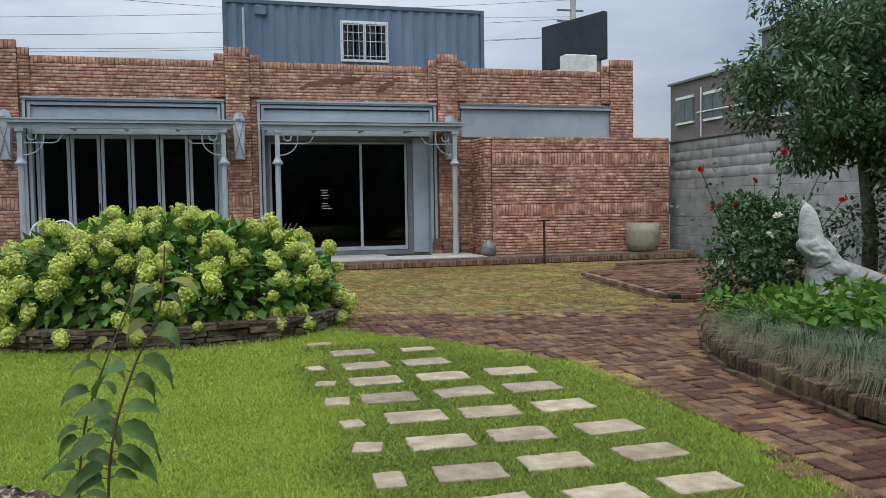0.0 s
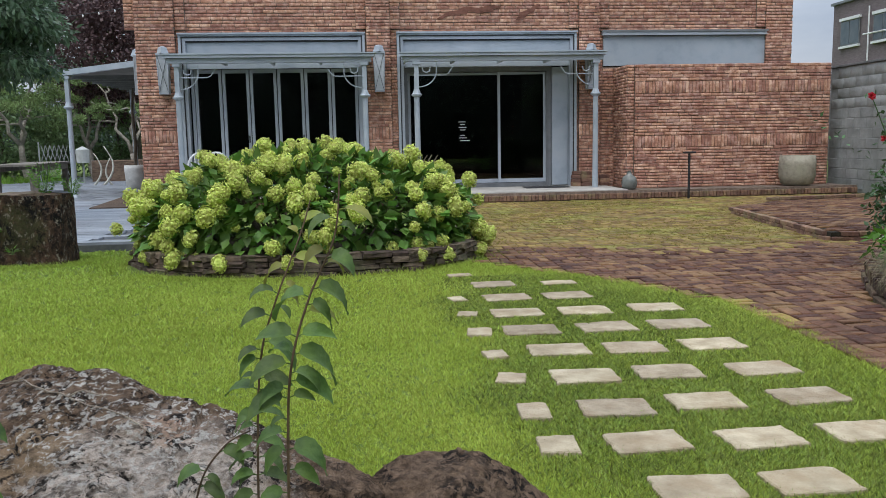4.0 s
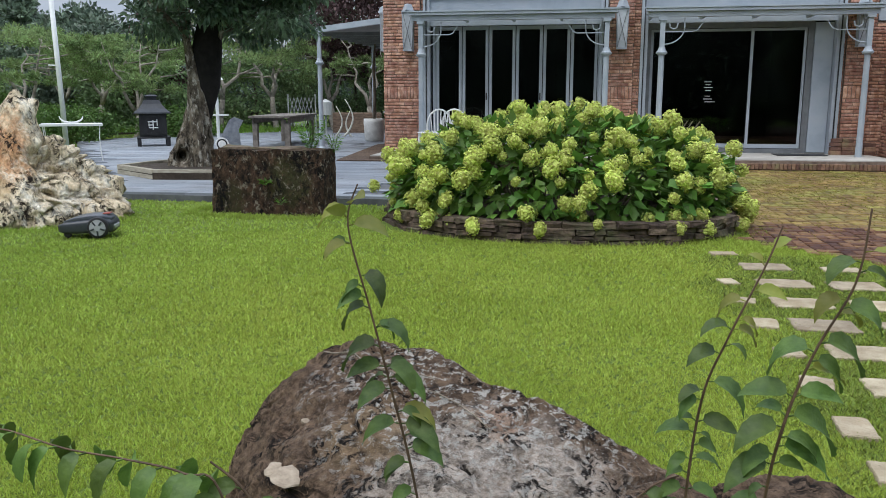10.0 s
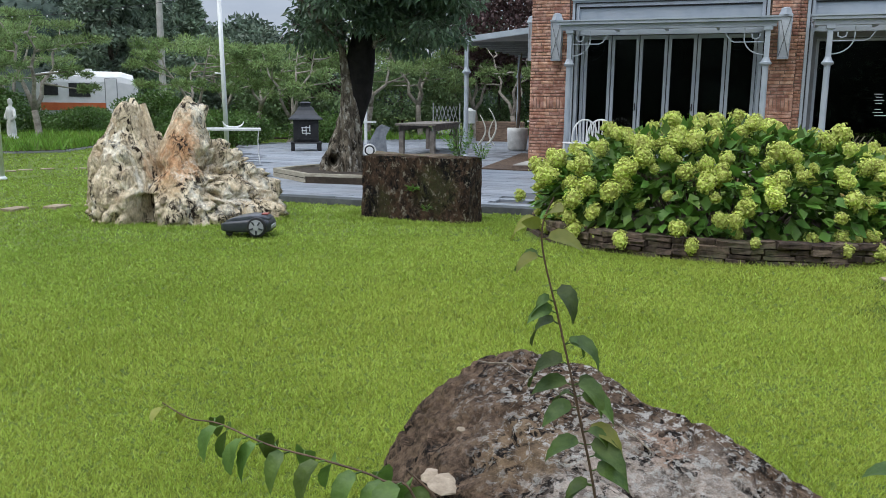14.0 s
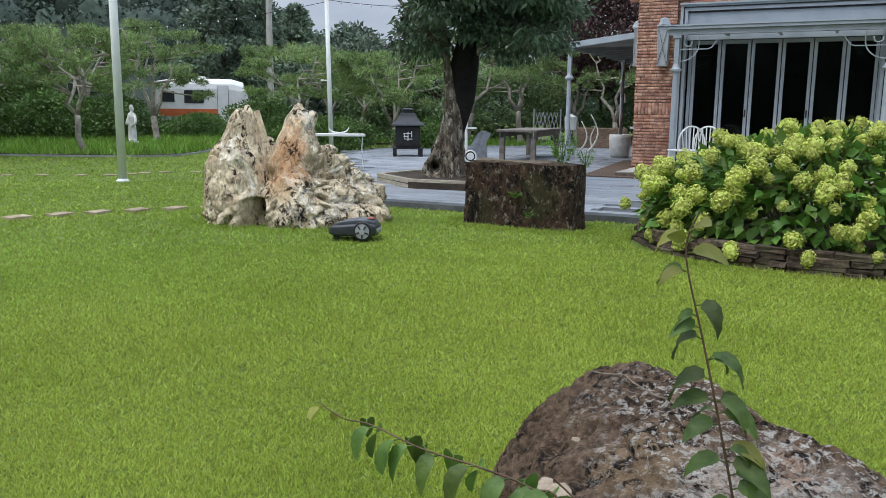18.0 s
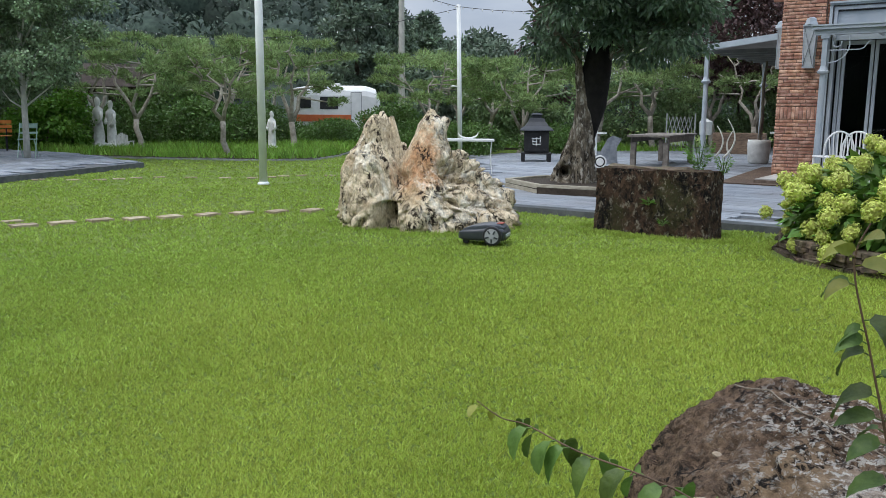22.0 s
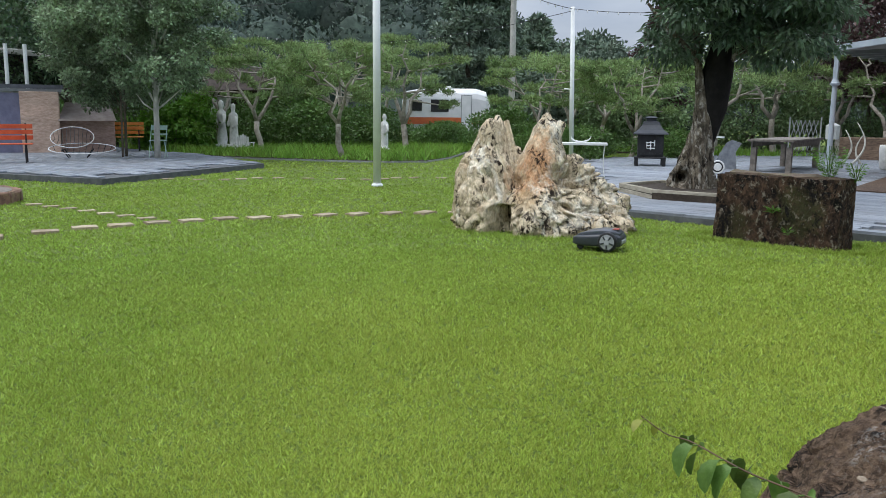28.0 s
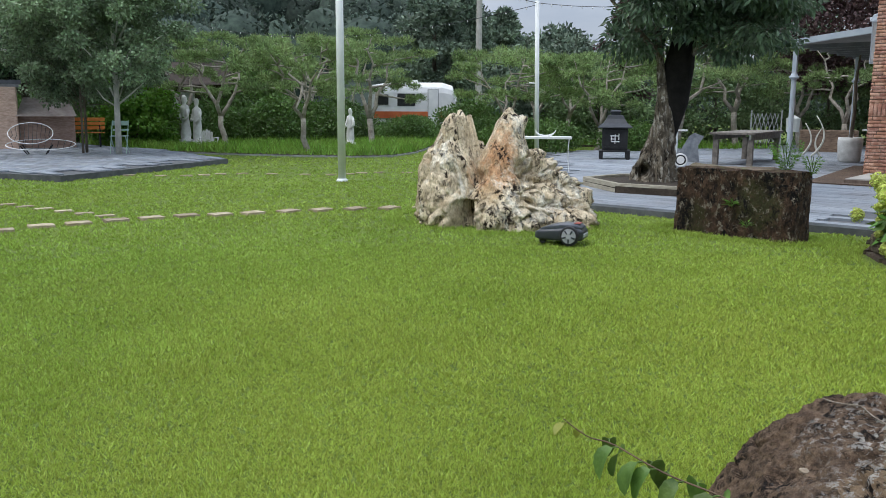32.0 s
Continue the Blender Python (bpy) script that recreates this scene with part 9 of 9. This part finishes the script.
blob = bmesh.new()
bmesh.ops.create_icosphere(blob, subdivisions=2, radius=1)
bv = np.array([v.co[:] for v in blob.verts])
bf = np.array([[v.index for v in f_.verts] for f_ in blob.faces])
blob.free()
r2 = np.random.default_rng(90)
parts_ = []
crowns = []
for k in range(1500):
    a = r2.uniform(-math.pi, math.pi)
    u = r2.random() ** 0.8
    d = 70 + 90 * u
    # unseen trees behind the camera, added to darken reflections in the glass doors
    behind = abs(math.degrees(a)) > 115
    if behind:
        d = 16 + 26 * u
    if not behind and -42 < math.degrees(a) < 37:
        d = 85 + 60 * u
    top = ridge(a)
    base = top * u - 1.0 if not behind else 6 * u - 1
    s = r2.uniform(2.2, 4.2) * (0.75 if behind or -42 < math.degrees(a) < 39 else 1.0)
    hgt = s * r2.uniform(0.9, 1.5)
    lump = 1 + 0.13 * r2.normal(0, 1, (len(bv), 1))
    p = bv * lump * np.array([s, s, hgt]) + np.array([-d * math.sin(a), d * math.cos(a) + (-4 if behind else 0), base + hgt * 0.5])
    parts_.append((p, bf))
    if not behind:
        crowns.append((-d * math.sin(a), d * math.cos(a), base + hgt * 0.5, s, hgt))
v, f = stack_arrays(parts_)
tagged(link_mesh("far_woods", array_mesh("far_woods", v, f), WOOD_CORE), "dark wooded hillside, with unseen woods added behind the camera", "woods", kind="stuff")
# leaf sprays clothe the crowns and break their outlines
cr = np.concatenate([np.repeat(np.array([k]), 480 if 15 < math.degrees(math.atan2(-k[0], k[1])) < 78 else 50, 0) for k in crowns])
o = unit(r2.normal(0, 1, (len(cr), 3)) + np.array([0, 0, 0.5]))
c = cr[:, :3] + o * cr[:, [3, 3, 4]] * r2.uniform(0.9, 1.16, (len(cr), 1))
# sprays for the added trees behind the camera
n = 40000
a = r2.uniform(radians(115), radians(245), n)
u = r2.random(n) ** 0.8
d = 15 + 26 * u
c = np.concatenate([c, np.stack([-d * np.sin(a), d * np.cos(a) - 4, 6 * u + r2.uniform(-1.0, 6.0, n)], 1)])
o = np.concatenate([o, unit(r2.normal(0, 1, (n, 3)) + np.array([0, 0, 0.6]))])
v, f = quad_leaf_arrays(r2, c, o, 0.62, 0.34)
tagged(link_mesh("woodland_leaves", array_mesh("woodland_leaves", v, f), FOREST), "leaf sprays of the wooded hillside and of the added unseen woods", "woods", kind="stuff")
b = bmesh.new()
N = 72
rings = []
for rad, k in ((66, 0.0), (115, 0.5), (170, 1.0), (420, 1.0)):
    rings.append([b.verts.new((-rad * math.sin(2 * math.pi * i / N), rad * math.cos(2 * math.pi * i / N), -0.5 + k * max(0.0, ridge((2 * math.pi * i / N + math.pi) % (2 * math.pi) - math.pi) - 2) * (1 if rad < 400 else 0.8))) for i in range(N)])
for r0, r1 in zip(rings, rings[1:]):
    for i in range(N):
        b.faces.new((r0[i], r0[(i + 1) % N], r1[(i + 1) % N], r1[i]))
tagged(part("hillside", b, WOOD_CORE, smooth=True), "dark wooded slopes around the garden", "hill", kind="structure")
